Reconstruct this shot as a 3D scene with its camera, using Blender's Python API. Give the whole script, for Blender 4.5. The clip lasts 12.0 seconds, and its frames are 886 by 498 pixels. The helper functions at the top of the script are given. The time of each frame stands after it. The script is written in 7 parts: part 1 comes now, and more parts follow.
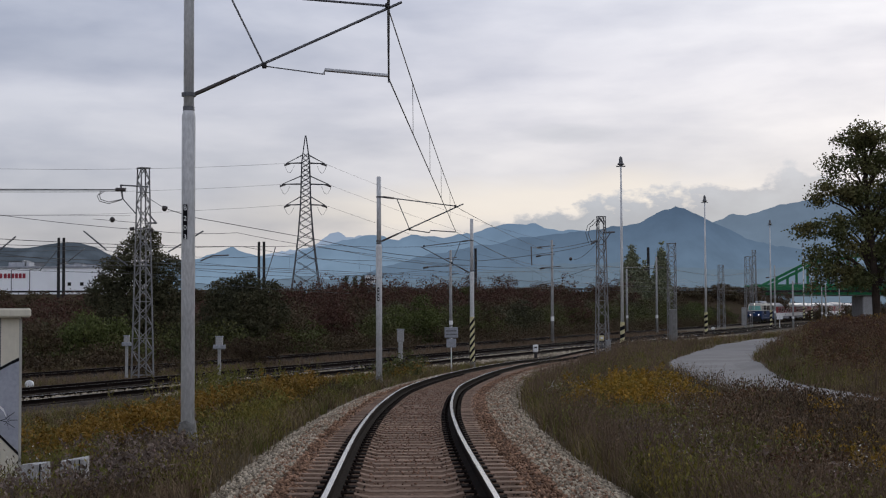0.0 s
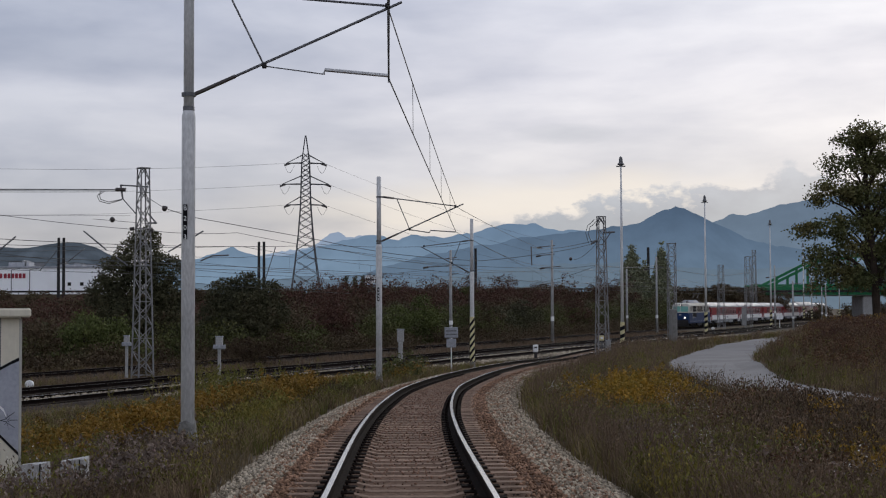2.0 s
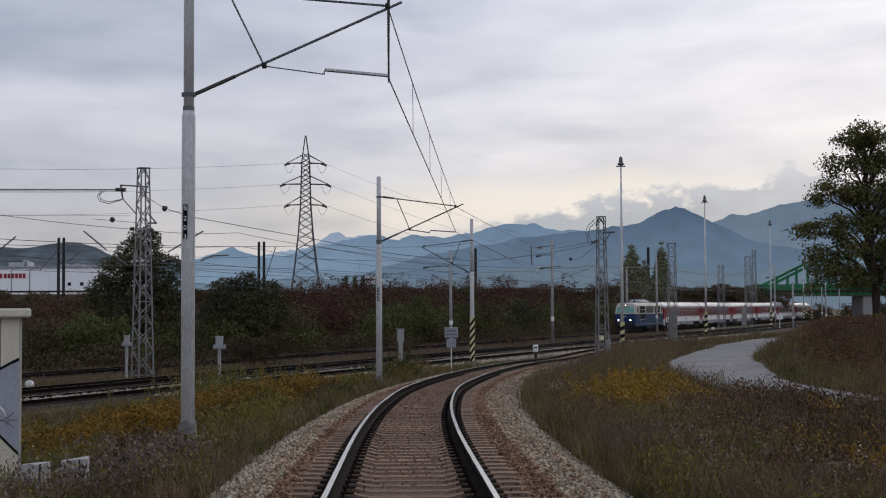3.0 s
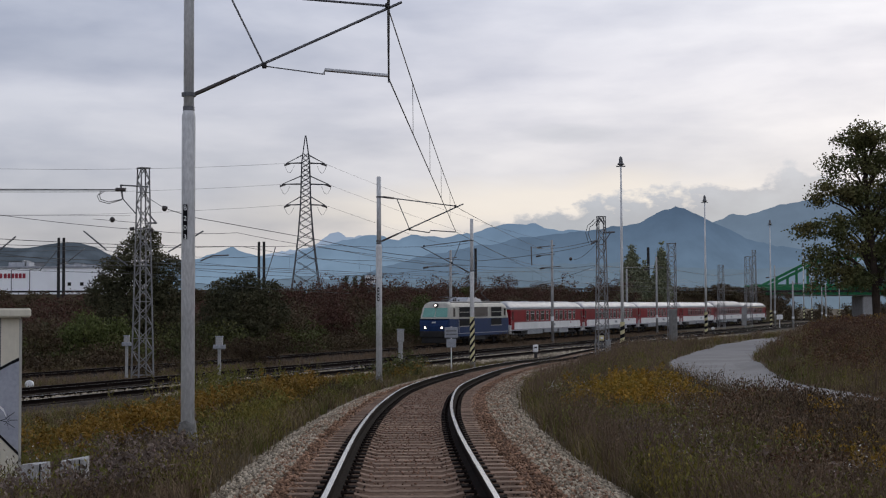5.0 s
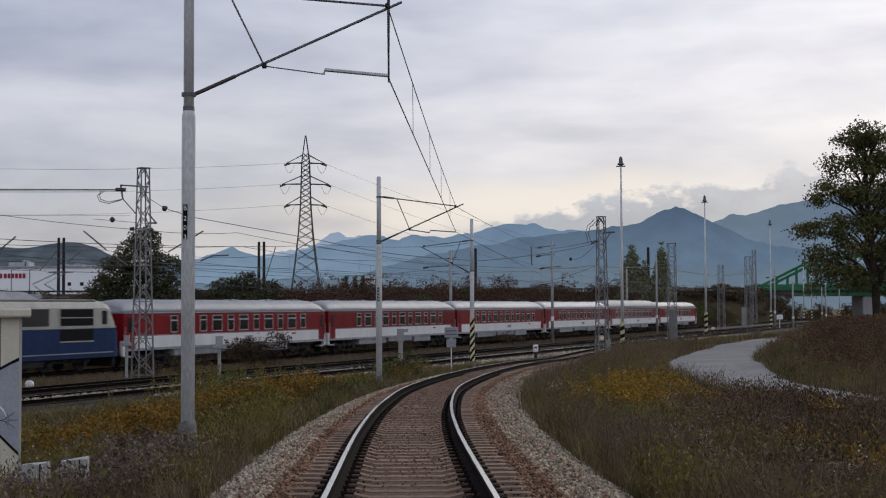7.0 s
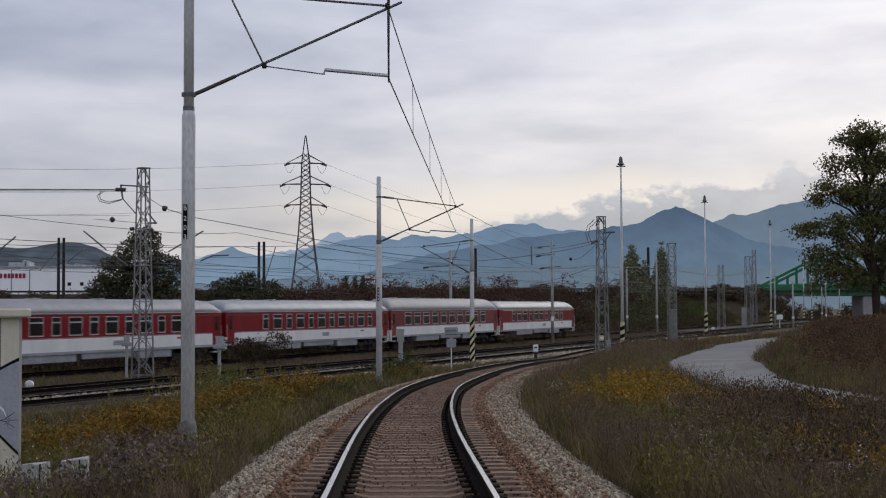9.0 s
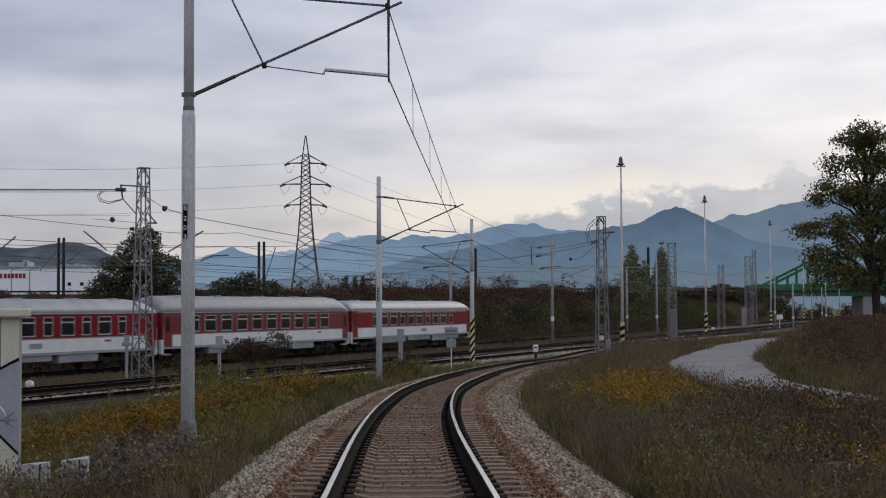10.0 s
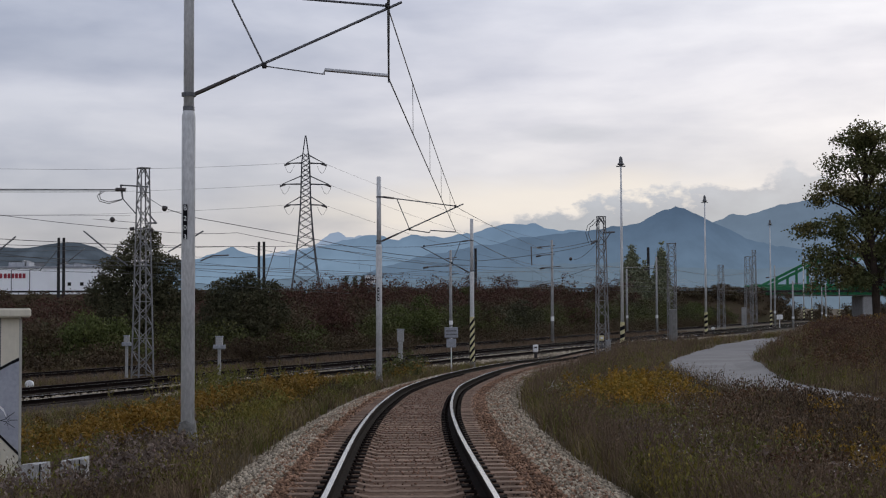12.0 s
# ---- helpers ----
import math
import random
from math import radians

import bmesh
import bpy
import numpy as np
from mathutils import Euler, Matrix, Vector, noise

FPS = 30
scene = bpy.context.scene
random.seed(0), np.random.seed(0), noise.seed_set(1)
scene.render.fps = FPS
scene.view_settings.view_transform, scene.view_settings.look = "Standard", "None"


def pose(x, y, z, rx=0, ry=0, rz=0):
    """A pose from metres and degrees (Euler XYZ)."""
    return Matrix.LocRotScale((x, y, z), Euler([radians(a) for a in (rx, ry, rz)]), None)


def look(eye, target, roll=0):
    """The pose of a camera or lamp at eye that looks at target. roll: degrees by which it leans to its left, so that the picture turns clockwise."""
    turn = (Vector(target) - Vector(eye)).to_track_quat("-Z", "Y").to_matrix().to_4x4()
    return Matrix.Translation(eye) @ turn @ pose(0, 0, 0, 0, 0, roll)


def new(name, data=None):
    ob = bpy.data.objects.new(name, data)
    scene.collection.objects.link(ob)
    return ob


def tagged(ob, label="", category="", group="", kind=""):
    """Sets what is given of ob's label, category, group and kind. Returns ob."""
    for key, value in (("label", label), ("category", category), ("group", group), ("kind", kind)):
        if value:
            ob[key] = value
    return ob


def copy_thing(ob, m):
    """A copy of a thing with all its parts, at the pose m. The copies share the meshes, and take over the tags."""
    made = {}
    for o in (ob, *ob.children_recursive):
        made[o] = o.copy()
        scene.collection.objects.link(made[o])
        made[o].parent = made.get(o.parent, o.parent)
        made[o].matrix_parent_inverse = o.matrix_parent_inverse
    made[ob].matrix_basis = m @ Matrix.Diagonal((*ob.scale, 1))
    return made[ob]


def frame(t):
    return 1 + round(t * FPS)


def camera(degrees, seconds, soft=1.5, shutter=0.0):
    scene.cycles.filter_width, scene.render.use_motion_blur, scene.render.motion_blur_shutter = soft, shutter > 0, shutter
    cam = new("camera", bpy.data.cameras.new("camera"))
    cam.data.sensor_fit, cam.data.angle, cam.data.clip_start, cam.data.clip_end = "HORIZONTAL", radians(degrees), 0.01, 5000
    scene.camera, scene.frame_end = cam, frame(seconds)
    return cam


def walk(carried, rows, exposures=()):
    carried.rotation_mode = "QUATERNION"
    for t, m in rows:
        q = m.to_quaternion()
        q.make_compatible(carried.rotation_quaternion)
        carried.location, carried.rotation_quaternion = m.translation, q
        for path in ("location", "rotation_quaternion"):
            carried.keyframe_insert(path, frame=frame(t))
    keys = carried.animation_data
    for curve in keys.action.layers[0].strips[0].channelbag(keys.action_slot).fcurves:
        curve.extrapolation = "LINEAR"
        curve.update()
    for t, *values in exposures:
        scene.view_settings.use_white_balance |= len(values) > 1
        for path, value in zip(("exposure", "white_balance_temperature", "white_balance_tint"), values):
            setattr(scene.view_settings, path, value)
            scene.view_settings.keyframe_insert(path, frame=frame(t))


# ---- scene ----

# camera: stands still between the rails of the branch track, about 1.4 m over them
FOCAL = 2550.0
EYE = (0.0, 0.0, 3.0)
cam = camera(2 * math.degrees(math.atan(784 / FOCAL)), 12.0, soft=1.15, shutter=0.2)
VIEW = pose(*EYE, 90 + math.degrees(math.atan(114 / FOCAL)), 0, 0) @ pose(0, 0, 0, 0, 0, -0.25)
walk(cam, [(0.0, VIEW), (12.0, VIEW)], exposures=[(0.0, 0.0), (12.0, 0.0)])


# ---- world and light: an overcast evening sky ----
def node(tree, kind, at=None, **values):
    n = tree.nodes.new(kind)
    for key, value in values.items():
        n.inputs[key].default_value = value
    return n


def ramp(tree, source, stops):
    r = tree.nodes.new("ShaderNodeValToRGB")
    el = r.color_ramp.elements
    while len(el) < len(stops):
        el.new(0.5)
    for e, (p, c) in zip(el, stops):
        e.position, e.color = p, (*c, 1)
    tree.links.new(source, r.inputs[0])
    return r.outputs[0]


def mixed(tree, fac, a, b, mode="MIX"):
    m = tree.nodes.new("ShaderNodeMix")
    m.data_type, m.blend_type = "RGBA", mode
    for sock, v in ((m.inputs[0], fac), (m.inputs[6], a), (m.inputs[7], b)):
        if isinstance(v, (int, float)):
            sock.default_value = v
        elif isinstance(v, tuple):
            sock.default_value = (*v, 1)
        else:
            tree.links.new(v, sock)
    return m.outputs[2]


def mapped(tree, source, a, b, c=0.0, d=1.0):
    m = tree.nodes.new("ShaderNodeMapRange")
    for sock, v in zip(m.inputs[1:5], (a, b, c, d)):
        sock.default_value = v
    tree.links.new(source, m.inputs[0])
    return m.outputs[0]


def arith(tree, how, *values):
    m = tree.nodes.new("ShaderNodeMath")
    m.operation = how
    for sock, v in zip(m.inputs, values):
        if isinstance(v, (int, float)):
            sock.default_value = v
        else:
            tree.links.new(v, sock)
    return m.outputs[0]


SUN_ELEVATION, SUN_ROTATION = radians(24), radians(25)
world = bpy.data.worlds.new("world")
scene.world = world
world.use_nodes = True
wt = world.node_tree
wt.nodes.clear()
w_out = wt.nodes.new("ShaderNodeOutputWorld")
w_bg = wt.nodes.new("ShaderNodeBackground")
w_sky = wt.nodes.new("ShaderNodeTexSky")
w_sky.sky_type, w_sky.sun_disc = "NISHITA", False
w_sky.sun_elevation, w_sky.sun_rotation = SUN_ELEVATION, SUN_ROTATION
w_sky_dim = mixed(wt, 1.0, w_sky.outputs[0], (0.09, 0.09, 0.09), "MULTIPLY")
w_tc = wt.nodes.new("ShaderNodeTexCoord")
w_map = wt.nodes.new("ShaderNodeMapping")
w_map.inputs["Scale"].default_value = (4.2, 4.2, 17.0)
w_map.inputs["Location"].default_value = (3.1, 0.4, 0.7)
wt.links.new(w_tc.outputs["Generated"], w_map.inputs[0])
w_n1 = node(wt, "ShaderNodeTexNoise", Scale=1.0, Detail=6.0, Roughness=0.5, Distortion=0.35)
wt.links.new(w_map.outputs[0], w_n1.inputs["Vector"])
w_map2 = wt.nodes.new("ShaderNodeMapping")
w_map2.inputs["Scale"].default_value = (11.0, 11.0, 38.0)
wt.links.new(w_tc.outputs["Generated"], w_map2.inputs[0])
w_n2 = node(wt, "ShaderNodeTexNoise", Scale=1.0, Detail=5.0, Roughness=0.5)
wt.links.new(w_map2.outputs[0], w_n2.inputs["Vector"])
w_sep = wt.nodes.new("ShaderNodeSeparateXYZ")
wt.links.new(w_tc.outputs["Generated"], w_sep.inputs[0])
w_h = ramp(wt, w_sep.outputs["Z"], [(0.0, (0.62, 0.61, 0.63)), (0.055, (0.60, 0.575, 0.58)), (0.085, (0.63, 0.62, 0.65)),
                                    (0.16, (0.66, 0.66, 0.72)), (0.22, (0.60, 0.62, 0.70)), (0.5, (0.56, 0.59, 0.68))])
w_c1 = ramp(wt, w_n1.outputs[0], [(0.32, (0.78, 0.80, 0.85)), (0.5, (0.98, 0.98, 1.0)), (0.64, (1.12, 1.11, 1.10))])
w_c2 = ramp(wt, w_n2.outputs[0], [(0.3, (0.86, 0.87, 0.90)), (0.62, (1.08, 1.07, 1.05))])
w_col = mixed(wt, 1.0, mixed(wt, 1.0, w_h, w_c1, "MULTIPLY"), w_c2, "MULTIPLY")
w_tilt = ramp(wt, mapped(wt, w_sep.outputs["X"], -0.35, 0.4), [(0.0, (0.74, 0.77, 0.83)), (0.5, (0.98, 0.98, 1.0)), (0.85, (1.06, 1.06, 1.06)), (1.0, (0.99, 1.0, 1.02))])
w_col = mixed(wt, 1.0, w_col, w_tilt, "MULTIPLY")
w_back = mapped(wt, w_sep.outputs["Y"], 0.5, -0.7, 1.0, 1.25)
w_col = mixed(wt, 1.0, w_col, w_back, "MULTIPLY")
# a clear warm band low over the mountains, and one small dark cloud
w_glow = arith(wt, "MULTIPLY", mapped(wt, w_sep.outputs["X"], -0.16, -0.03), mapped(wt, w_sep.outputs["X"], 0.24, 0.15))
w_lift = arith(wt, "ADD", w_sep.outputs["Z"], arith(wt, "MULTIPLY_ADD", w_n2.outputs[0], 0.036, -0.018))
w_lift = arith(wt, "SUBTRACT", w_lift, mapped(wt, w_sep.outputs["X"], 0.0, 0.2, 0.0, 0.010))
w_glow = arith(wt, "MULTIPLY", w_glow, arith(wt, "MULTIPLY", mapped(wt, w_lift, 0.052, 0.068), mapped(wt, w_lift, 0.094, 0.078)))
w_col = mixed(wt, arith(wt, "MULTIPLY", w_glow, 0.65), w_col, (0.84, 0.76, 0.68))
w_du = arith(wt, "MULTIPLY", arith(wt, "SUBTRACT", w_sep.outputs["X"], 0.085), 28.0)
w_dv = arith(wt, "MULTIPLY", arith(wt, "SUBTRACT", w_sep.outputs["Z"], 0.123), 140.0)
w_dd = arith(wt, "ADD", arith(wt, "MULTIPLY", w_du, w_du), arith(wt, "MULTIPLY", w_dv, w_dv))
w_spot = mapped(wt, arith(wt, "ADD", w_dd, arith(wt, "MULTIPLY", w_n2.outputs[0], 1.6)), 2.0, 0.7)
w_col = mixed(wt, arith(wt, "MULTIPLY", w_spot, 0.5), w_col, (0.44, 0.46, 0.53))
# a bank of low cloud on the mountains, higher towards the right
w_map3 = wt.nodes.new("ShaderNodeMapping")
w_map3.inputs["Scale"].default_value = (24.0, 24.0, 40.0)
wt.links.new(w_tc.outputs["Generated"], w_map3.inputs[0])
w_n3 = node(wt, "ShaderNodeTexNoise", Scale=1.0, Detail=7.0, Roughness=0.58)
wt.links.new(w_map3.outputs[0], w_n3.inputs["Vector"])
w_edge = arith(wt, "MULTIPLY_ADD", w_n3.outputs[0], 0.062, 0.030)
w_edge = arith(wt, "ADD", w_edge, mapped(wt, w_sep.outputs["X"], -0.02, 0.28, 0.0, 0.034))
w_bank = mapped(wt, arith(wt, "SUBTRACT", w_edge, w_sep.outputs["Z"]), -0.001, 0.004)
w_bank_col = ramp(wt, mapped(wt, w_sep.outputs["Z"], 0.05, 0.11), [(0.0, (0.27, 0.32, 0.41)), (0.6, (0.37, 0.40, 0.49)), (1.0, (0.46, 0.485, 0.57))])
w_bank_col = mixed(wt, 1.0, w_bank_col, ramp(wt, w_n3.outputs[0], [(0.35, (0.88, 0.88, 0.9)), (0.65, (1.1, 1.1, 1.08))]), "MULTIPLY")
w_side = mapped(wt, w_sep.outputs["X"], 0.0, 0.06)
w_col = mixed(wt, arith(wt, "MULTIPLY", w_bank, w_side), w_col, w_bank_col)
w_col = mixed(wt, 0.12, w_col, w_sky_dim)
wt.links.new(w_col, w_bg.inputs[0])
w_bg.inputs[1].default_value = 1.05
wt.links.new(w_bg.outputs[0], w_out.inputs[0])

sun = new("sun", bpy.data.lights.new("sun", "SUN"))
sun.data.energy, sun.data.angle, sun.data.color = 0.9, radians(25), (1.0, 0.95, 0.88)
sun.matrix_world = look((0, 0, 50), (-math.sin(SUN_ROTATION) * 50, -math.cos(SUN_ROTATION) * 50, 50 - 50 * math.tan(SUN_ELEVATION)))


# ---- materials ----
def mat(name, stops, scale=4.0, rough=0.7, metal=0.0, bump=0.2, fine=60.0, fine_amount=0.25, vary=0.0, emit=None, spec=0.5, stretch=(1, 1, 1), island=0.0, coords="Object"):
    """stops: colours over a broad noise; a fine noise darkens and lifts them; vary: by object; island: by loose piece."""
    m = bpy.data.materials.new(name)
    m.use_nodes = True
    t = m.node_tree
    b = t.nodes["Principled BSDF"]
    tc = t.nodes.new("ShaderNodeTexCoord")
    mp = t.nodes.new("ShaderNodeMapping")
    mp.inputs["Scale"].default_value = stretch
    t.links.new(tc.outputs[coords], mp.inputs[0])
    n1 = node(t, "ShaderNodeTexNoise", Scale=scale, Detail=4.0, Roughness=0.6)
    n2 = node(t, "ShaderNodeTexNoise", Scale=fine, Detail=3.0, Roughness=0.6)
    for n in (n1, n2):
        t.links.new(mp.outputs[0], n.inputs["Vector"])
    k = len(stops)
    col = ramp(t, n1.outputs[0], [(0.3 + 0.4 * i / max(1, k - 1), c) for i, c in enumerate(stops)]) if k > 1 else None
    if col is None:
        col = ramp(t, n1.outputs[0], [(0.3, tuple(v * 0.93 for v in stops[0])), (0.7, tuple(v * 1.05 for v in stops[0]))])
    lo, hi = 1 - fine_amount, 1 + fine_amount
    col = mixed(t, 1.0, col, ramp(t, n2.outputs[0], [(0.3, (lo, lo, lo)), (0.7, (hi, hi, hi))]), "MULTIPLY")
    if vary:
        oi = t.nodes.new("ShaderNodeObjectInfo")
        col = mixed(t, 1.0, col, ramp(t, oi.outputs["Random"], [(0, (1 - vary,) * 3), (1, (1 + vary,) * 3)]), "MULTIPLY")
    if island:
        g = t.nodes.new("ShaderNodeNewGeometry")
        col = mixed(t, 1.0, col, ramp(t, g.outputs["Random Per Island"], [(0, (1 - island,) * 3), (1, (1 + island,) * 3)]), "MULTIPLY")
    t.links.new(col, b.inputs["Base Color"])
    b.inputs["Roughness"].default_value, b.inputs["Metallic"].default_value = rough, metal
    b.inputs["Specular IOR Level"].default_value = spec
    if bump:
        bp = node(t, "ShaderNodeBump", Strength=bump, Distance=0.02)
        t.links.new(n2.outputs[0], bp.inputs["Height"])
        t.links.new(bp.outputs[0], b.inputs["Normal"])
    if emit:
        b.inputs["Emission Color"].default_value, b.inputs["Emission Strength"].default_value = (*emit[0], 1), emit[1]
    return m


M_SOIL = mat("dry grass soil", [(0.05, 0.037, 0.024), (0.075, 0.055, 0.034), (0.06, 0.055, 0.028)], 0.25, 0.95, fine=6, bump=0.6, spec=0.1)
M_ASPHALT = mat("worn asphalt", [(0.14, 0.135, 0.135), (0.20, 0.195, 0.195)], 0.5, 0.9, fine=25, fine_amount=0.12, spec=0.15)
M_BALLAST = mat("rusty ballast", [(0.075, 0.045, 0.03), (0.115, 0.07, 0.048), (0.15, 0.098, 0.07)], 0.8, 0.95, fine=14, bump=0.8, fine_amount=0.5, spec=0.06)
M_BALLAST_DARK = mat("oily ballast", [(0.032, 0.025, 0.02), (0.055, 0.044, 0.035)], 0.5, 0.95, fine=10, bump=0.8, fine_amount=0.5, spec=0.08)
M_STONE = mat("ballast stone", [(0.25, 0.207, 0.15), (0.40, 0.34, 0.255)], 0.7, 0.9, fine=40, island=0.55, spec=0.1)
M_STONE_RUST = mat("rusty ballast stone", [(0.17, 0.096, 0.058), (0.29, 0.175, 0.115)], 0.7, 0.9, fine=40, island=0.6, spec=0.1)
M_STONE_CRIB = mat("brown crib stone", [(0.125, 0.068, 0.045), (0.215, 0.126, 0.087)], 0.7, 0.9, fine=40, island=0.6, spec=0.08)
M_STONE_DARK = mat("oily dark stone", [(0.016, 0.012, 0.010), (0.032, 0.024, 0.019)], 0.7, 0.9, fine=40, island=0.5, spec=0.1)
M_RAIL = mat("rusty rail steel", [(0.007, 0.005, 0.0045), (0.015, 0.010, 0.008)], 2, 0.9, fine=40, spec=0.03)
M_RAILTOP = mat("polished rail head", [(0.50, 0.50, 0.51), (0.60, 0.60, 0.61)], 3, 0.16, 1.0, bump=0.02)
M_SLEEPER = mat("weathered concrete sleeper", [(0.15, 0.097, 0.069), (0.28, 0.193, 0.142)], 7, 0.9, fine=45, fine_amount=0.3, vary=0.25, spec=0.1)
M_CONC = mat("weathered concrete", [(0.26, 0.255, 0.245), (0.36, 0.355, 0.345)], 1.2, 0.85, fine=22, vary=0.08, spec=0.2)
M_MAST = mat("galvanised mast steel", [(0.50, 0.50, 0.495), (0.66, 0.66, 0.65)], 2.5, 0.75, 0.0, fine=30, fine_amount=0.18, stretch=(1, 1, 0.3), spec=0.25)
M_STEEL = mat("dull dark steel", [(0.10, 0.10, 0.105), (0.15, 0.15, 0.155)], 3, 0.6, 0.4, fine=40, vary=0.1)
M_LATTICE = mat("grey painted lattice steel", [(0.17, 0.165, 0.16), (0.25, 0.245, 0.24)], 1.5, 0.7, 0.2, fine=30)
M_DARK = mat("dark oily iron", [(0.014, 0.013, 0.013), (0.03, 0.027, 0.026)], 2, 0.7, fine=30, spec=0.3)
M_WIRE = mat("dark copper wire", [(0.05, 0.05, 0.052)], 2, 0.6, 0.3, bump=0)
M_BLACK = mat("black paint", [(0.010, 0.010, 0.011)], 2, 0.7, bump=0.05, spec=0.08)
M_YELLOW = mat("faded yellow paint", [(0.50, 0.44, 0.22), (0.62, 0.56, 0.33)], 3, 0.7, fine=30)
M_WHITE = mat("white paint", [(0.70, 0.70, 0.69), (0.80, 0.80, 0.79)], 1.5, 0.55, fine=25, fine_amount=0.06, bump=0.05)
M_COACHWHITE = mat("dusty white coach paint", [(0.64, 0.635, 0.62), (0.77, 0.765, 0.75)], 0.7, 0.5, fine=9, fine_amount=0.06, bump=0.03, stretch=(1, 1, 0.35), spec=0.2)
M_RED = mat("dark red coach paint", [(0.16, 0.004, 0.008), (0.215, 0.006, 0.011)], 0.6, 0.5, fine=8, fine_amount=0.1, bump=0.03, vary=0.12, stretch=(1, 1, 0.35), spec=0.12)
M_ROOF = mat("silver grey roof paint", [(0.21, 0.215, 0.235), (0.29, 0.295, 0.315)], 0.5, 0.52, 0.0, fine=6, fine_amount=0.1, bump=0.04, vary=0.12, spec=0.3)
M_SKIRT = mat("grey underframe paint", [(0.22, 0.23, 0.25), (0.32, 0.33, 0.35)], 1.0, 0.6, fine=12)
M_BLUE = mat("dusty blue loco paint", [(0.009, 0.025, 0.078), (0.015, 0.037, 0.105)], 0.7, 0.5, fine=9, fine_amount=0.2, bump=0.03, spec=0.12, stretch=(1, 1, 0.3))
M_CREAM = mat("dusty pale loco paint", [(0.36, 0.345, 0.30), (0.48, 0.46, 0.40)], 0.8, 0.55, fine=9, fine_amount=0.15, bump=0.03, spec=0.2, stretch=(1, 1, 0.3))
M_ALU = mat("aluminium frame", [(0.42, 0.42, 0.42), (0.55, 0.55, 0.55)], 3, 0.4, 0.5, bump=0.02)
M_GLASS = mat("dark window glass", [(0.012, 0.009, 0.009), (0.024, 0.018, 0.017)], 0.6, 0.12, bump=0, spec=0.18)
M_TINTED = mat("brown grey side glass", [(0.035, 0.03, 0.03), (0.055, 0.048, 0.046)], 0.6, 0.15, bump=0, spec=0.3)
M_GREENGLASS = mat("green tinted windscreen", [(0.10, 0.27, 0.22), (0.13, 0.33, 0.27)], 0.8, 0.12, bump=0, spec=0.7)
M_LAMP = mat("lit headlamp", [(0.9, 0.9, 0.85)], 2, 0.3, emit=((1.0, 0.84, 0.74), 4.0), bump=0)
M_PORCELAIN = mat("dark brown porcelain", [(0.035, 0.025, 0.022)], 2, 0.3, bump=0)
M_SHED = mat("cream painted wall", [(0.58, 0.53, 0.42), (0.68, 0.63, 0.51)], 1.0, 0.8, fine=14, fine_amount=0.06, stretch=(1, 1, 0.4), spec=0.15)
M_SHEDGREY = mat("grey sprayed paint", [(0.30, 0.31, 0.35), (0.38, 0.39, 0.43)], 1.4, 0.8, fine=14, fine_amount=0.1)
M_GREEN = mat("green bridge paint", [(0.018, 0.13, 0.055), (0.028, 0.18, 0.075)], 0.1, 0.6, fine=3, bump=0.05, spec=0.2)
M_FACTORY = mat("white factory cladding", [(0.89, 0.90, 0.91), (0.93, 0.935, 0.94)], 0.02, 0.7, fine=0.3, fine_amount=0.03, bump=0)
M_REDSIGN = mat("red sign", [(0.30, 0.02, 0.04)], 1, 0.6, bump=0)
M_BARK = mat("rough bark", [(0.03, 0.022, 0.017), (0.06, 0.045, 0.035)], 2, 0.95, fine=12, bump=0.8, stretch=(1, 1, 0.25), spec=0.1)


def leafy(name, stops, rough=0.75, trans=0.25):
    m = mat(name, stops, 0.35, rough, fine=2.0, fine_amount=0.22, bump=0, island=0.32, spec=0.06)
    return m


M_LEAF_OAK = leafy("olive oak leaves", [(0.058, 0.066, 0.03), (0.098, 0.102, 0.042), (0.145, 0.118, 0.05)])
M_LEAF_DARK = leafy("dark green leaves", [(0.045, 0.045, 0.028), (0.068, 0.066, 0.036), (0.08, 0.07, 0.04)])
M_LEAF_GREEN = leafy("mid green leaves", [(0.055, 0.06, 0.025), (0.085, 0.09, 0.034), (0.10, 0.09, 0.037)])
M_LEAF_RED = leafy("autumn red leaves", [(0.065, 0.036, 0.028), (0.088, 0.046, 0.034), (0.072, 0.055, 0.034)])
M_LEAF_BROWN = leafy("brown thicket leaves", [(0.06, 0.044, 0.029), (0.088, 0.063, 0.038), (0.08, 0.07, 0.035)])
M_GRASS_DRY = leafy("dry grass blades", [(0.085, 0.058, 0.036), (0.17, 0.12, 0.07), (0.20, 0.15, 0.085), (0.09, 0.08, 0.036)])
M_GRASS_GREEN = leafy("green grass blades", [(0.07, 0.072, 0.024), (0.12, 0.115, 0.036), (0.16, 0.125, 0.045), (0.08, 0.07, 0.03)])
M_GOLD = leafy("goldenrod heads", [(0.13, 0.082, 0.02), (0.215, 0.12, 0.025), (0.13, 0.105, 0.03)])
M_WEED_GREEN = leafy("yellowing weed leaves", [(0.075, 0.08, 0.024), (0.15, 0.14, 0.036), (0.21, 0.155, 0.04)])
# the distant poplars' leaf colour is paled to stand in for haze
M_LEAF_HAZE = leafy("green poplar leaves paled by painted haze", [(0.14, 0.155, 0.095), (0.19, 0.20, 0.12), (0.21, 0.21, 0.125)])
M_SEED = leafy("white seed fluff", [(0.42, 0.41, 0.37), (0.6, 0.58, 0.53)])
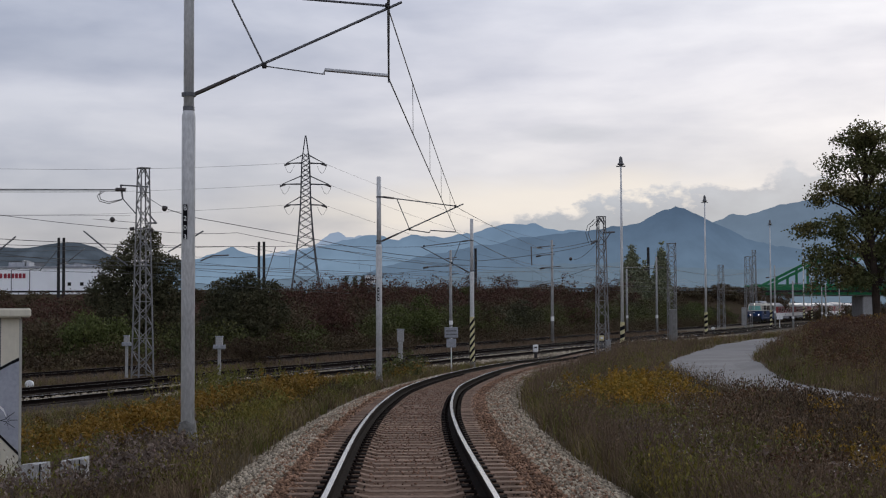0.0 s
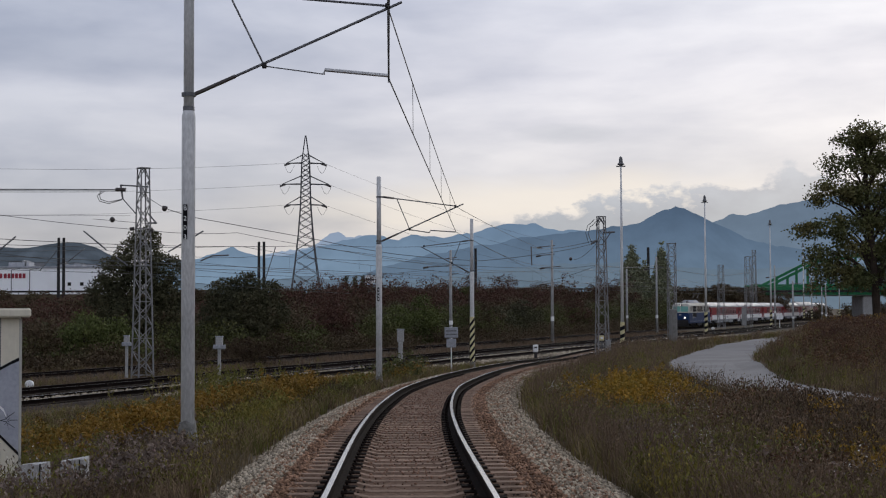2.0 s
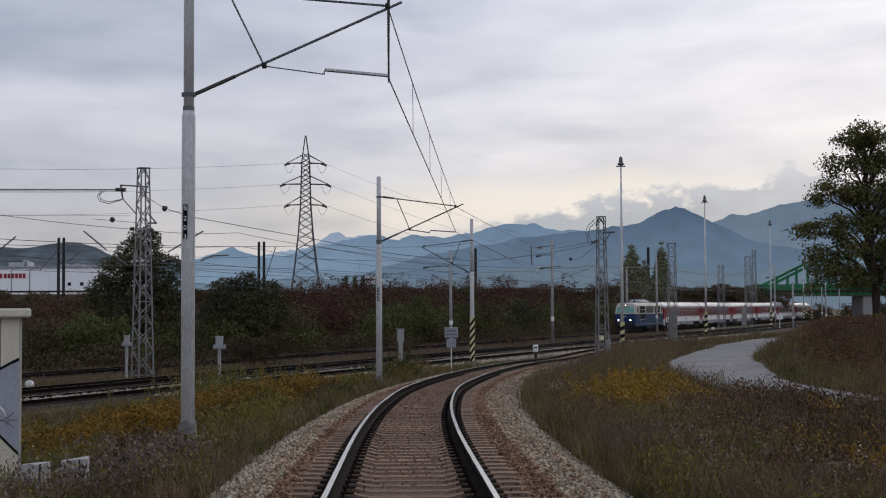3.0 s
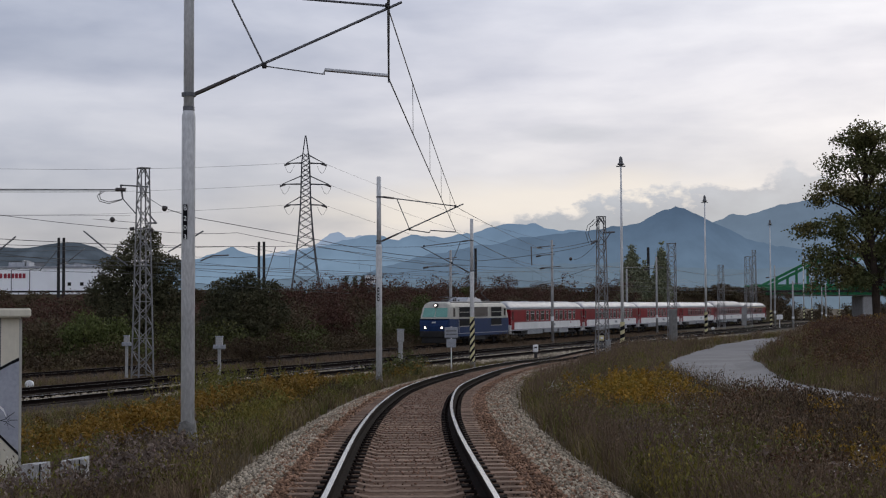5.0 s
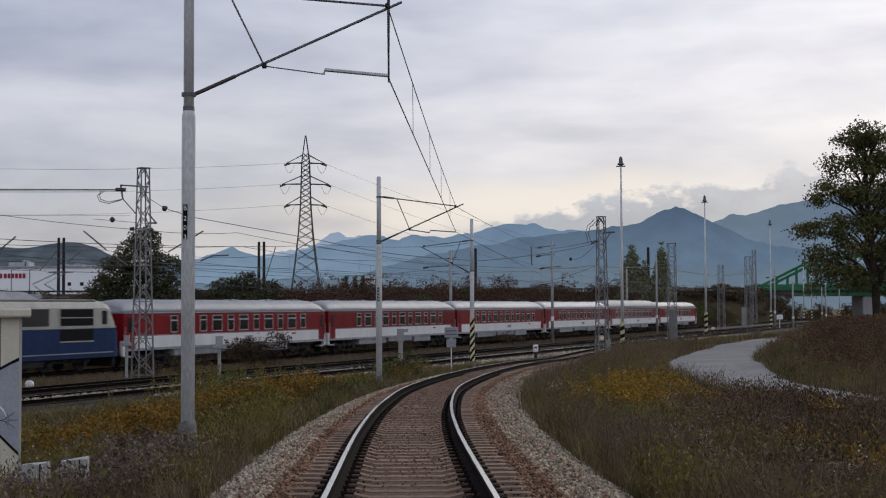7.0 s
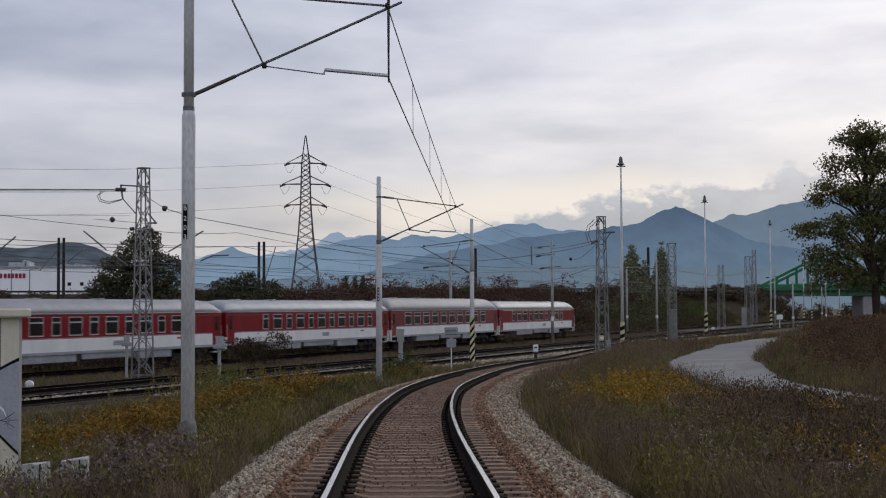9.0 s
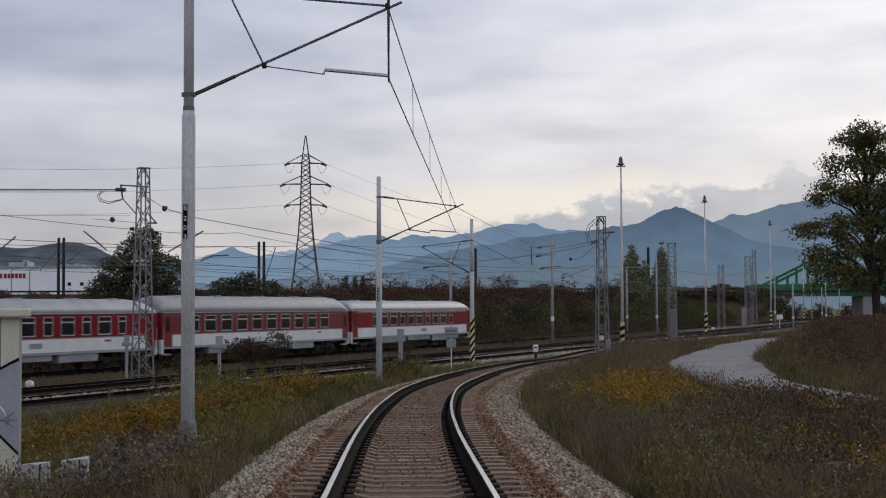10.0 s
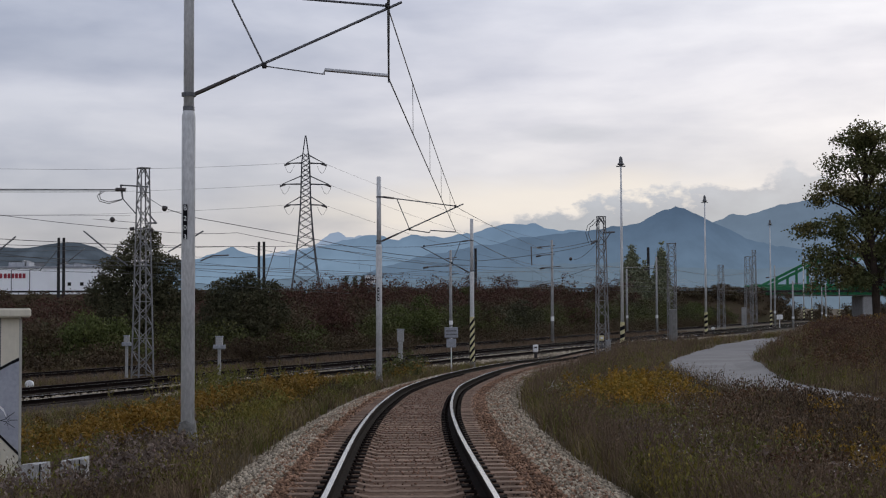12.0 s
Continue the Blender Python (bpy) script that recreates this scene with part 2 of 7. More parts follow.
M_WEED_DARK = leafy("dark brown weed leaves", [(0.04, 0.03, 0.02), (0.07, 0.048, 0.03), (0.06, 0.05, 0.026)])
M_GOLD_BRIGHT = leafy("bright goldenrod heads", [(0.17, 0.108, 0.021), (0.285, 0.162, 0.026), (0.155, 0.13, 0.031)])
M_BUSH_GREEN = leafy("fresh green bush leaves", [(0.06, 0.072, 0.026), (0.095, 0.11, 0.036), (0.11, 0.11, 0.04)])
M_RUSSET = leafy("russet seed heads", [(0.08, 0.047, 0.03), (0.13, 0.076, 0.045), (0.11, 0.052, 0.03)])
M_GREYWEED = leafy("grey brown seed heads", [(0.11, 0.085, 0.068), (0.165, 0.125, 0.105), (0.13, 0.10, 0.075)])
M_CONC_DARK = mat("dark weathered concrete", [(0.14, 0.135, 0.125), (0.22, 0.215, 0.20)], 2.5, 0.9, fine=18, fine_amount=0.35, spec=0.1)
M_WEED = leafy("brown weed heads", [(0.10, 0.068, 0.042), (0.15, 0.105, 0.068), (0.12, 0.085, 0.062)])
M_PINK = leafy("pale pink flower heads", [(0.22, 0.12, 0.13), (0.30, 0.22, 0.2)])


# ---- mesh building ----
class Mesh:
    """Collects vertices and faces of one mesh."""

    def __init__(self):
        self.v, self.f = [], []

    def add(self, verts, faces):
        k = len(self.v)
        self.v += [tuple(p) for p in verts]
        self.f += [tuple(i + k for i in f) for f in faces]
        return self

    def box(self, x0, x1, y0, y1, z0, z1, bevel=0.0):
        b = min(bevel, (x1 - x0) / 3, (y1 - y0) / 3, (z1 - z0) / 3)
        if b <= 0:
            vs = [(x, y, z) for z in (z0, z1) for x, y in ((x0, y0), (x1, y0), (x1, y1), (x0, y1))]
            return self.add(vs, [(3, 2, 1, 0), (4, 5, 6, 7), (0, 1, 5, 4), (1, 2, 6, 5), (2, 3, 7, 6), (3, 0, 4, 7)])
        outline = lambda e: [(x0 + e + b, y0 + e), (x1 - e - b, y0 + e), (x1 - e, y0 + e + b), (x1 - e, y1 - e - b), (x1 - e - b, y1 - e), (x0 + e + b, y1 - e), (x0 + e, y1 - e - b), (x0 + e, y0 + e + b)]
        rings = [[(x, y, z) for x, y in outline(e)] for e, z in ((b * 0.7, z0), (0, z0 + b), (0, z1 - b), (b * 0.7, z1))]
        return self.loft(rings, caps=True)

    def loft(self, rings, caps=False, closed=True):
        n, k = len(rings[0]), len(self.v)
        for r in rings:
            self.v += [tuple(p) for p in r]
        for j in range(len(rings) - 1):
            for i in range(n if closed else n - 1):
                a, b = k + j * n + i, k + j * n + (i + 1) % n
                self.f.append((a, b, b + n, a + n))
        if caps:
            self.f.append(tuple(k + i for i in reversed(range(n))))
            self.f.append(tuple(k + (len(rings) - 1) * n + i for i in range(n)))
        return self

    def tube(self, pts, radii, seg=8, caps=True):
        """A tube along points; radii: one or one for each."""
        pts = [Vector(p) for p in pts]
        if isinstance(radii, (int, float)):
            radii = [radii] * len(pts)
        rings = []
        for i, p in enumerate(pts):
            d = (pts[min(i + 1, len(pts) - 1)] - pts[max(i - 1, 0)]).normalized()
            u = d.cross(Vector((0, 0, 1)) if abs(d.z) < 0.95 else Vector((1, 0, 0))).normalized()
            w = u.cross(d)
            rings.append([p + radii[i] * (math.cos(a) * u + math.sin(a) * w) for a in (2 * math.pi * (j + 0.5) / seg for j in range(seg))])
        return self.loft(rings, caps)

    def data(self, name, material, smooth=False):
        me = bpy.data.meshes.new(name)
        me.from_pydata(self.v, [], self.f)
        for m in (material if isinstance(material, (list, tuple)) else [material]):
            me.materials.append(m)
        if smooth:
            me.polygons.foreach_set("use_smooth", [True] * len(me.polygons))
        me.update()
        return me


def part(name, mesh, material, parent=None, label="", smooth=False, at=None):
    ob = new(name, mesh if isinstance(mesh, bpy.types.Mesh) else mesh.data(name, material, smooth))
    if parent:
        ob.parent = parent
    if at is not None:
        ob.matrix_basis = at
    if label:
        ob["label"] = label
    return ob


def thing(name, at, label, category, group=""):
    ob = new(name)
    ob.matrix_basis = at
    ob.empty_display_size = 0.3
    return tagged(ob, label, category, group)


# ---- the lie of the land ----
THETA = math.atan((1803 - 784) / FOCAL)       # heading of the main tracks
SN, CS = math.sin(THETA), math.cos(THETA)


def main_z(x, y):
    return -0.06 + 0.0043 * (x * SN + y * CS - 88.7)


def on_main(p, a, z=0.0):
    """A point of the main tracks: p across (right is plus), a along, z over the rails."""
    x, y = p * CS + a * SN, -p * SN + a * CS
    return Vector((x, y, main_z(x, y) + z))


def smooth_step(a, b, v):
    t = min(1.0, max(0.0, (v - a) / (b - a)))
    return t * t * (3 - 2 * t)


BRANCH_KNOTS = ((-90, 3.6), (-60, 2.4), (-12, 0.5), (0, 0.08), (12.4, -0.29), (23, -0.56), (32, -0.57), (42.5, -0.22), (57, 1.1), (71, 2.9), (85, 5.2), (98.5, 7.9), (115, 12.0), (135, 18.0), (150, 23.2))


def branch_x(y):
    """The branch track's centre line, a smooth curve through its knots."""
    ks = BRANCH_KNOTS
    i = max(1, min(len(ks) - 3, sum(1 for k in ks if k[0] <= y) - 1))
    (y0, x0), (y1, x1), (y2, x2), (y3, x3) = ks[i - 1:i + 3]
    t = (y - y1) / (y2 - y1)
    m1, m2 = (x2 - x0) / (y2 - y0) * (y2 - y1), (x3 - x1) / (y3 - y1) * (y2 - y1)
    return (2 * t**3 - 3 * t**2 + 1) * x1 + (t**3 - 2 * t**2 + t) * m1 + (3 * t**2 - 2 * t**3) * x2 + (t**3 - t**2) * m2


def branch_z(y):
    x = branch_x(min(150, max(-60, y)))
    near, far = 1.615 - 0.01647 * y, main_z(x, y)
    w = smooth_step(84, 112, y)
    return near * (1 - w) + far * w


def ground_z(x, y):
    """Height of the ground: falls from the branch's bank to the main tracks, rises to a mound by the lane."""
    yy = min(150, max(-60, y))
    d = x - branch_x(yy)
    flat = main_z(x, y) - 0.32
    bank = branch_z(yy) - 0.42
    if y > 150:
        bank = flat
    if d < 0:
        w = smooth_step(2.7, 10, -d)
        z = bank * (1 - w) + flat * w
        p = x * CS - y * SN
        w = smooth_step(-30.5, -33.2, p)
        z = z * (1 - w) + flat * w
    else:
        field = 0.62 + 0.004 * min(max(y, 0), 120) + 0.10 * noise.noise((x * 0.12, y * 0.12, 3))
        q = x - 0.29 * (max(y, 52) - 64)
        field += (1.0 * smooth_step(13.5, 16.6, q) + 0.45 * smooth_step(17, 27, q)) * smooth_step(47, 60, y) * (1 - 0.6 * smooth_step(120, 210, y))
        w = smooth_step(3.0, 6.5, d)
        z = bank * (1 - w) + field * w
        w = smooth_step(-17, -29, x * CS - y * SN) * smooth_step(82, 112, y)
        z = z * (1 - w) + flat * w
    return z + 0.04 * noise.noise((x * 0.5, y * 0.5, 0)) * smooth_step(2.5, 4, abs(d))


def axis(stops):
    out = []
    for a, b, step in stops:
        k = max(1, round((b - a) / step))
        out += [a + (b - a) * i / k for i in range(k)]
    return out + [stops[-1][1]]


def grid_mesh(xs, ys, height):
    m = Mesh()
    m.v = [(x, y, height(x, y)) for y in ys for x in xs]
    n = len(xs)
    m.f = [(j * n + i, j * n + i + 1, (j + 1) * n + i + 1, (j + 1) * n + i) for j in range(len(ys) - 1) for i in range(n - 1)]
    return m


gx = axis([(-3500, -400, 775), (-400, -60, 34), (-60, -20, 4), (-20, 36, 0.8), (36, 120, 6), (120, 400, 35), (400, 3500, 775)])
gy = axis([(-600, -60, 180), (-60, -12, 8), (-12, 110, 0.9), (110, 330, 5), (330, 700, 74), (700, 4700, 1000)])
ground = part("ground", grid_mesh(gx, gy, ground_z), M_SOIL, smooth=True)
tagged(ground, "dark autumn field of dry grass and soil", "ground", kind="structure")


# ---- tracks ----
GAUGE = 1.505
RAIL_SIDE = [(-0.024, -0.0015), (-0.036, -0.008), (-0.036, -0.045), (-0.009, -0.055), (-0.009, -0.14), (-0.07, -0.165), (-0.07, -0.175), (0.07, -0.175), (0.07, -0.165), (0.009, -0.14), (0.009, -0.055), (0.036, -0.045), (0.036, -0.008), (0.028, -0.0015)]
RAIL_TOP = [(-0.024, -0.0015), (-0.02, 0.0), (0.024, 0.0), (0.028, -0.0015)]


def branch_at(y, off, z=0.0):
    """A point beside the branch: off metres right of its centre line."""
    d = (branch_x(y + 0.05) - branch_x(y - 0.05)) / 0.1
    k = math.sqrt(1 + d * d)
    yy = y - off * d / k
    return Vector((branch_x(y) + off / k, yy, branch_z(y) + z))


def sweep(points, right, profile, closed=False):
    """Sweeps a profile (across, up) along points; right: the unit vector across at each."""
    m = Mesh()
    m.loft([[p + r * u + Vector((0, 0, w)) for u, w in profile] for p, r in zip(points, right)], closed=closed)
    return m


def rights(points):
    out = []
    for i in range(len(points)):
        d = points[min(i + 1, len(points) - 1)] - points[max(i - 1, 0)]
        out.append(Vector((d.y, -d.x, 0)).normalized())
    return out


SLEEPER = Mesh().loft([[(x, y, z) for y, z in ((-0.14, -0.2), (-0.085, 0.0 - dip), (0.085, 0.0 - dip), (0.14, -0.2))] for x, dip in ((-1.3, 0.02), (-1.26, 0.0), (-0.55, 0.0), (-0.4, 0.035), (0.4, 0.035), (0.55, 0.0), (1.26, 0.0), (1.3, 0.02))], caps=True).data("sleeper", M_SLEEPER)
FASTENING = Mesh().box(-0.2, 0.2, -0.085, 0.085, -0.004, 0.016, 0.006)
for _sx in (-1, 1):
    FASTENING.box(_sx * 0.105 - 0.035, _sx * 0.105 + 0.035, -0.06, 0.06, 0.0, 0.025, 0.008)
    FASTENING.tube([(_sx * 0.11, 0, 0.02), (_sx * 0.11, 0, 0.05)], 0.014, 6)
FASTENING = FASTENING.data("fastening", M_RAIL)


def track(name, points, bed, label, bright=None, bed_material=M_BALLAST, width=1.75, toe=2.75, extra=0.0):
    root = tagged(new(name), label, "railway track", kind="structure")
    bright = bright or M_RAILTOP
    rt = rights(points)
    for sx in (-1, 1):
        line = [p + r * sx * GAUGE / 2 for p, r in zip(points, rt)]
        rail = part("rail", sweep(line, rt, RAIL_SIDE), M_RAIL, root)
        part("rail_head", sweep(line, rt, RAIL_TOP), bright, rail)
    part("ballast_bed", sweep(points, rt, [(-toe, bed - 0.42), (-width, bed), (-0.9, bed - 0.02), (-0.6, bed), (0.6, bed), (0.9, bed - 0.02), (width + extra, bed), (toe + extra, bed - 0.42)]), bed_material, root)
    return root


M_RAILTOP_DULL = mat("dull rail head", [(0.10, 0.085, 0.075), (0.16, 0.14, 0.125)], 3, 0.6, 0.3, bump=0.03)

M_WOOD = mat("tarred wooden sleeper", [(0.035, 0.027, 0.021), (0.06, 0.047, 0.037)], 1.5, 0.9, fine=20, spec=0.08)

branch_line = [branch_at(y, 0) for y in axis([(-60, -10, 2.5), (-10, 110, 0.8), (110, 149, 1.5)])]
branch_track = track("branch_track", branch_line, -0.225, "curved single railway track on rusty ballast with concrete sleepers", extra=0.25)
y = -14.0
while y < 118:
    p = branch_at(y, 0, -0.18)
    turn = -math.degrees(math.atan(branch_x(y + 0.5) - branch_x(y - 0.5)))
    part("sleeper", SLEEPER, None, branch_track, at=pose(*p, 0, 0, turn + random.uniform(-0.5, 0.5)))
    if 4 < y < 60:
        for sx in (-1, 1):
            part("fastening", FASTENING, None, branch_track, at=pose(*branch_at(y, sx * GAUGE / 2, -0.178), 0, 0, turn))
    y += 0.54

for name, p, a0, a1, label in (("near_main_track", -36.05, 20, 330, "straight main railway track with dull worn rails"),
                               ("middle_main_track", -40.5, 20, 330, "straight main railway track in dark oily ballast"),
                               ("far_main_track", -49.85, 10, 480, "straight railway track, along which the train runs, beside a thicket")):
    pts = [on_main(p, a) for a in axis([(a0, a1, 10)])]
    root = track(name, pts, -0.2, label, bright=M_RAILTOP if p > -40 else M_RAILTOP_DULL, bed_material=M_BALLAST_DARK, width=1.6, toe=2.3)
    row = Mesh()
    for i in range(int((a1 - a0) / 0.62)):
        a = a0 + i * 0.62
        c = [on_main(p + u, a + w) for u, w in ((-1.25, -0.12), (1.25, -0.12), (1.25, 0.12), (-1.25, 0.12))]
        row.add([v + Vector((0, 0, -0.28)) for v in c] + [v + Vector((0, 0, -0.17)) for v in c], [(4, 5, 6, 7), (0, 1, 5, 4), (1, 2, 6, 5), (2, 3, 7, 6), (3, 0, 4, 7)])
    tagged(part("sleepers", row, M_WOOD, root), "row of dark wooden sleepers", kind="stuff")


# ---- the train ----
COACH = 26.8
SPEED = 1.283 * COACH


def body_section(w, z0, z1, z2, ztop):
    """Half of a body's outline, from the sill over the shoulder to the roof's ridge."""
    return [(w, z0), (w, z1), (w - 0.03, z2), (w - 0.16, z2 + 0.34 * (ztop - z2)), (w - 0.45, z2 + 0.68 * (ztop - z2)), (w - 0.85, z2 + 0.92 * (ztop - z2)), (0, ztop)]


def bogie(parent, a, wheelbase=2.5, r=0.46):
    b = Mesh()
    for sx in (-1, 1):
        b.box(sx * 1.0 - 0.09, sx * 1.0 + 0.09, a - wheelbase / 2 - 0.55, a + wheelbase / 2 + 0.55, 0.5, 0.72, 0.04)
        for w in (-1, 1):
            b.box(sx * 1.05 - 0.14, sx * 1.05 + 0.14, a + w * wheelbase / 2 - 0.22, a + w * wheelbase / 2 + 0.22, 0.32, 0.62, 0.05)
        b.tube([(sx * 1.05, a - 0.35, 0.5), (sx * 1.05, a - 0.35, 0.95)], 0.14, 8)
        b.tube([(sx * 1.05, a + 0.35, 0.5), (sx * 1.05, a + 0.35, 0.95)], 0.14, 8)
    b.box(-1.0, 1.0, a - 0.3, a + 0.3, 0.5, 0.95, 0.05)
    frame_part = part("bogie", b, M_DARK, parent)
    for w in (-1, 1):
        for sx in (-1, 1):
            c = (sx * 0.75, a + w * wheelbase / 2, r)
            part("wheel", Mesh().tube([(c[0] - 0.065, c[1], c[2]), (c[0] + 0.035, c[1], c[2]), (c[0] + 0.07, c[1], c[2])] if sx > 0 else [(c[0] - 0.07, c[1], c[2]), (c[0] - 0.035, c[1], c[2]), (c[0] + 0.065, c[1], c[2])], [r, r, r * 0.93] if sx > 0 else [r * 0.93, r, r], 18), M_DARK, frame_part)
    return frame_part


def buffers(parent, a, way):
    for sx in (-1, 1):
        part("buffer", Mesh().tube([(sx * 0.87, a, 1.05), (sx * 0.87, a + way * 0.42, 1.05), (sx * 0.87, a + way * 0.42, 1.05), (sx * 0.87, a + way * 0.5, 1.05)], [0.11, 0.11, 0.24, 0.24], 12), M_DARK, parent)


def coach(roof_mat, red_mat, windows, rise=1.0, stripe=False):
    """A passenger coach, 26 m long, with its middle at the origin and its front to -y; windows: metres from its front, width."""
    L = COACH / 2 - 0.27
    c = thing("passenger_coach", Matrix(), "red and white passenger coach with a silver roof", "railway coach", "coaches of the train")
    side = body_section(1.41, 1.0, 3.0, 3.22, 4.05)
    red = Mesh()
    low = [(w, z) for w, z in side if z < 3.3]
    low_ring = low + [(-w, z) for w, z in reversed(low)]
    red.loft([[(x, a, z) for x, z in low_ring] for a in (-L, -L + 0.02, L - 0.02, L)], caps=True)
    part("body", red, red_mat, c, "dark red side walls")
    top_half = [(1.40, 3.20)] + [q for q in side if q[1] > 3.25]
    ring = top_half + [(-w, z) for w, z in reversed(top_half[:-1])]
    rings = []
    for a, k in ((-L, 0.55), (-L + 0.25, 0.80), (-L + 0.7, 0.95), (-L + 1.3, 1.0), (L - 1.3, 1.0), (L - 0.7, 0.95), (L - 0.25, 0.80), (L, 0.55)):
        rings.append([(x, a, 3.2 + (z - 3.2) * k * rise) for x, z in ring])
    part("roof", Mesh().loft(rings, caps=True), roof_mat, c, "silver grey curved roof", smooth=True)
    gut = Mesh()
    for sx in (-1, 1):
        gut.box(sx * 1.425 - 0.02, sx * 1.425 + 0.02, -L + 0.1, L - 0.1, 3.21, 3.26)
    part("gutter", gut, M_ALU, c)
    for i in range(12):
        a = -L + 1.6 + i * (2 * L - 3.2) / 11
        part("roof_seam", Mesh().loft([[(x * 1.004, q, 3.2 + (z - 3.2) * rise + 0.012) for x, z in ring] for q in (a - 0.02, a + 0.02)], closed=False), roof_mat, c)
    for a in (-9.5, -4.5, 1.5, 6.5, 10.4):
        part("roof_vent", Mesh().box(-0.3, 0.3, a - 0.35, a + 0.35, 3.9 + (rise - 1) * 0.85, 4.10 + (rise - 1) * 0.85, 0.04), roof_mat, c)
    for sx in (-1, 1):
        x0, x1 = (1.405, 1.425) if sx > 0 else (-1.425, -1.405)
        part("white_band", Mesh().box(x0, x1, -L + 1.15, L - 1.15, 1.15, 1.86, 0.004), M_COACHWHITE, c, "white painted lower side panel")
        part("sill", Mesh().box(x0 - 0.02, x1 + 0.015, -L + 0.1, L - 0.1, 1.0, 1.14, 0.01), M_SKIRT, c)
        for along, width in windows:
            a, w = -L + along, width / 2
            fr = Mesh()
            for q0, q1, z0, z1 in ((a - w - 0.04, a - w, 2.02, 3.06), (a + w, a + w + 0.04, 2.02, 3.06), (a - w, a + w, 3.02, 3.06), (a - w, a + w, 2.02, 2.08), (a - w, a + w, 2.72, 2.80)):
                fr.box(min(sx * 1.40, sx * 1.437), max(sx * 1.40, sx * 1.437), q0, q1, z0, z1)
            win = part("window", fr, M_ALU, c, "aluminium framed window")
            part("pane", Mesh().box(min(sx * 1.40, sx * 1.418), max(sx * 1.40, sx * 1.418), a - w, a + w, 2.08, 3.0), M_GLASS, win)
        for e in (-1, 1):
            a = e * (L - 0.62)
            door = part("door", Mesh().box(min(sx * 1.395, sx * 1.416), max(sx * 1.395, sx * 1.416), a - 0.42, a + 0.42, 1.16, 3.08, 0.01), red_mat, c, "red folding door")
            part("door_window", Mesh().box(min(sx * 1.40, sx * 1.424), max(sx * 1.40, sx * 1.424), a - 0.2, a + 0.2, 2.1, 2.95), M_GLASS, door)
            part("handrail", Mesh().tube([(sx * 1.46, a + e * 0.52, 1.3), (sx * 1.46, a + e * 0.52, 2.4)], 0.018, 6), M_ALU, door)
            part("step", Mesh().box(min(sx * 1.1, sx * 1.42), max(sx * 1.1, sx * 1.42), a - 0.4, a + 0.4, 0.62, 0.72, 0.01), M_SKIRT, c)
        if stripe:
            part("cantrail_stripe", Mesh().box(x0, x1, -L + 1.3, L - 1.3, 3.10, 3.18), M_YELLOW, c, "yellow first class stripe")
        part("emblem", Mesh().box(min(sx * 1.42, sx * 1.43), max(sx * 1.42, sx * 1.43), L - 5.4, L - 4.8, 1.62, 1.74), M_REDSIGN, c, "small red emblem")
        part("belt_line", Mesh().box(x0, x1, -L + 1.2, L - 1.2, 1.885, 1.915), M_SKIRT, c)
        part("inscription", Mesh().box(min(sx * 1.42, sx * 1.429), max(sx * 1.42, sx * 1.429), 1.0, 2.1, 1.38, 1.66), M_SKIRT, c)
        for a0, a1, zb in ((-7.6, -2.4, 0.58), (-1.9, 3.0, 0.68), (3.6, 7.2, 0.55)):
            part("equipment_box", Mesh().box(min(sx * 0.7, sx * 1.38), max(sx * 0.7, sx * 1.38), a0, a1, zb, 1.02, 0.03), M_SKIRT, c)
    for e in (-1, 1):
        part("gangway", Mesh().box(-0.65, 0.65, min(e * L, e * (L + 0.26)), max(e * L, e * (L + 0.26)), 1.15, 3.35, 0.08), M_DARK, c, "black rubber gangway")
        for sx in (-1, 1):
            part("corner_panel", Mesh().box(min(sx * 1.16, sx * 1.42), max(sx * 1.16, sx * 1.42), min(e * (L - 0.2), e * (L + 0.03)), max(e * (L - 0.2), e * (L + 0.03)), 0.7, 1.6, 0.03), M_COACHWHITE, c, "white corner panel over the buffer")
        buffers(c, e * (L - 0.24), e)
        bogie(c, e * 9.5)
    return c


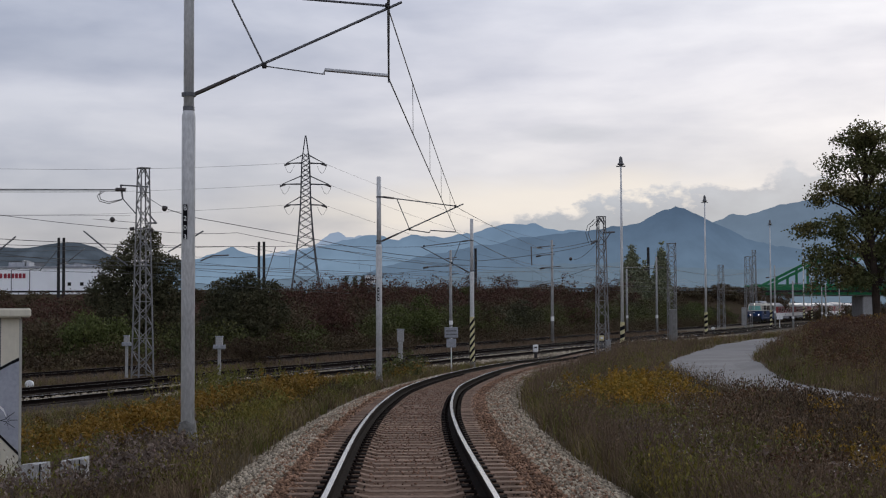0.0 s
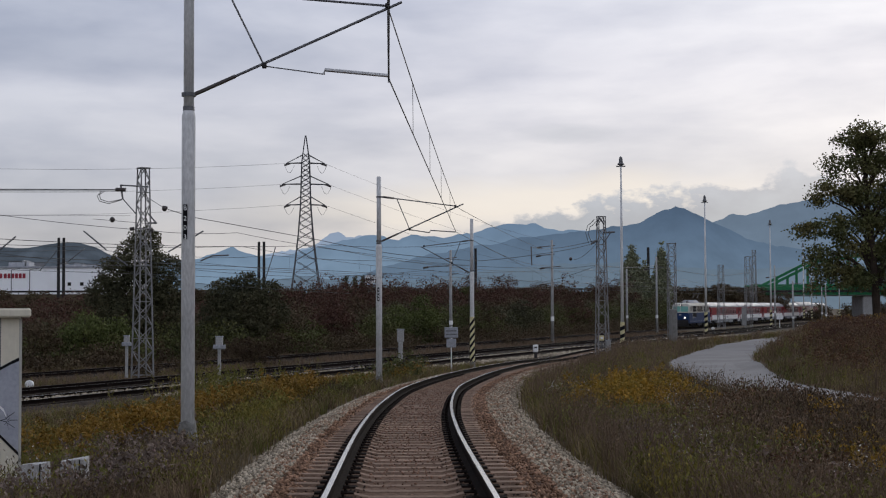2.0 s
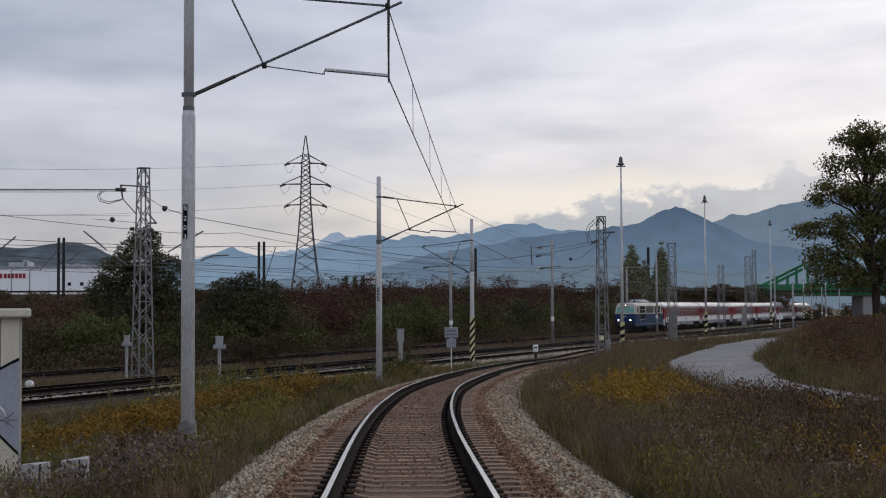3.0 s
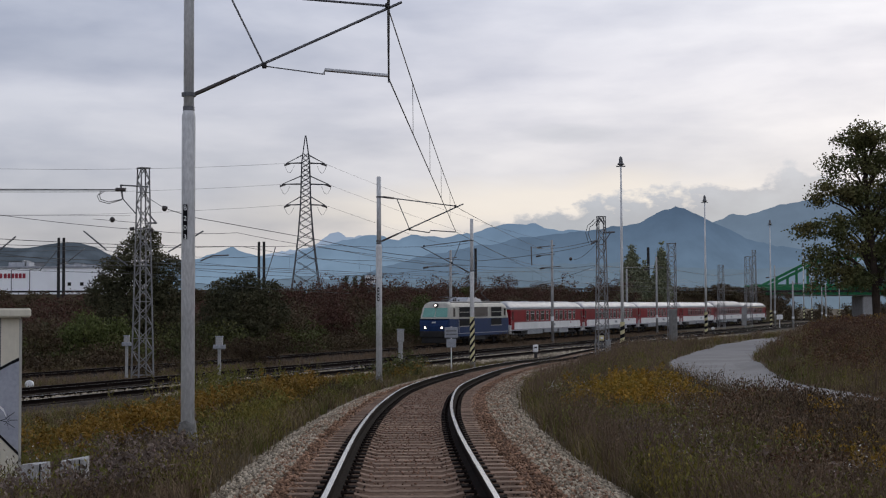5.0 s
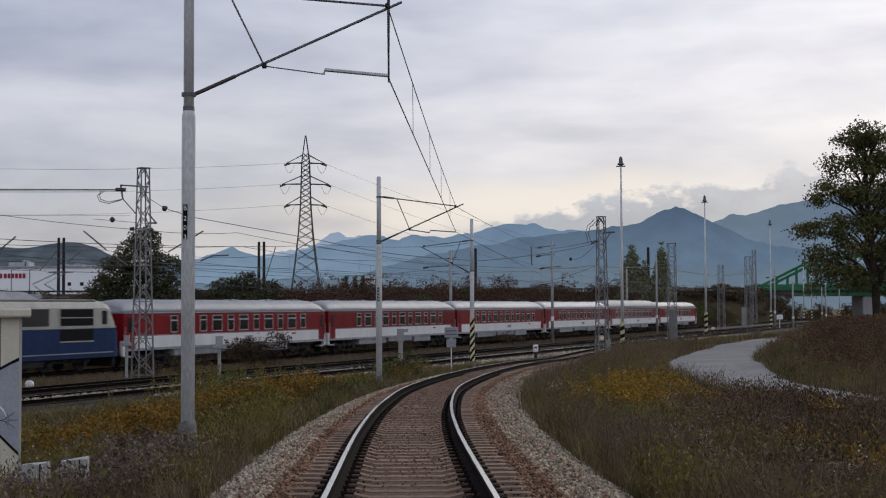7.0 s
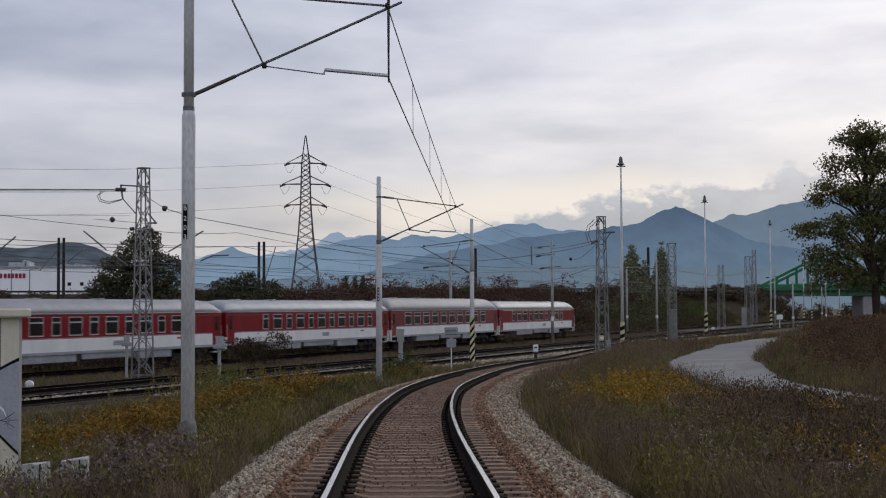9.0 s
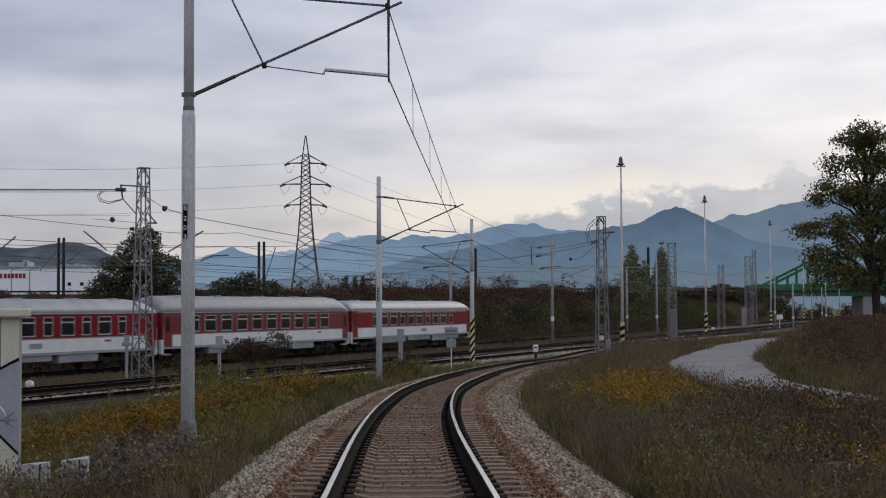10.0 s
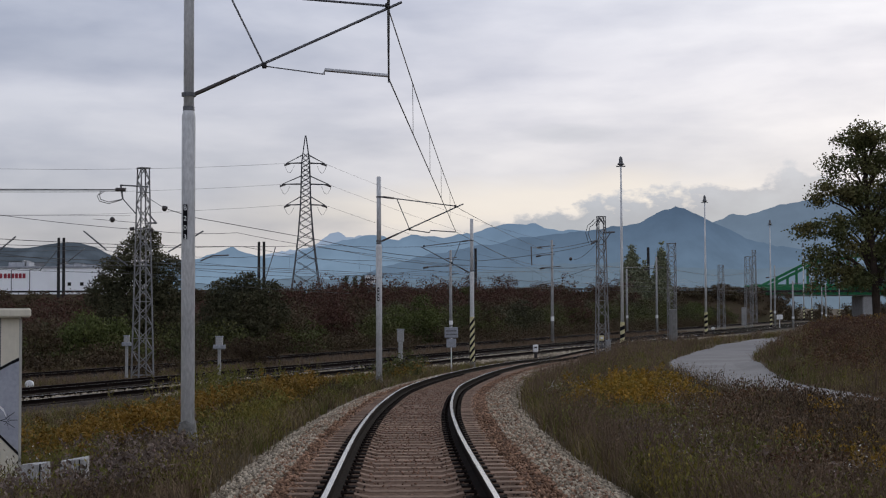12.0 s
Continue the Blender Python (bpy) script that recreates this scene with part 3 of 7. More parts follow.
def locomotive():
    """A blue and white electric locomotive, 16.7 m long, its front to -y."""
    L = 8.4
    c = thing("electric_locomotive", Matrix(), "blue and pale grey electric locomotive with lit headlamps", "locomotive")
    W = 1.46
    blue = Mesh()
    ring = lambda a, w, z0, z1: [(w, a, z0), (w, a, z1), (-w, a, z1), (-w, a, z0)]
    blue.loft([ring(-L - 0.12, W - 0.22, 0.95, 1.75), ring(-L - 0.02, W - 0.08, 0.8, 2.2), ring(-L + 0.28, W, 0.75, 2.42), ring(L - 0.28, W, 0.75, 2.42), ring(L + 0.02, W - 0.08, 0.8, 2.2), ring(L + 0.12, W - 0.22, 0.95, 1.75)], caps=True)
    part("body", blue, M_BLUE, c, "blue painted lower body")
    top = Mesh()
    sec = lambda a, w, z1: [(w, a, 2.42), (w - 0.06, a, z1 - 0.42), (w - 0.2, a, z1 - 0.14), (w - 0.5, a, z1), (-w + 0.5, a, z1), (-w + 0.2, a, z1 - 0.14), (-w + 0.06, a, z1 - 0.42), (-w, a, 2.42)]
    rings = []
    for a, lean, w, z1 in ((-L + 0.22, 0.0, W - 0.06, 3.85), (-L + 0.6, 0.0, W - 0.012, 3.95), (L - 0.6, 0, W - 0.012, 3.95), (L - 0.22, 0, W - 0.06, 3.85)):
        s = sec(a, w, z1)
        if abs(a) > L - 0.3:
            e = 1 if a > 0 else -1
            s = [(x, q - e * (z - 2.42) * 0.42 + e * 0.05, z) for x, q, z in s]
        else:
            e = 1 if a > 0 else -1
            s = [(x, q - e * (z - 2.42) * 0.42, z) for x, q, z in s]
        rings.append(s)
    part("upper_body", Mesh().loft(rings, caps=True), M_CREAM, c, "pale grey upper body")
    part("roof", Mesh().box(-1.1, 1.1, -L + 1.6, L - 1.6, 3.9, 4.02, 0.05), M_LATTICE, c, "grimy grey roof deck")
    for e in (-1, 1):
        lean = lambda z: e * (L - 0.17 - (z - 2.42) * 0.42 + 0.03)
        for x0, x1 in ((-1.24, -0.04), (0.04, 1.24)):
            q = Mesh()
            k = 0.10
            q.loft([[(x0, lean(2.58), 2.58), (x1, lean(2.58), 2.58), (x1 - (k if x1 > 1 else 0), lean(3.42), 3.42), (x0 + (k if x0 < -1 else 0), lean(3.42), 3.42)], [(x0, lean(2.58) + e * 0.02, 2.58), (x1, lean(2.58) + e * 0.02, 2.58), (x1 - (k if x1 > 1 else 0), lean(3.42) + e * 0.02, 3.42), (x0 + (k if x0 < -1 else 0), lean(3.42) + e * 0.02, 3.42)]], caps=True)
            part("windscreen", q, M_GREENGLASS, c, "green tinted windscreen")
        a = lean(3.62)
        lampbox = part("top_lamp", Mesh().tube([(0, a - e * 0.1, 3.66), (0, a + e * 0.22, 3.66)], 0.2, 12), M_DARK, c)
        part("lens", Mesh().tube([(0, a + e * 0.22, 3.66), (0, a + e * 0.24, 3.66)], 0.085, 12), M_LAMP if e < 0 else M_GLASS, lampbox)
        for sx in (-1, 1):
            lampbox = part("headlamp", Mesh().tube([(sx * 0.82, e * (L - 0.05), 1.62), (sx * 0.82, e * (L + 0.13), 1.62)], 0.2, 12), M_DARK, c)
            part("lens", Mesh().tube([(sx * 0.82, e * (L + 0.13), 1.62), (sx * 0.82, e * (L + 0.15), 1.62)], 0.095, 12), M_LAMP if e < 0 else M_GLASS, lampbox)
        part("emblem", Mesh().box(-0.2, 0.2, min(e * L, e * (L + 0.06)), max(e * L, e * (L + 0.06)), 2.0, 2.16, 0.02), M_ALU, c)
        part("front_band", Mesh().box(-W + 0.1, W - 0.1, min(e * (L - 0.2), e * (L - 0.02)), max(e * (L - 0.2), e * (L - 0.02)), 2.40, 2.5, 0.02), M_CREAM, c)
        part("buffer_beam", Mesh().box(-1.35, 1.35, min(e * (L - 0.1), e * (L + 0.16)), max(e * (L - 0.1), e * (L + 0.16)), 0.72, 1.3, 0.03), M_DARK, c)
        part("plough", Mesh().box(-1.2, 1.2, min(e * (L - 0.2), e * (L + 0.1)), max(e * (L - 0.2), e * (L + 0.1)), 0.2, 0.7, 0.05), M_DARK, c)
        buffers(c, e * (L + 0.05), e)
        bogie(c, e * 4.1, 3.2, 0.6)
    for sx in (-1, 1):
        X = lambda d: (min(sx * W, sx * (W + d)), max(sx * W, sx * (W + d)))
        for a0, a1 in ((-7.15, -6.75), (6.85, 7.3)):
            part("cab_window", Mesh().box(*X(0.012), a0, a1, 2.62, 3.38), M_GLASS, c)
        for a0, a1, louvred in ((-5.7, -2.85, 1), (-2.15, 2.0, 0), (3.0, 6.0, 1)):
            fr = Mesh().box(*X(0.006), a0 - 0.08, a1 + 0.08, 2.5, 3.5)
            win = part("side_panel", fr, M_CREAM, c)
            part("grille" if louvred else "window", Mesh().box(*X(0.014), a0, a1, 2.56, 3.48), M_BLACK if louvred else M_TINTED, win, "dark ventilation grille" if louvred else "")
            if louvred:
                part("grille", Mesh().box(*X(0.012), a0, a1, 1.72, 2.36), M_BLACK, c, "dark ventilation grille")
                for z in (2.98,):
                    part("slat", Mesh().box(*X(0.03), a0, a1, z, z + 0.05), M_CREAM, win)
                part("slat", Mesh().box(*X(0.03), a0 - 0.05, a1 + 0.05, 1.66, 1.72), M_CREAM, c)
        part("stripe", Mesh().box(*X(0.008), -L + 0.35, L - 0.35, 2.40, 2.47), M_CREAM, c)
        part("door", Mesh().box(*X(0.010), -6.6, -5.95, 1.0, 2.4, 0.004), M_BLUE, c)
        part("stripe", Mesh().box(*X(0.009), -L + 0.5, L - 0.5, 1.0, 1.06), M_SKIRT, c)
        part("handrail", Mesh().tube([(sx * (W + 0.05), -5.88, 1.1), (sx * (W + 0.05), -5.88, 2.3)], 0.02, 6), M_ALU, c)
        part("equipment_box", Mesh().box(min(sx * 0.6, sx * 1.36), max(sx * 0.6, sx * 1.36), -1.7, 1.7, 0.35, 0.76, 0.04), M_DARK, c)
    for e in (-1, 1):
        pan = Mesh()
        head = 4.40 if e < 0 else 5.52
        for sx in (-1, 1):
            if e < 0:
                pan.tube([(sx * 0.55, e * 4.8, 4.15), (sx * 0.3, e * 3.3, 4.28), (sx * 0.3, e * 5.0, 4.42)], 0.03, 6)
            else:
                pan.tube([(sx * 0.55, 4.7, 4.15), (sx * 0.4, 3.0, 4.85), (sx * 0.3, 5.0, head)], 0.04, 6)
            for w in (-0.6, 0.6):
                pan.tube([(sx * 0.6, e * 4.2 + w, 4.0), (sx * 0.6, e * 4.2 + w, 4.2)], 0.06, 6)
        pan.box(-0.8, 0.8, e * 5.0 - 0.12, e * 5.0 + 0.12, head, head + 0.06, 0.01)
        pan.box(-0.62, 0.62, e * 4.2 - 0.65, e * 4.2 + 0.65, 4.12, 4.17, 0.01)
        part("pantograph", pan, M_STEEL, c, "folded pantograph" if e < 0 else "raised pantograph")
    for a in (-3.4, -2.9, 3.1, 3.6):
        part("insulator", Mesh().tube([(0, a, 4.0), (0, a, 4.3)], [0.1, 0.05], 8), M_PORCELAIN, c)
    part("roof_box", Mesh().loft([[(-1.0, -2.6, 4.0), (1.0, -2.6, 4.0), (1.0, 1.8, 4.0), (-1.0, 1.8, 4.0)], [(-0.8, -1.6, 4.42), (0.8, -1.6, 4.42), (0.8, 0.6, 4.42), (-0.8, 0.6, 4.42)]], caps=True), M_SKIRT, c, "grey raised roof box")
    part("roof_box", Mesh().box(-0.5, 0.5, 2.1, 2.7, 4.0, 4.3, 0.06), M_SKIRT, c)
    return c


# along-track places when the first coach's leading end passes a = JOINT at 6.5 s
JOINT_A, TRAIN_P = 88.0, -49.85
loco = locomotive()
M_ROOF_DULL = mat("grimy grey roof paint", [(0.19, 0.19, 0.195), (0.25, 0.25, 0.255)], 0.5, 0.6, fine=6, fine_amount=0.12, bump=0.04)
M_RED_DULL = mat("faded red coach paint", [(0.15, 0.014, 0.017), (0.20, 0.02, 0.024)], 0.6, 0.5, fine=8, bump=0.03, spec=0.2)
COMPARTMENTS = [(5.4 + 1.72 * i, 1.15 if i % 2 else 0.72) for i in range(11)]
SALOON = [(3.6 + 2.05 * i, 1.3) for i in range(10)]
FIRST_CLASS = [(4.4 + 1.86 * i, 1.3 if i % 3 else 0.8) for i in range(10)]
first = coach(M_ROOF, M_RED, COMPARTMENTS)
coaches = [first] + [copy_thing(first, Matrix()) for _ in range(3)]
fifth = coach(M_ROOF_DULL, M_RED_DULL, SALOON, 1.28)
last = coach(M_ROOF, M_RED, FIRST_CLASS, 1.0, True)
tagged(last, "red and white passenger coach with a yellow stripe over its windows")
tagged(fifth, "red and white passenger coach with a grimy grey roof")
coaches += [fifth, last]
TRAIN = [(loco, -17.5 / 2)] + [(c, COACH * (i + 0.5)) for i, c in enumerate(coaches)]
TILT = math.degrees(math.atan(0.0043))


def train_pose(offset, t):
    a = JOINT_A + offset - SPEED * (t - 6.5)
    p = on_main(TRAIN_P, a)
    return pose(*p, TILT, 0, -math.degrees(THETA))


def motions():
    for ob, offset in TRAIN:
        walk(ob, [(t, train_pose(offset, t)) for t in (0, 1, 2, 3, 4, 5, 6, 7, 8, 9, 10, 11, 12)])


# ---- overhead line: masts, brackets, wires ----
def strut(name, a, b, r, material, parent, label="", seg=8):
    return part(name, Mesh().tube([a, b], r, seg), material, parent, label)


def lerp(a, b, t):
    return Vector(a) * (1 - t) + Vector(b) * t


def tube_mast(base, top_z, r0, r1, step_z, label, group="catenary masts", foundation=0.12):
    """A stepped steel tube mast on a concrete footing; its parts are given in its own space."""
    m = thing("catenary_mast", Matrix.Translation(base), label, "catenary mast", group)
    h = top_z - base[2]
    k = step_z - base[2]
    part("lower_tube", Mesh().tube([(0, 0, -0.6), (0, 0, k - 0.12), (0, 0, k)], [r0, r0, r1 * 1.05], 20), M_MAST, m, "", True)
    part("upper_tube", Mesh().tube([(0, 0, k), (0, 0, h), (0, 0, h + 0.03)], [r1, r1 * 0.96, r1 * 0.6], 20), M_MAST, m, "", True)
    part("collar", Mesh().tube([(0, 0, k - 0.02), (0, 0, k + 0.05)], r1 * 1.12, 16), M_STEEL, m)
    rnd = random.Random(int(h * 100))
    rings = [[((r0 + g) * (1 + rnd.uniform(-0.12, 0.12)) * math.cos(a), (r0 + g) * (1 + rnd.uniform(-0.12, 0.12)) * math.sin(a), z + rnd.uniform(-0.04, 0.04)) for a in (2 * math.pi * k / 12 for k in range(12))] for z, g in ((-0.6, foundation * 0.75), (0.02, foundation * 0.7), (0.16, foundation * 0.35), (0.38, 0.015))]
    part("footing", Mesh().loft(rings, caps=True), M_CONC_DARK, m, "rough concrete footing")
    return m


def bracket(mast, hinge, tip, top_root, top_tip, stay_a, stay_b, r):
    """The cantilever of a mast, in world places: raked tube, top tube, stay and insulators."""
    o = Vector(mast.matrix_basis.translation)
    g = lambda p: Vector(p) - o
    strut("raked_tube", lerp(g(hinge), g(tip), 0.2), g(tip), r, M_STEEL, mast)
    strut("insulator", g(hinge), lerp(g(hinge), g(tip), 0.2), r * 1.45, M_PORCELAIN, mast)
    strut("top_tube", lerp(g(top_root), g(top_tip), 0.15), g(top_tip), r * 0.85, M_STEEL, mast)
    strut("insulator", g(top_root), lerp(g(top_root), g(top_tip), 0.15), r * 1.5, M_PORCELAIN, mast)
    strut("stay", g(stay_a), g(stay_b), r * 0.7, M_STEEL, mast)
    c = Mesh()
    for p in (hinge, top_root):
        q = g(p)
        c.tube([(0, 0, q.z), q * 1.0], r * 1.3, 8)
        c.tube([(0, 0, q.z - 0.03), (0, 0, q.z + 0.03)], 0.115, 14)
    part("clamp", c, M_STEEL, mast)
    for p in (stay_b, top_tip):
        q = g(p)
        part("clamp", Mesh().box(q.x - r * 1.6, q.x + r * 1.6, q.y - r * 1.6, q.y + r * 1.6, q.z - r * 1.9, q.z + r * 1.9, 0.01), M_DARK, mast)


mast_a = tube_mast((-4.03, 22.77, 0.93), 9.9, 0.107, 0.082, 6.25, "tall grey galvanised tube mast with a bracket arm and number plate")
bracket(mast_a, (-3.95, 22.77, 6.49), (-0.64, 22.77, 7.96), (-3.97, 22.77, 8.17), (-0.87, 22.77, 7.90), (-3.40, 22.77, 8.12), (-2.83, 22.77, 6.95), 0.022)
oa = Vector(mast_a.matrix_basis.translation)
part("steady_wire", Mesh().tube([Vector((-2.81, 22.77, 6.94)) - oa, Vector((-1.89, 22.77, 6.81)) - oa], 0.01, 6), M_STEEL, mast_a)
part("registration_arm", Mesh().tube([Vector((-1.89, 22.77, 6.81)) - oa, Vector((-1.87, 22.77, 6.88)) - oa, Vector((-0.85, 22.77, 6.78)) - oa], 0.03, 8), M_ALU, mast_a, "pale aluminium registration arm")
part("drop_bracket", Mesh().tube([Vector((-0.86, 22.77, 8.00)) - oa, Vector((-0.86, 22.77, 7.87)) - oa, Vector((-0.85, 22.77, 6.67)) - oa], 0.016, 6), M_STEEL, mast_a)
pa = Vector((-4.06, 22.77, 4.46)) - oa
plate = part("number_plate", Mesh().box(-0.035, 0.035, -0.012, 0.0, -0.275, 0.275, 0.004), M_BLACK, mast_a, "black plate with white characters", at=Matrix.Translation((pa.x + 0.0, -0.108, pa.z)))


def lettering(text, size, material, parent, at, name="character"):
    cu = bpy.data.curves.new(name, "FONT")
    cu.body, cu.size, cu.align_x, cu.align_y, cu.extrude = text, size, "CENTER", "CENTER", 0.002
    tmp = new("tmp", cu)
    dg = bpy.context.evaluated_depsgraph_get()
    me = bpy.data.meshes.new_from_object(tmp.evaluated_get(dg))
    bpy.data.objects.remove(tmp)
    me.materials.clear()
    me.materials.append(material)
    return part(name, me, None, parent, at=at)


for i, ch in enumerate("B203"):
    lettering(ch, 0.105, M_WHITE, plate, pose(0, -0.015, 0.215 - i * 0.145 - (0.02 if i else 0), 90, 0, 0))

mast_b = tube_mast((-2.64, 59.30, 0.07), 8.63, 0.125, 0.093, 5.87, "slim grey tube mast with a bracket arm over the curved track")
bracket(mast_b, (-2.51, 59.30, 5.99), (0.85, 59.30, 7.51), (-2.46, 59.30, 7.81), (0.52, 59.30, 7.42), (-1.90, 59.30, 7.74), (-1.37, 59.30, 6.47), 0.028)
ob_ = Vector(mast_b.matrix_basis.translation)
part("registration_arm", Mesh().tube([Vector((-1.35, 59.30, 6.45)) - ob_, Vector((-0.56, 59.30, 6.33)) - ob_, Vector((-0.51, 59.30, 6.42)) - ob_, Vector((0.52, 59.30, 6.35)) - ob_], 0.022, 6), M_STEEL, mast_b)
pb = Vector((-2.66, 59.30, 3.80)) - ob_
plate = part("number_plate", Mesh().box(-0.04, 0.04, -0.012, 0.0, -0.28, 0.28, 0.004), M_BLACK, mast_b, "black number plate", at=Matrix.Translation((pb.x, -0.127, pb.z)))
for i in range(4):
    part("bar", Mesh().box(-0.02, 0.02, -0.016, -0.011, 0.16 - i * 0.13, 0.22 - i * 0.13), M_WHITE, plate)


def striped_foot(m, r, h, bands, slant):
    """A foot painted with slanted black and yellow bands."""
    for i in range(bands):
        z0, z1 = h * i / bands, h * (i + 1) / bands
        ring = lambda z: [(r * math.cos(a), r * math.sin(a), z + slant * math.cos(a) * (0 if z <= 0 or z >= h else 1)) for a in (2 * math.pi * j / 12 for j in range(12))]
        part("painted_band", Mesh().loft([ring(z0), ring(z1)]), M_YELLOW if i % 2 else M_BLACK, m)


mast_c = tube_mast((1.70, 85.00, -0.16), 8.56, 0.125, 0.1, 5.49, "grey mast with a black and yellow striped foot")
striped_foot(mast_c, 0.145, 2.95, 14, 0.2)
bracket(mast_c, (1.49, 85.00, 5.43), (-1.30, 85.00, 6.94), (1.50, 85.00, 7.29), (-1.13, 85.00, 6.97), (1.04, 85.00, 7.23), (0.53, 85.00, 5.96), 0.03)


def lattice_mast(name, base, height, w0, w1, panels, label, category="catenary mast", turn=10, leg=0.05, brace=0.03, group="lattice masts", material=None, depth=1.0):
    """A tapered lattice mast with four legs; depth: its side's share of the front's width."""
    material = material or M_LATTICE
    m = thing(name, Matrix.Translation(base) @ pose(0, 0, 0, 0, 0, turn), label, category, group)
    corner = lambda i, t: Vector(((-1, 1, 1, -1)[i] * (w0 + (w1 - w0) * t) / 2, (-1, -1, 1, 1)[i] * depth * (w0 + (w1 - w0) * t) / 2, height * t))
    for i in range(4):
        part("leg", Mesh().tube([corner(i, -0.02), corner(i, 1)], [leg, leg * 0.8], 4), material, m)
    br = Mesh()
    for f in range(4):
        for k in range(panels):
            t0, t1 = k / panels, (k + 1) / panels
            i, j = (f, (f + 1) % 4) if (k + f) % 2 else ((f + 1) % 4, f)
            br.tube([corner(i, t0), corner(j, t1)], brace, 4)
            if k % 3 == 0:
                br.tube([corner(i, t0), corner(j, t0)], brace, 4)
    part("bracing", br, material, m)
    w = w1 / 2 + leg
    part("cap", Mesh().box(-w, w, -w * depth, w * depth, height - 0.03, height + 0.03), material, m)
    return m


lat = lattice_mast("lattice_mast", (-16.10, 77.27, -0.22), 11.1, 0.86, 0.46, 17, "tall grey lattice mast with dark insulators beside the main tracks", turn=38, brace=0.028)
inv = lat.matrix_basis.inverted()
for a, b, r in (((-17.58, 77.27, 9.73), (-17.04, 77.27, 9.72), 0.11), ((-15.06, 77.27, 8.77), (-14.81, 77.27, 8.71), 0.10), ((-16.81, 77.27, 7.59), (-16.57, 77.27, 7.62), 0.1), ((-15.84, 77.27, 7.56), (-15.54, 77.27, 7.49), 0.1)):
    strut("insulator", inv @ Vector(a), inv @ Vector(b), r, M_PORCELAIN, lat)
for a, b, r in (((-17.34, 77.27, 9.97), (-15.82, 77.27, 9.87), 0.04), ((-17.31, 77.27, 9.97), (-17.21, 77.27, 9.24), 0.05), ((-17.21, 77.27, 9.24), (-16.51, 77.27, 8.44), 0.03), ((-15.84, 77.27, 7.92), (-15.36, 77.27, 7.92), 0.05), ((-15.84, 77.27, 8.44), (-15.42, 77.27, 7.95), 0.04)):
    strut("bracket_bar", inv @ Vector(a), inv @ Vector(b), r, M_STEEL, lat)

lat_b = lattice_mast("lattice_mast", (11.99, 108.97, -0.33), 10.6, 0.85, 0.5, 15, "grey lattice mast with cable loops beside the junction", turn=12)
inv = lat_b.matrix_basis.inverted()
for a, b, r in (((11.61, 108.97, 9.58), (11.83, 108.97, 10.22), 0.06), ((11.83, 108.97, 10.22), (12.17, 108.97, 9.75), 0.06), ((12.16, 108.97, 9.06), (13.02, 108.97, 9.10), 0.07), ((12.11, 108.97, 8.20), (12.67, 108.97, 9.02), 0.04), ((11.21, 108.97, 8.21), (11.64, 108.97, 8.46), 0.09)):
    strut("bracket_bar", inv @ Vector(a), inv @ Vector(b), r, M_STEEL, lat_b)
lattice_mast("lattice_mast", (23.66, 149.12, 0.45), 9.7, 0.8, 0.75, 14, "lattice mast with a stout concrete foot beside the junction", turn=5)
foot = tagged(part("mast_foot", Mesh().box(-0.36, 0.36, -0.36, 0.36, -0.5, 2.9, 0.08), M_CONC_DARK, at=Matrix.Translation((23.58, 148.26, 0.46))), "stout weathered concrete foot round a lattice mast", "mast foot")
lattice_mast("lattice_mast", (49.06, 231.82, 0.70), 11.2, 1.0, 0.8, 14, "distant grey lattice mast beside the tracks", turn=5)
lattice_mast("lattice_mast", (42.75, 221.74, 0.64), 9.6, 1.0, 0.7, 12, "distant pale lattice mast beside the tracks", turn=5)
lattice_mast("lattice_mast", (64.78, 300.00, 0.37), 15.5, 0.9, 0.6, 18, "distant thin lattice mast behind the tracks", turn=5, leg=0.07)


def concrete_pole(base, top_z, arms, label, r=0.14):
    """A tapered concrete pole with insulated cross arms; arms: height, reach left, reach right."""
    m = thing("catenary_pole", Matrix.Translation(base), label, "catenary mast", "concrete catenary poles")
    h = top_z - base[2]
    part("shaft", Mesh().tube([(0, 0, -0.5), (0, 0, h)], [r * 1.25, r * 0.8], 10), M_CONC, m, "", True)
    part("band", Mesh().tube([(0, 0, h * 0.19), (0, 0, h * 0.235)], r * 1.3, 10), M_WHITE, m)
    for z, l, rr in arms:
        part("arm", Mesh().tube([(-l, 0, z), (rr, 0, z + 0.15)], 0.05, 6), M_STEEL, m)
        if l > 0.5:
            part("insulator", Mesh().tube([(-l, 0, z - 0.02), (-l - 0.5, 0, z - 0.1)], 0.1, 6), M_PORCELAIN, m)
    return m


concrete_pole((0.74, 141.67, 0.17), 9.22, [(7.4, 2.2, 0.3), (6.6, 0.3, 0.8), (8.2, 0.5, 0.6)], "slim pale concrete pole with bracket arms behind the tracks")
concrete_pole((11.48, 151.79, 0.16), 10.69, [(9.8, 1.1, 0.3), (8.9, 1.2, 0.3), (7.6, 0.8, 0.9), (5.9, 0.8, 0.3)], "pale concrete pole with several insulated arms")
concrete_pole((26.41, 207.32, 0.53), 9.30, [(7.2, 1.6, 0.3)], "slim concrete pole behind the tracks")
concrete_pole((28.83, 194.66, 0.29), 10.51, [(8.6, 1.2, 0.8)], "slim concrete pole beside the main tracks")
concrete_pole((51.54, 212.50, 0.70), 7.60, [(6.4, 0.4, 1.4)], "slim concrete pole near the road bridge")
concrete_pole((67.65, 255.00, 0.81), 8.20, [(6.4, 1.0, 0.4)], "slim concrete pole near the road bridge")
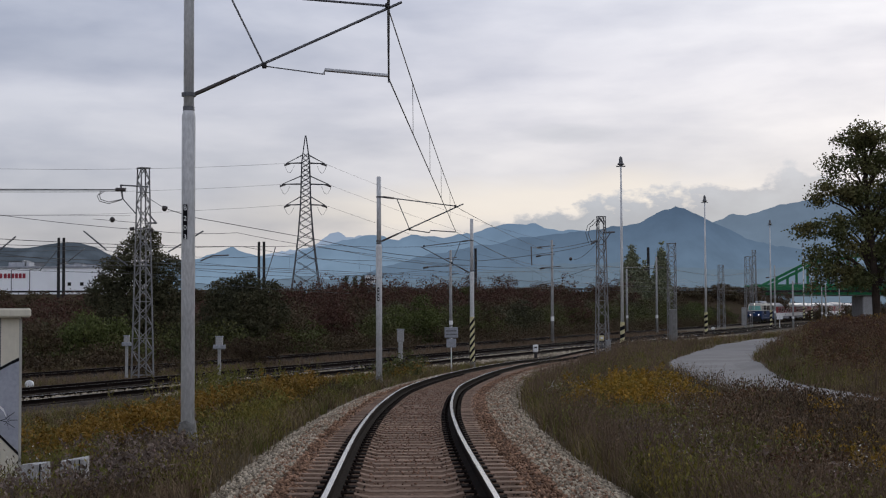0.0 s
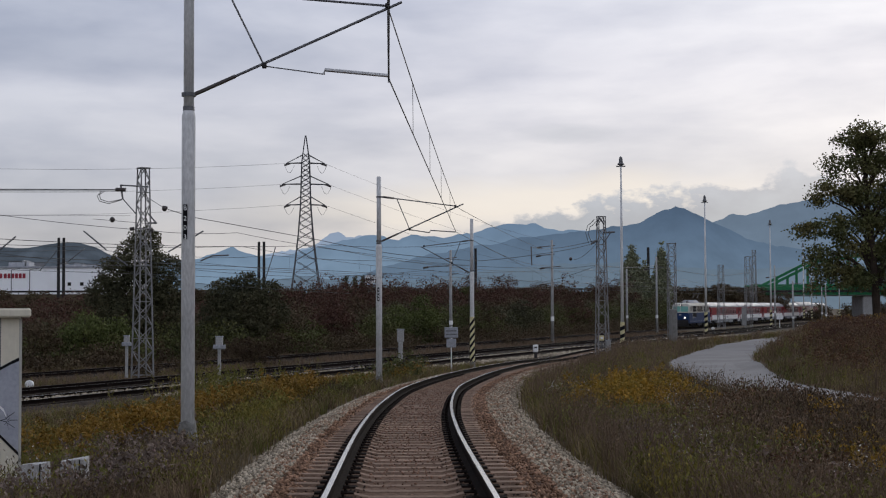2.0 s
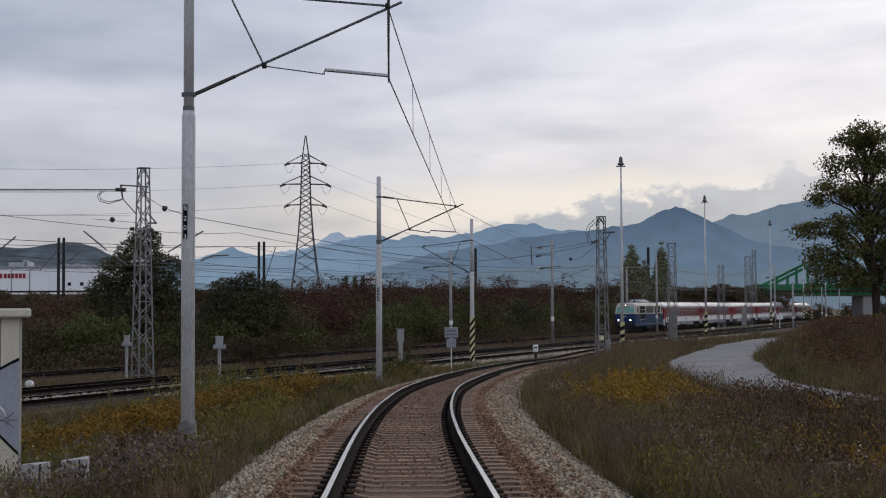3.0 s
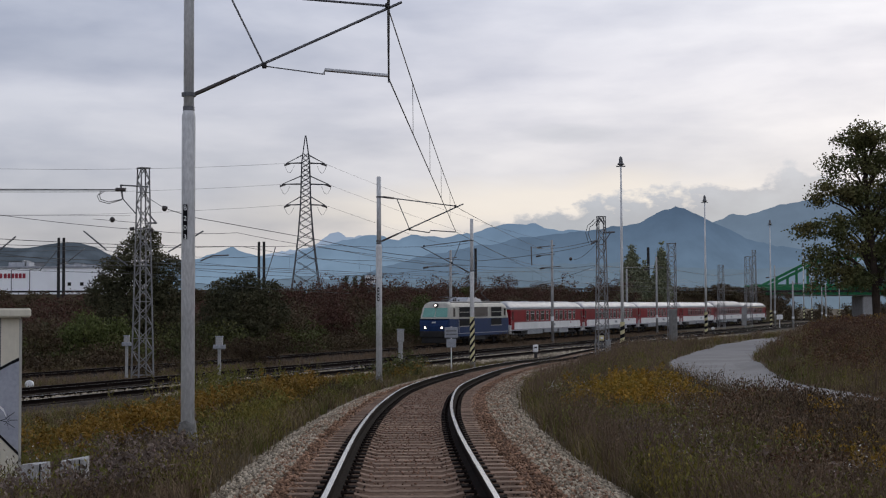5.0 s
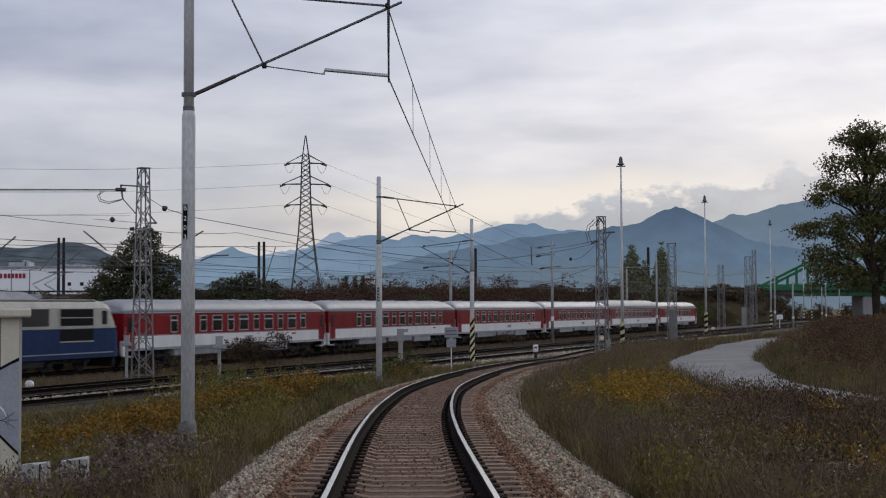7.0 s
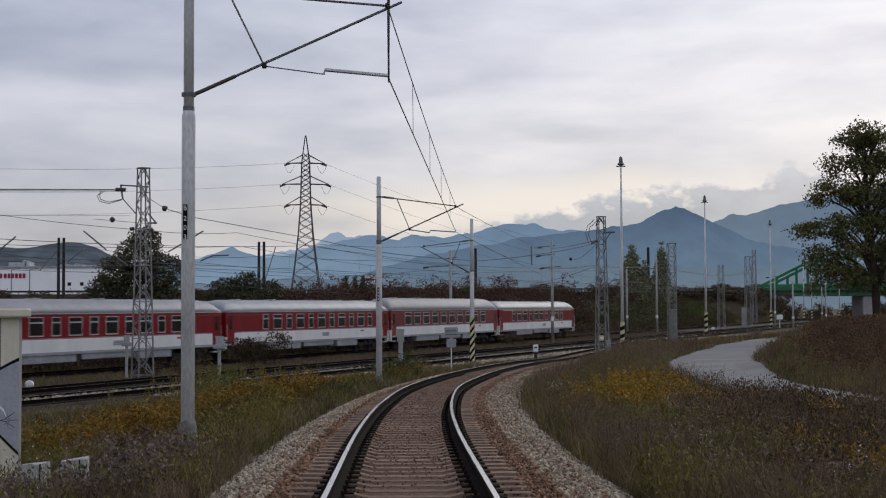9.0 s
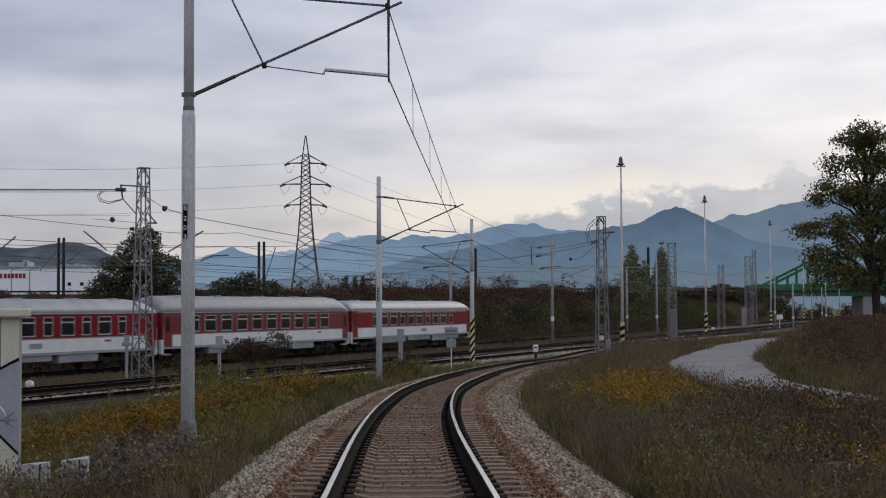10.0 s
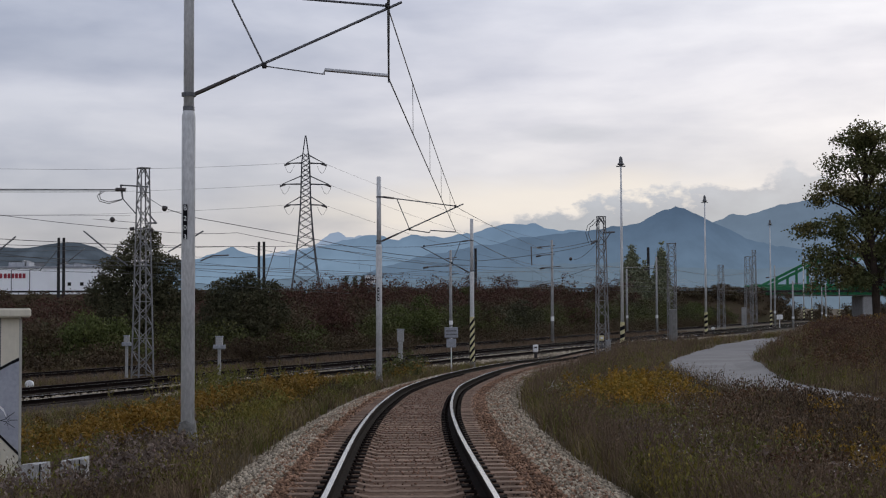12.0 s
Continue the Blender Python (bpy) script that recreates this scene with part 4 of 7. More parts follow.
concrete_pole((83.70, 318.75, 1.01), 8.88, [(6.4, 1.0, 0.4)], "slim concrete pole under the road bridge")
concrete_pole((58.66, 255.00, 0.75), 11.24, [(8.4, 1.0, 0.4)], "slim concrete pole near the road bridge")


def lamp_pole(base, top_z, label, feet=2.35):
    """A tall tapered yard lamp pole with a striped foot and a small lamp head."""
    m = thing("lamp_pole", Matrix.Translation(base), label, "street lamp", "tall yard lamp poles")
    h = top_z - base[2]
    part("shaft", Mesh().tube([(0, 0, feet), (0, 0, h * 0.5), (0, 0, h - 0.7)], [0.12, 0.10, 0.06], 10), M_MAST, m, "", True)
    striped_foot(m, 0.17, feet, 8, 0.08)
    part("lamp_head", Mesh().tube([(0, 0, h - 0.75), (0, 0, h - 0.6), (0, 0, h - 0.5), (0, 0, h - 0.1), (0, 0, h)], [0.05, 0.3, 0.16, 0.12, 0.03], 10), M_STEEL, m, "grey lamp head")
    part("bracket", Mesh().box(-0.35, 0.35, -0.04, 0.04, h - 0.8, h - 0.72), M_STEEL, m)
    return m


lamp_pole((13.41, 108.05, -0.06), 14.76, "very tall thin lamp pole with a striped foot beside the junction")
lamp_pole((27.65, 151.79, 0.68), 15.34, "very tall thin lamp pole with a striped foot beside the lane")
lamp_pole((45.63, 200.79, 0.92), 15.88, "distant tall lamp pole with a striped foot")
lamp_pole((65.74, 262.89, 1.58), 15.60, "distant tall lamp pole with a striped foot")
lamp_pole((75.77, 296.51, 1.39), 14.88, "distant tall lamp pole with a striped foot")
lamp_pole((87.57, 318.75, 1.25), 14.49, "distant tall lamp pole with a striped foot")


# ---- wires ----
def wire(name, points, r, sag=0.0, label="", steps=14, category="wire", group="overhead wires", material=None):
    """A wire over its supports, sagging between them."""
    pts = []
    for a, b in zip(points[:-1], points[1:]):
        for i in range(steps):
            t = i / steps
            p = lerp(a, b, t)
            p.z -= sag * 4 * t * (1 - t)
            pts.append(p)
    pts.append(Vector(points[-1]))
    return tagged(part(name, Mesh().tube(pts, r, 5), material or M_WIRE), label or "thin dark overhead wire", category, group)


mess_a, cont_a, mess_b, cont_b = (-0.86, 22.77, 7.87), (-0.85, 22.77, 6.73), (0.54, 59.30, 7.40), (0.54, 59.30, 6.35)
above = lambda p, dz, dx: (p[0] + dx, p[1] - 46, p[2] + dz)
mess = wire("messenger_wire", [above(mess_a, 0.75, 1.75), mess_a, mess_b, (7.34, 106.25, 7.72)], 0.011, 0.12, "dark messenger wire over the curved branch track")
cont = wire("contact_wire", [above(cont_a, 0.75, 1.77), cont_a, cont_b, (7.66, 106.25, 5.59)], 0.012, 0.0, "dark contact wire over the curved branch track")
for t, d in ((0.18, 0.03), (0.38, 0.05), (0.58, 0.06), (0.8, 0.04)):
    p, q = lerp(mess_a, mess_b, t), lerp(cont_a, cont_b, t)
    p.z -= 0.12 * 4 * t * (1 - t)
    part("dropper", Mesh().tube([p, q], 0.006, 5), M_WIRE, mess)
strutted = tagged(part("wire_spreader", Mesh().tube([(6.51, 106.25, 7.89), (6.54, 106.25, 6.51)], 0.05, 6), M_STEEL), "short dark strut between two overhead wires", "strut")

# wires of the three main tracks, on supports 58 m apart
for p0, zc in ((-36.0, 5.55), (-40.6, 5.6), (-49.9, 5.6)):
    sup = [13 + 58 * i for i in range(6)]
    m_pts = [on_main(p0, a, zc + 1.35) for a in sup]
    ms = wire("messenger_wire", m_pts, 0.013, 0.75, "dark messenger wire over a main track")
    wire("contact_wire", [on_main(p0 + (0.2 if i % 2 else -0.2), a, zc) for i, a in enumerate(sup)], 0.014, 0.04, "dark contact wire over a main track")
    for i in range(1, 3):
        for t in (0.1, 0.3, 0.5, 0.7, 0.9):
            a = sup[i] + 58 * t
            part("dropper", Mesh().tube([on_main(p0, a, zc + 1.35 - 0.75 * 4 * t * (1 - t)), on_main(p0, a, zc)], 0.007, 4), M_WIRE, ms)

wire("feeder_wire", [(-12.99, 75.00, 8.06), (-8.01, 91.07, 7.71)], 0.02, 0.0, "thick dark feeder cable between lattice masts")
wire("feeder_wire", [(-14.78, 77.27, 8.65), (-12.99, 75.00, 8.06)], 0.02, 0.0, "thick dark feeder cable between lattice masts")
wire("feeder_wire", [(-8.01, 91.07, 7.71), (-3.23, 98.08, 7.05), (2.64, 102.00, 6.71), (7.96, 106.25, 7.46), (11.47, 108.97, 8.25)], 0.02, 0.05, "thick dark feeder cable between lattice masts")
wire("feeder_wire", [(-22.65, 63.75, 8.61), (-17.58, 77.27, 9.73)], 0.028, 0.0, "thick dark anchored cable on a lattice mast")
wire("feeder_wire", [(-22.65, 63.75, 8.53), (-17.58, 77.27, 9.66)], 0.02, 0.0, "thick dark anchored cable on a lattice mast")
wire("overhead_wire", [(-23.31, 67.11, 8.08), (-16.63, 77.27, 7.59)], 0.014, 0.1)
wire("overhead_wire", [(-15.54, 77.27, 7.49), (-12.15, 85.00, 7.82), (-5.54, 98.08, 7.14), (1.91, 106.25, 6.53)], 0.014, 0.1)
wire("overhead_wire", [(-15.85, 77.27, 9.29), (-15.06, 77.27, 8.77)], 0.014)
wire("overhead_wire", [(-24.87, 75.00, 8.20), (-16.81, 77.27, 8.32)], 0.009)
wire("overhead_wire", [(-18.79, 77.27, 8.15), (-15.84, 77.27, 7.89)], 0.012)
wire("overhead_wire", [(-27.25, 82.26, 6.83), (-20.15, 85.00, 5.92), (-16.22, 91.07, 5.03), (-6.57, 102.00, 4.43)], 0.014, 0.05)
wire("overhead_wire", [(-15.69, 91.07, 6.64), (-11.27, 94.44, 6.86), (-3.37, 102.00, 6.73), (8.00, 115.91, 6.60), (12.09, 115.91, 6.81)], 0.014, 0.1)
wire("overhead_wire", [(-15.69, 91.07, 5.82), (-8.62, 98.08, 5.54), (-1.01, 106.25, 6.21), (7.99, 115.91, 5.46), (11.65, 110.87, 6.56)], 0.013, 0.1)
wire("overhead_wire", [(-8.30, 94.44, 7.59), (-1.63, 94.44, 7.38), (1.54, 85.00, 7.16)], 0.012, 0.1)
wire("overhead_wire", [(11.60, 127.50, 7.70), (12.02, 110.87, 8.60)], 0.018, 0.3)
wire("overhead_wire", [(6.51, 106.25, 7.89), (10.62, 141.67, 9.34), (11.67, 110.87, 8.56)], 0.022, 0.1)
wire("overhead_wire", [(2.04, 85.00, 7.16), (8.80, 127.50, 7.21), (26.85, 182.14, 8.38)], 0.013, 0.3)
wire("overhead_wire", [(11.65, 110.87, 6.64), (26.86, 182.14, 8.95), (40.49, 212.50, 8.40), (49.63, 231.82, 9.60)], 0.03, 0.2)
for a, b in (((11.61, 108.97, 9.92), (11.30, 108.97, 8.29)), ((11.48, 108.97, 10.09), (11.04, 108.97, 8.29))):
    c = lerp(a, b, 0.5) + Vector((-0.45, 0, -0.1))
    wire("cable_loop", [a, lerp(a, c, 0.6) + Vector((-0.12, 0, 0.12)), c, b], 0.025, 0.05, "drooping dark cable loop on a lattice mast", 6)
for dx in (0, 5):
    wire("cable_loop", [(-18.16, 77.27, 9.67), (-18.46, 77.27, 9.46), (-18.40, 77.27, 9.21), (-17.97, 77.27, 9.06), (-17.24, 77.27, 9.21)] if dx else [(-18.34, 77.27, 9.67), (-18.58, 77.27, 9.39), (-18.46, 77.27, 9.12), (-17.97, 77.27, 8.97), (-17.24, 77.27, 9.18)], 0.02, 0.0, "drooping dark cable loop on a lattice mast", 4)
for a, b in (((-15.02, 77.27, 8.71), (-14.90, 77.27, 8.68)), ((-17.85, 77.27, 8.11), (-17.66, 77.27, 8.11)), ((11.20, 127.50, 7.80), (11.40, 127.50, 7.75))):
    c = lerp(a, b, 0.5)
    tagged(part("line_weight", Mesh().tube([c + Vector((-0.14, 0, 0)), c + Vector((-0.07, 0, 0)), c + Vector((0.07, 0, 0)), c + Vector((0.14, 0, 0))], [0.05, 0.15, 0.15, 0.05], 10), M_PORCELAIN), "round dark insulator disc on an overhead wire", "insulator")
for a, b in (((-16.22, 85.00, 6.70), (-14.15, 85.00, 7.93)), ((-21.23, 85.00, 7.96), (-19.89, 85.00, 6.85)), ((-19.32, 85.00, 6.42), (-18.61, 85.00, 5.91)), ((-14.81, 87.93, 6.27), (-14.01, 87.93, 6.61)), ((-14.01, 87.93, 6.58), (-13.08, 87.93, 6.61)), ((-26.36, 85.00, 6.71), (-25.23, 85.00, 7.65))):
    tagged(part("bracket_strut", Mesh().tube([a, b], 0.045, 6), M_STEEL), "dark slanting bracket strut on the overhead line", "strut", "bracket struts")


# ---- signs and boxes by the tracks ----
def post_box(base, h, w, bh, label, cross=True, r=0.07):
    m = thing("track_box", Matrix.Translation(base), label, "equipment box", "grey boxes on posts")
    part("post", Mesh().box(-r, r, -r, r, -0.5, h - bh, 0.015), M_CONC, m, "pale concrete post")
    part("box", Mesh().box(-w * 0.38, w * 0.38, -0.13, 0.13, h - bh, h, 0.03), M_CONC, m, "grey metal box")
    part("lid", Mesh().box(-w * 0.38 - 0.015, w * 0.38 + 0.015, -0.145, 0.145, h - 0.04, h + 0.01, 0.01), M_SKIRT, m)
    if cross:
        part("cross_piece", Mesh().box(-w * 0.66, w * 0.66, -0.15, 0.10, h - bh - 0.06, h - bh + 0.14, 0.03), M_SKIRT, m)
    return m


post_box((-16.60, 75.67, 0.20), 1.72, 0.36, 0.5, "grey equipment box on a post beside the tracks")
post_box((-10.28, 66.23, -0.09), 2.08, 0.42, 0.52, "grey equipment box on a pale post beside the tracks")
post_box((-2.16, 72.86, 0.08), 2.14, 0.46, 0.66, "grey equipment box on a stout post in the weeds", False, 0.11)
sg = thing("track_sign", Matrix.Translation((0.41, 75.00, 0.33)), "two grey sign boards on a thin post beside the tracks", "sign")
part("post", Mesh().tube([(0, 0, -0.4), (0, 0, 2.0)], 0.035, 8), M_MAST, sg)
part("upper_board", Mesh().box(-0.35, 0.35, -0.05, 0.05, 1.4, 1.95, 0.03), M_SKIRT, sg)
part("lower_board", Mesh().box(-0.25, 0.25, -0.05, 0.05, 0.9, 1.36, 0.03), M_SKIRT, sg)
for z in (1.58, 1.76):
    part("bar", Mesh().box(-0.28, 0.28, -0.056, -0.05, z - 0.03, z + 0.03), M_STEEL, sg)
mk = thing("marker_lamp", Matrix.Translation((6.26, 98.08, 0.25)), "small white switch marker lamp beside the rails", "signal")
part("housing", Mesh().box(-0.17, 0.17, -0.15, 0.15, 0.1, 0.6, 0.05), M_WHITE, mk)
part("foot", Mesh().box(-0.1, 0.1, -0.1, 0.1, -0.3, 0.12, 0.02), M_DARK, mk)
part("symbol", Mesh().box(-0.1, 0.1, -0.158, -0.15, 0.36, 0.46), M_BLACK, mk)
for q, w in (((-19.75, 68.92, -0.60), 0.2), ((29.79, 159.38, 0.94), 0.16)):
    mk = thing("marker_lamp", Matrix.Translation(q), "small round white switch lamp beside the rails", "signal", "round marker lamps")
    part("housing", Mesh().tube([(0, -0.12, 0.3), (0, -0.1, 0.3), (0, 0.1, 0.3), (0, 0.12, 0.3)], [w * 0.8, w, w, w * 0.8], 14), M_WHITE, mk)
    part("foot", Mesh().box(-0.07, 0.07, -0.07, 0.07, -0.4, 0.14, 0.02), M_DARK, mk)
mk = thing("point_lantern", Matrix.Translation((11.41, 104.08, 0.10)), "small yellow and white switch lantern on a stand", "signal")
part("stand", Mesh().tube([(0, 0, -0.3), (0, 0, 0.95)], 0.05, 8), M_STEEL, mk)
part("housing", Mesh().box(-0.16, 0.16, -0.16, 0.16, 0.9, 1.25, 0.03), M_YELLOW, mk)
part("lens", Mesh().tube([(0, -0.17, 1.08), (0, -0.16, 1.08)], 0.09, 10), M_WHITE, mk)
for q, h in (((12.15, 106.25, -0.08), 1.0), ((13.52, 106.25, -0.09), 0.75)):
    cb = thing("relay_cabinet", Matrix.Translation(q), "small grey cabinet beside the junction", "cabinet", "small grey cabinets")
    part("body", Mesh().box(-0.16, 0.16, -0.15, 0.15, -0.4, h, 0.03), M_CONC, cb)
    part("lid", Mesh().box(-0.19, 0.19, -0.18, 0.18, h, h + 0.06, 0.02), M_SKIRT, cb)
cb = thing("relay_cabinet", Matrix.Translation((48.34, 231.82, 1.25)), "tall grey cabinet beside a distant mast", "cabinet", "small grey cabinets")
part("body", Mesh().box(-0.35, 0.35, -0.3, 0.3, -0.4, 2.5, 0.03), M_CONC, cb)
sb = thing("track_sign", Matrix.Translation((49.55, 212.50, 1.20)), "white rectangular board on a low post", "sign")
part("post", Mesh().tube([(0, 0, -0.5), (0, 0, 1.3)], 0.05, 6), M_MAST, sb)
part("board", Mesh().box(-0.45, 0.45, -0.03, 0.03, 0.7, 1.4, 0.02), M_WHITE, sb)

# ---- shed with sprayed paint, and broken concrete posts ----
sx0, sy0, sz0 = (-6.78, 23.18, 2.98)
shed = thing("shed", pose(sx0, sy0, 0.2, 0, 0, 19), "cream painted trackside shed with sprayed paint on its walls", "shed")
part("wall", Mesh().box(-2.6, 0, 0, 2.4, -0.6, sz0 - 0.2, 0.03), M_SHED, shed, "cream wall panels")
part("roof", Mesh().box(-2.75, 0.145, -0.16, 2.55, sz0 - 0.215, sz0 - 0.07, 0.03), M_SHED, shed, "pale flat roof slab")
part("corner_strip", Mesh().box(-0.03, 0.012, -0.012, 0.03, -0.5, sz0 - 0.24, 0.004), M_CREAM, shed)
part("panel_joint", Mesh().box(-0.325, -0.31, -0.004, 0.01, -0.5, sz0 - 0.22), M_STEEL, shed)


def flat_shape(points, y0, depth):
    m = Mesh()
    return m.loft([[(x, y0 - depth, z) for x, z in points], [(x, y0, z) for x, z in points]], caps=True)


hz = lambda y: (sz0 - 0.2) - (y - 560) / 110
part("sprayed_field", flat_shape([(-0.345, hz(655)), (-0.03, hz(635)), (-0.03, hz(798)), (-0.345, hz(762)), (-1.6, hz(745)), (-1.6, hz(690))], -0.001, 0.004), M_SHEDGREY, shed, "grey sprayed paint")
for a, b, w in (((-0.6, 668), (-0.14, 640), 0.03), ((-0.14, 640), (0.0, 633), 0.035), ((-0.6, 742), (-0.3, 770), 0.03), ((-0.3, 770), (-0.02, 802), 0.035), ((-0.34, 715), (-0.26, 724), 0.03), ((-0.26, 724), (-0.22, 735), 0.025)):
    x0, z0, x1, z1 = a[0], hz(a[1]), b[0], hz(b[1])
    part("sprayed_line", flat_shape([(x0, z0 - w), (x1, z1 - w), (x1, z1 + w * 0.6), (x0, z0 + w * 0.6)], -0.005, 0.004), M_BLACK if a[1] != 715 and a[1] != 724 else M_WHITE, shed, "black sprayed line" if a[1] not in (715, 724) else "")
for i in range(9):
    a = i * 0.7
    x0, z0 = -0.2 + 0.03 * math.cos(a * 3), hz(742) + 0.04 * math.sin(a * 2)
    x1, z1 = x0 + 0.16 * math.cos(a), z0 + 0.13 * math.sin(a)
    part("sprayed_line", flat_shape([(x0, z0 - 0.006), (x1, z1 - 0.004), (x1, z1 + 0.004), (x0, z0 + 0.006)], -0.005, 0.003), M_BLACK, shed)


def broken_post(base, w, h, seed, label):
    """A stub of a concrete post with a chipped top and a crack."""
    rnd = random.Random(seed)
    m = Mesh()
    n, rings = 12, []
    for k, z in enumerate((-0.5, h * 0.4, h * 0.8, h)):
        ring = []
        for j in range(n):
            a = 2 * math.pi * (j + 0.5) / n
            c, s = math.cos(a), math.sin(a)
            q = max(abs(c), abs(s))
            ring.append((w / 2 * c / q * (1 + rnd.uniform(-0.04, 0.02)), 0.12 * s / q, z + (rnd.uniform(-0.018, 0.012) + 0.015 * c if k == 3 else 0)))
        rings.append(ring)
    m.loft(rings, caps=True)
    ob = thing("broken_post", Matrix.Translation(base) @ pose(0, 0, 0, 2, -2, rnd.uniform(-12, 12)), label, "concrete post", "broken concrete posts")
    part("stub", m, M_CONC_PALE, ob)
    part("crack", Mesh().tube([(w * 0.22, -0.122, h), (w * 0.18, -0.124, h * 0.6), (w * 0.25, -0.124, h * 0.2)], 0.012, 5), M_DARK, ob)
    return ob


M_CONC_PALE = mat("chipped pale concrete", [(0.30, 0.29, 0.28), (0.46, 0.45, 0.43)], 3, 0.9, fine=25, fine_amount=0.3, stretch=(1, 1, 0.4), spec=0.15)
broken_post((-5.59, 19.92, 0.47), 0.36, 0.50, 3, "broken pale concrete post stub in the weeds")
broken_post((-5.05, 19.92, 0.46), 0.36, 0.57, 5, "cracked pale concrete post stub in the weeds")
broken_post((-3.85, 23.18, 0.80), 0.3, 0.16, 8, "low lump of broken concrete beside the mast")
broken_post((-4.40, 20.40, 0.58), 0.2, 0.1, 9, "low lump of broken concrete in the weeds")

# ---- lane ----
LANE = [(12.0, 12.0), (10.4, 24.0), (9.3, 34.0), (9.1, 43.0), (9.9, 53.0), (12.0, 64.0), (15.3, 76.0), (19.5, 90.0), (25.0, 104.0), (33.0, 120.0)]


def smooth_path(knots, steps):
    out = []
    for i in range(len(knots) - 1):
        p0, p1, p2, p3 = (Vector((*knots[min(max(i + k, 0), len(knots) - 1)], 0)) for k in (-1, 0, 1, 2))
        for j in range(steps):
            t = j / steps
            out.append(0.5 * ((2 * p1) + (p2 - p0) * t + (2 * p0 - 5 * p1 + 4 * p2 - p3) * t * t + (3 * p1 - p0 - 3 * p2 + p3) * t**3))
    return out + [Vector((*knots[-1], 0))]


lane_pts = smooth_path(LANE, 8)
lane = Mesh()
lane_rings = []
for p, r in zip(lane_pts, rights(lane_pts)):
    ring = []
    for u, dz in ((-1.85, -0.1), (-1.75, 0.05), (-0.9, 0.075), (0, 0.08), (0.9, 0.075), (1.75, 0.05), (1.85, -0.1)):
        q = p + r * u
        ring.append((q.x, q.y, ground_z(q.x, q.y) + dz))
    lane_rings.append(ring)
tagged(part("lane", lane.loft(lane_rings, closed=False), M_ASPHALT), "pale worn asphalt lane curving through the field", "road", kind="structure")


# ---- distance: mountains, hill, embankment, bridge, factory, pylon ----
def haze_glow(name, low, high, z0, z1, scale, amount):
    """A plain glowing backdrop of distance: haze is painted into its colour by height, with a broad noise."""
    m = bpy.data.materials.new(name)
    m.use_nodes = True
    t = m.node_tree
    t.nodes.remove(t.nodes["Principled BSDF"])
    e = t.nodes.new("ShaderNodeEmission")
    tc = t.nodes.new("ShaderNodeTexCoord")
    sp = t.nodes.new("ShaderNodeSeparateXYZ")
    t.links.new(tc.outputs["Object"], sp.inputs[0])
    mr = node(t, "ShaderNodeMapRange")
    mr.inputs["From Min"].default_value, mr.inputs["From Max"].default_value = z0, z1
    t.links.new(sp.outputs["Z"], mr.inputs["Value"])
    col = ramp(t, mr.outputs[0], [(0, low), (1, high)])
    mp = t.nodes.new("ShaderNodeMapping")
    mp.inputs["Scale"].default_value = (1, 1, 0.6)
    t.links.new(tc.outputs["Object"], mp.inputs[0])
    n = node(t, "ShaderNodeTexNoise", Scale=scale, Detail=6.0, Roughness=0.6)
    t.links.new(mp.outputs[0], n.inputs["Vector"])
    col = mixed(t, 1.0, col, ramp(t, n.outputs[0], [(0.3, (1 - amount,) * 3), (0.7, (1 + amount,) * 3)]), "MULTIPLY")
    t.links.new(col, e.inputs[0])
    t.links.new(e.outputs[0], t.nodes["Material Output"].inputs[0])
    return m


def ridge(name, knots, y, rough, material, label, slope=1.6, seed=0.0):
    """A mountain range: a crest through (x, height) knots, with spurs running down towards the viewer."""
    xs = [k[0] for k in knots]
    lo, hi = xs[0], xs[-1]
    n = 260
    m = Mesh()
    rows = 9
    crest = []
    for i in range(n + 1):
        x = lo + (hi - lo) * i / n
        h = float(np.interp(x, xs, [k[1] for k in knots]))
        h += rough * (noise.fractal((x * 0.006 + seed, 0.3, 0.1), 0.9, 2.1, 5) + 0.7 * noise.fractal((x * 0.02 + seed, 0.9, 0.4), 0.8, 2.1, 4))
        crest.append((x, h))
    for j in range(rows):
        f = j / (rows - 1)
        for x, h in crest:
            w = math.sin(f * math.pi)
            z = h * (1 - f) + rough * 1.6 * w * noise.fractal((x * 0.004 + seed, f * 2.0, 0.7), 0.9, 2.1, 4)
            m.v.append((x, y - f * h * slope, z))
    m.f = [(j * (n + 1) + i, j * (n + 1) + i + 1, (j + 1) * (n + 1) + i + 1, (j + 1) * (n + 1) + i) for j in range(rows - 1) for i in range(n)]
    return tagged(part(name, m, material, smooth=True), label, "mountains", kind="structure")


def crest(y, pts):
    """Crest knots from bearings (tenths of a degree, right is plus) and elevations (hundredths of a degree)."""
    return [(y * math.tan(radians(b / 10)), 3 + y * math.tan(radians(e / 100))) for b, e in pts]


# emission colours with distance haze painted in, paler towards each range's foot
M_FAR = haze_glow("far mountains in painted blue haze", (0.29, 0.37, 0.48), (0.26, 0.33, 0.45), 0, 330, 0.004, 0.05)
M_MID = haze_glow("mountains in painted blue haze", (0.20, 0.29, 0.39), (0.135, 0.205, 0.305), 60, 280, 0.012, 0.08)
M_MASSIF = haze_glow("massif in dark blue painted haze", (0.14, 0.205, 0.285), (0.075, 0.117, 0.185), 40, 290, 0.012, 0.1)
M_BACK = haze_glow("massif in paler blue painted haze", (0.16, 0.22, 0.29), (0.125, 0.172, 0.24), 60, 330, 0.012, 0.08)
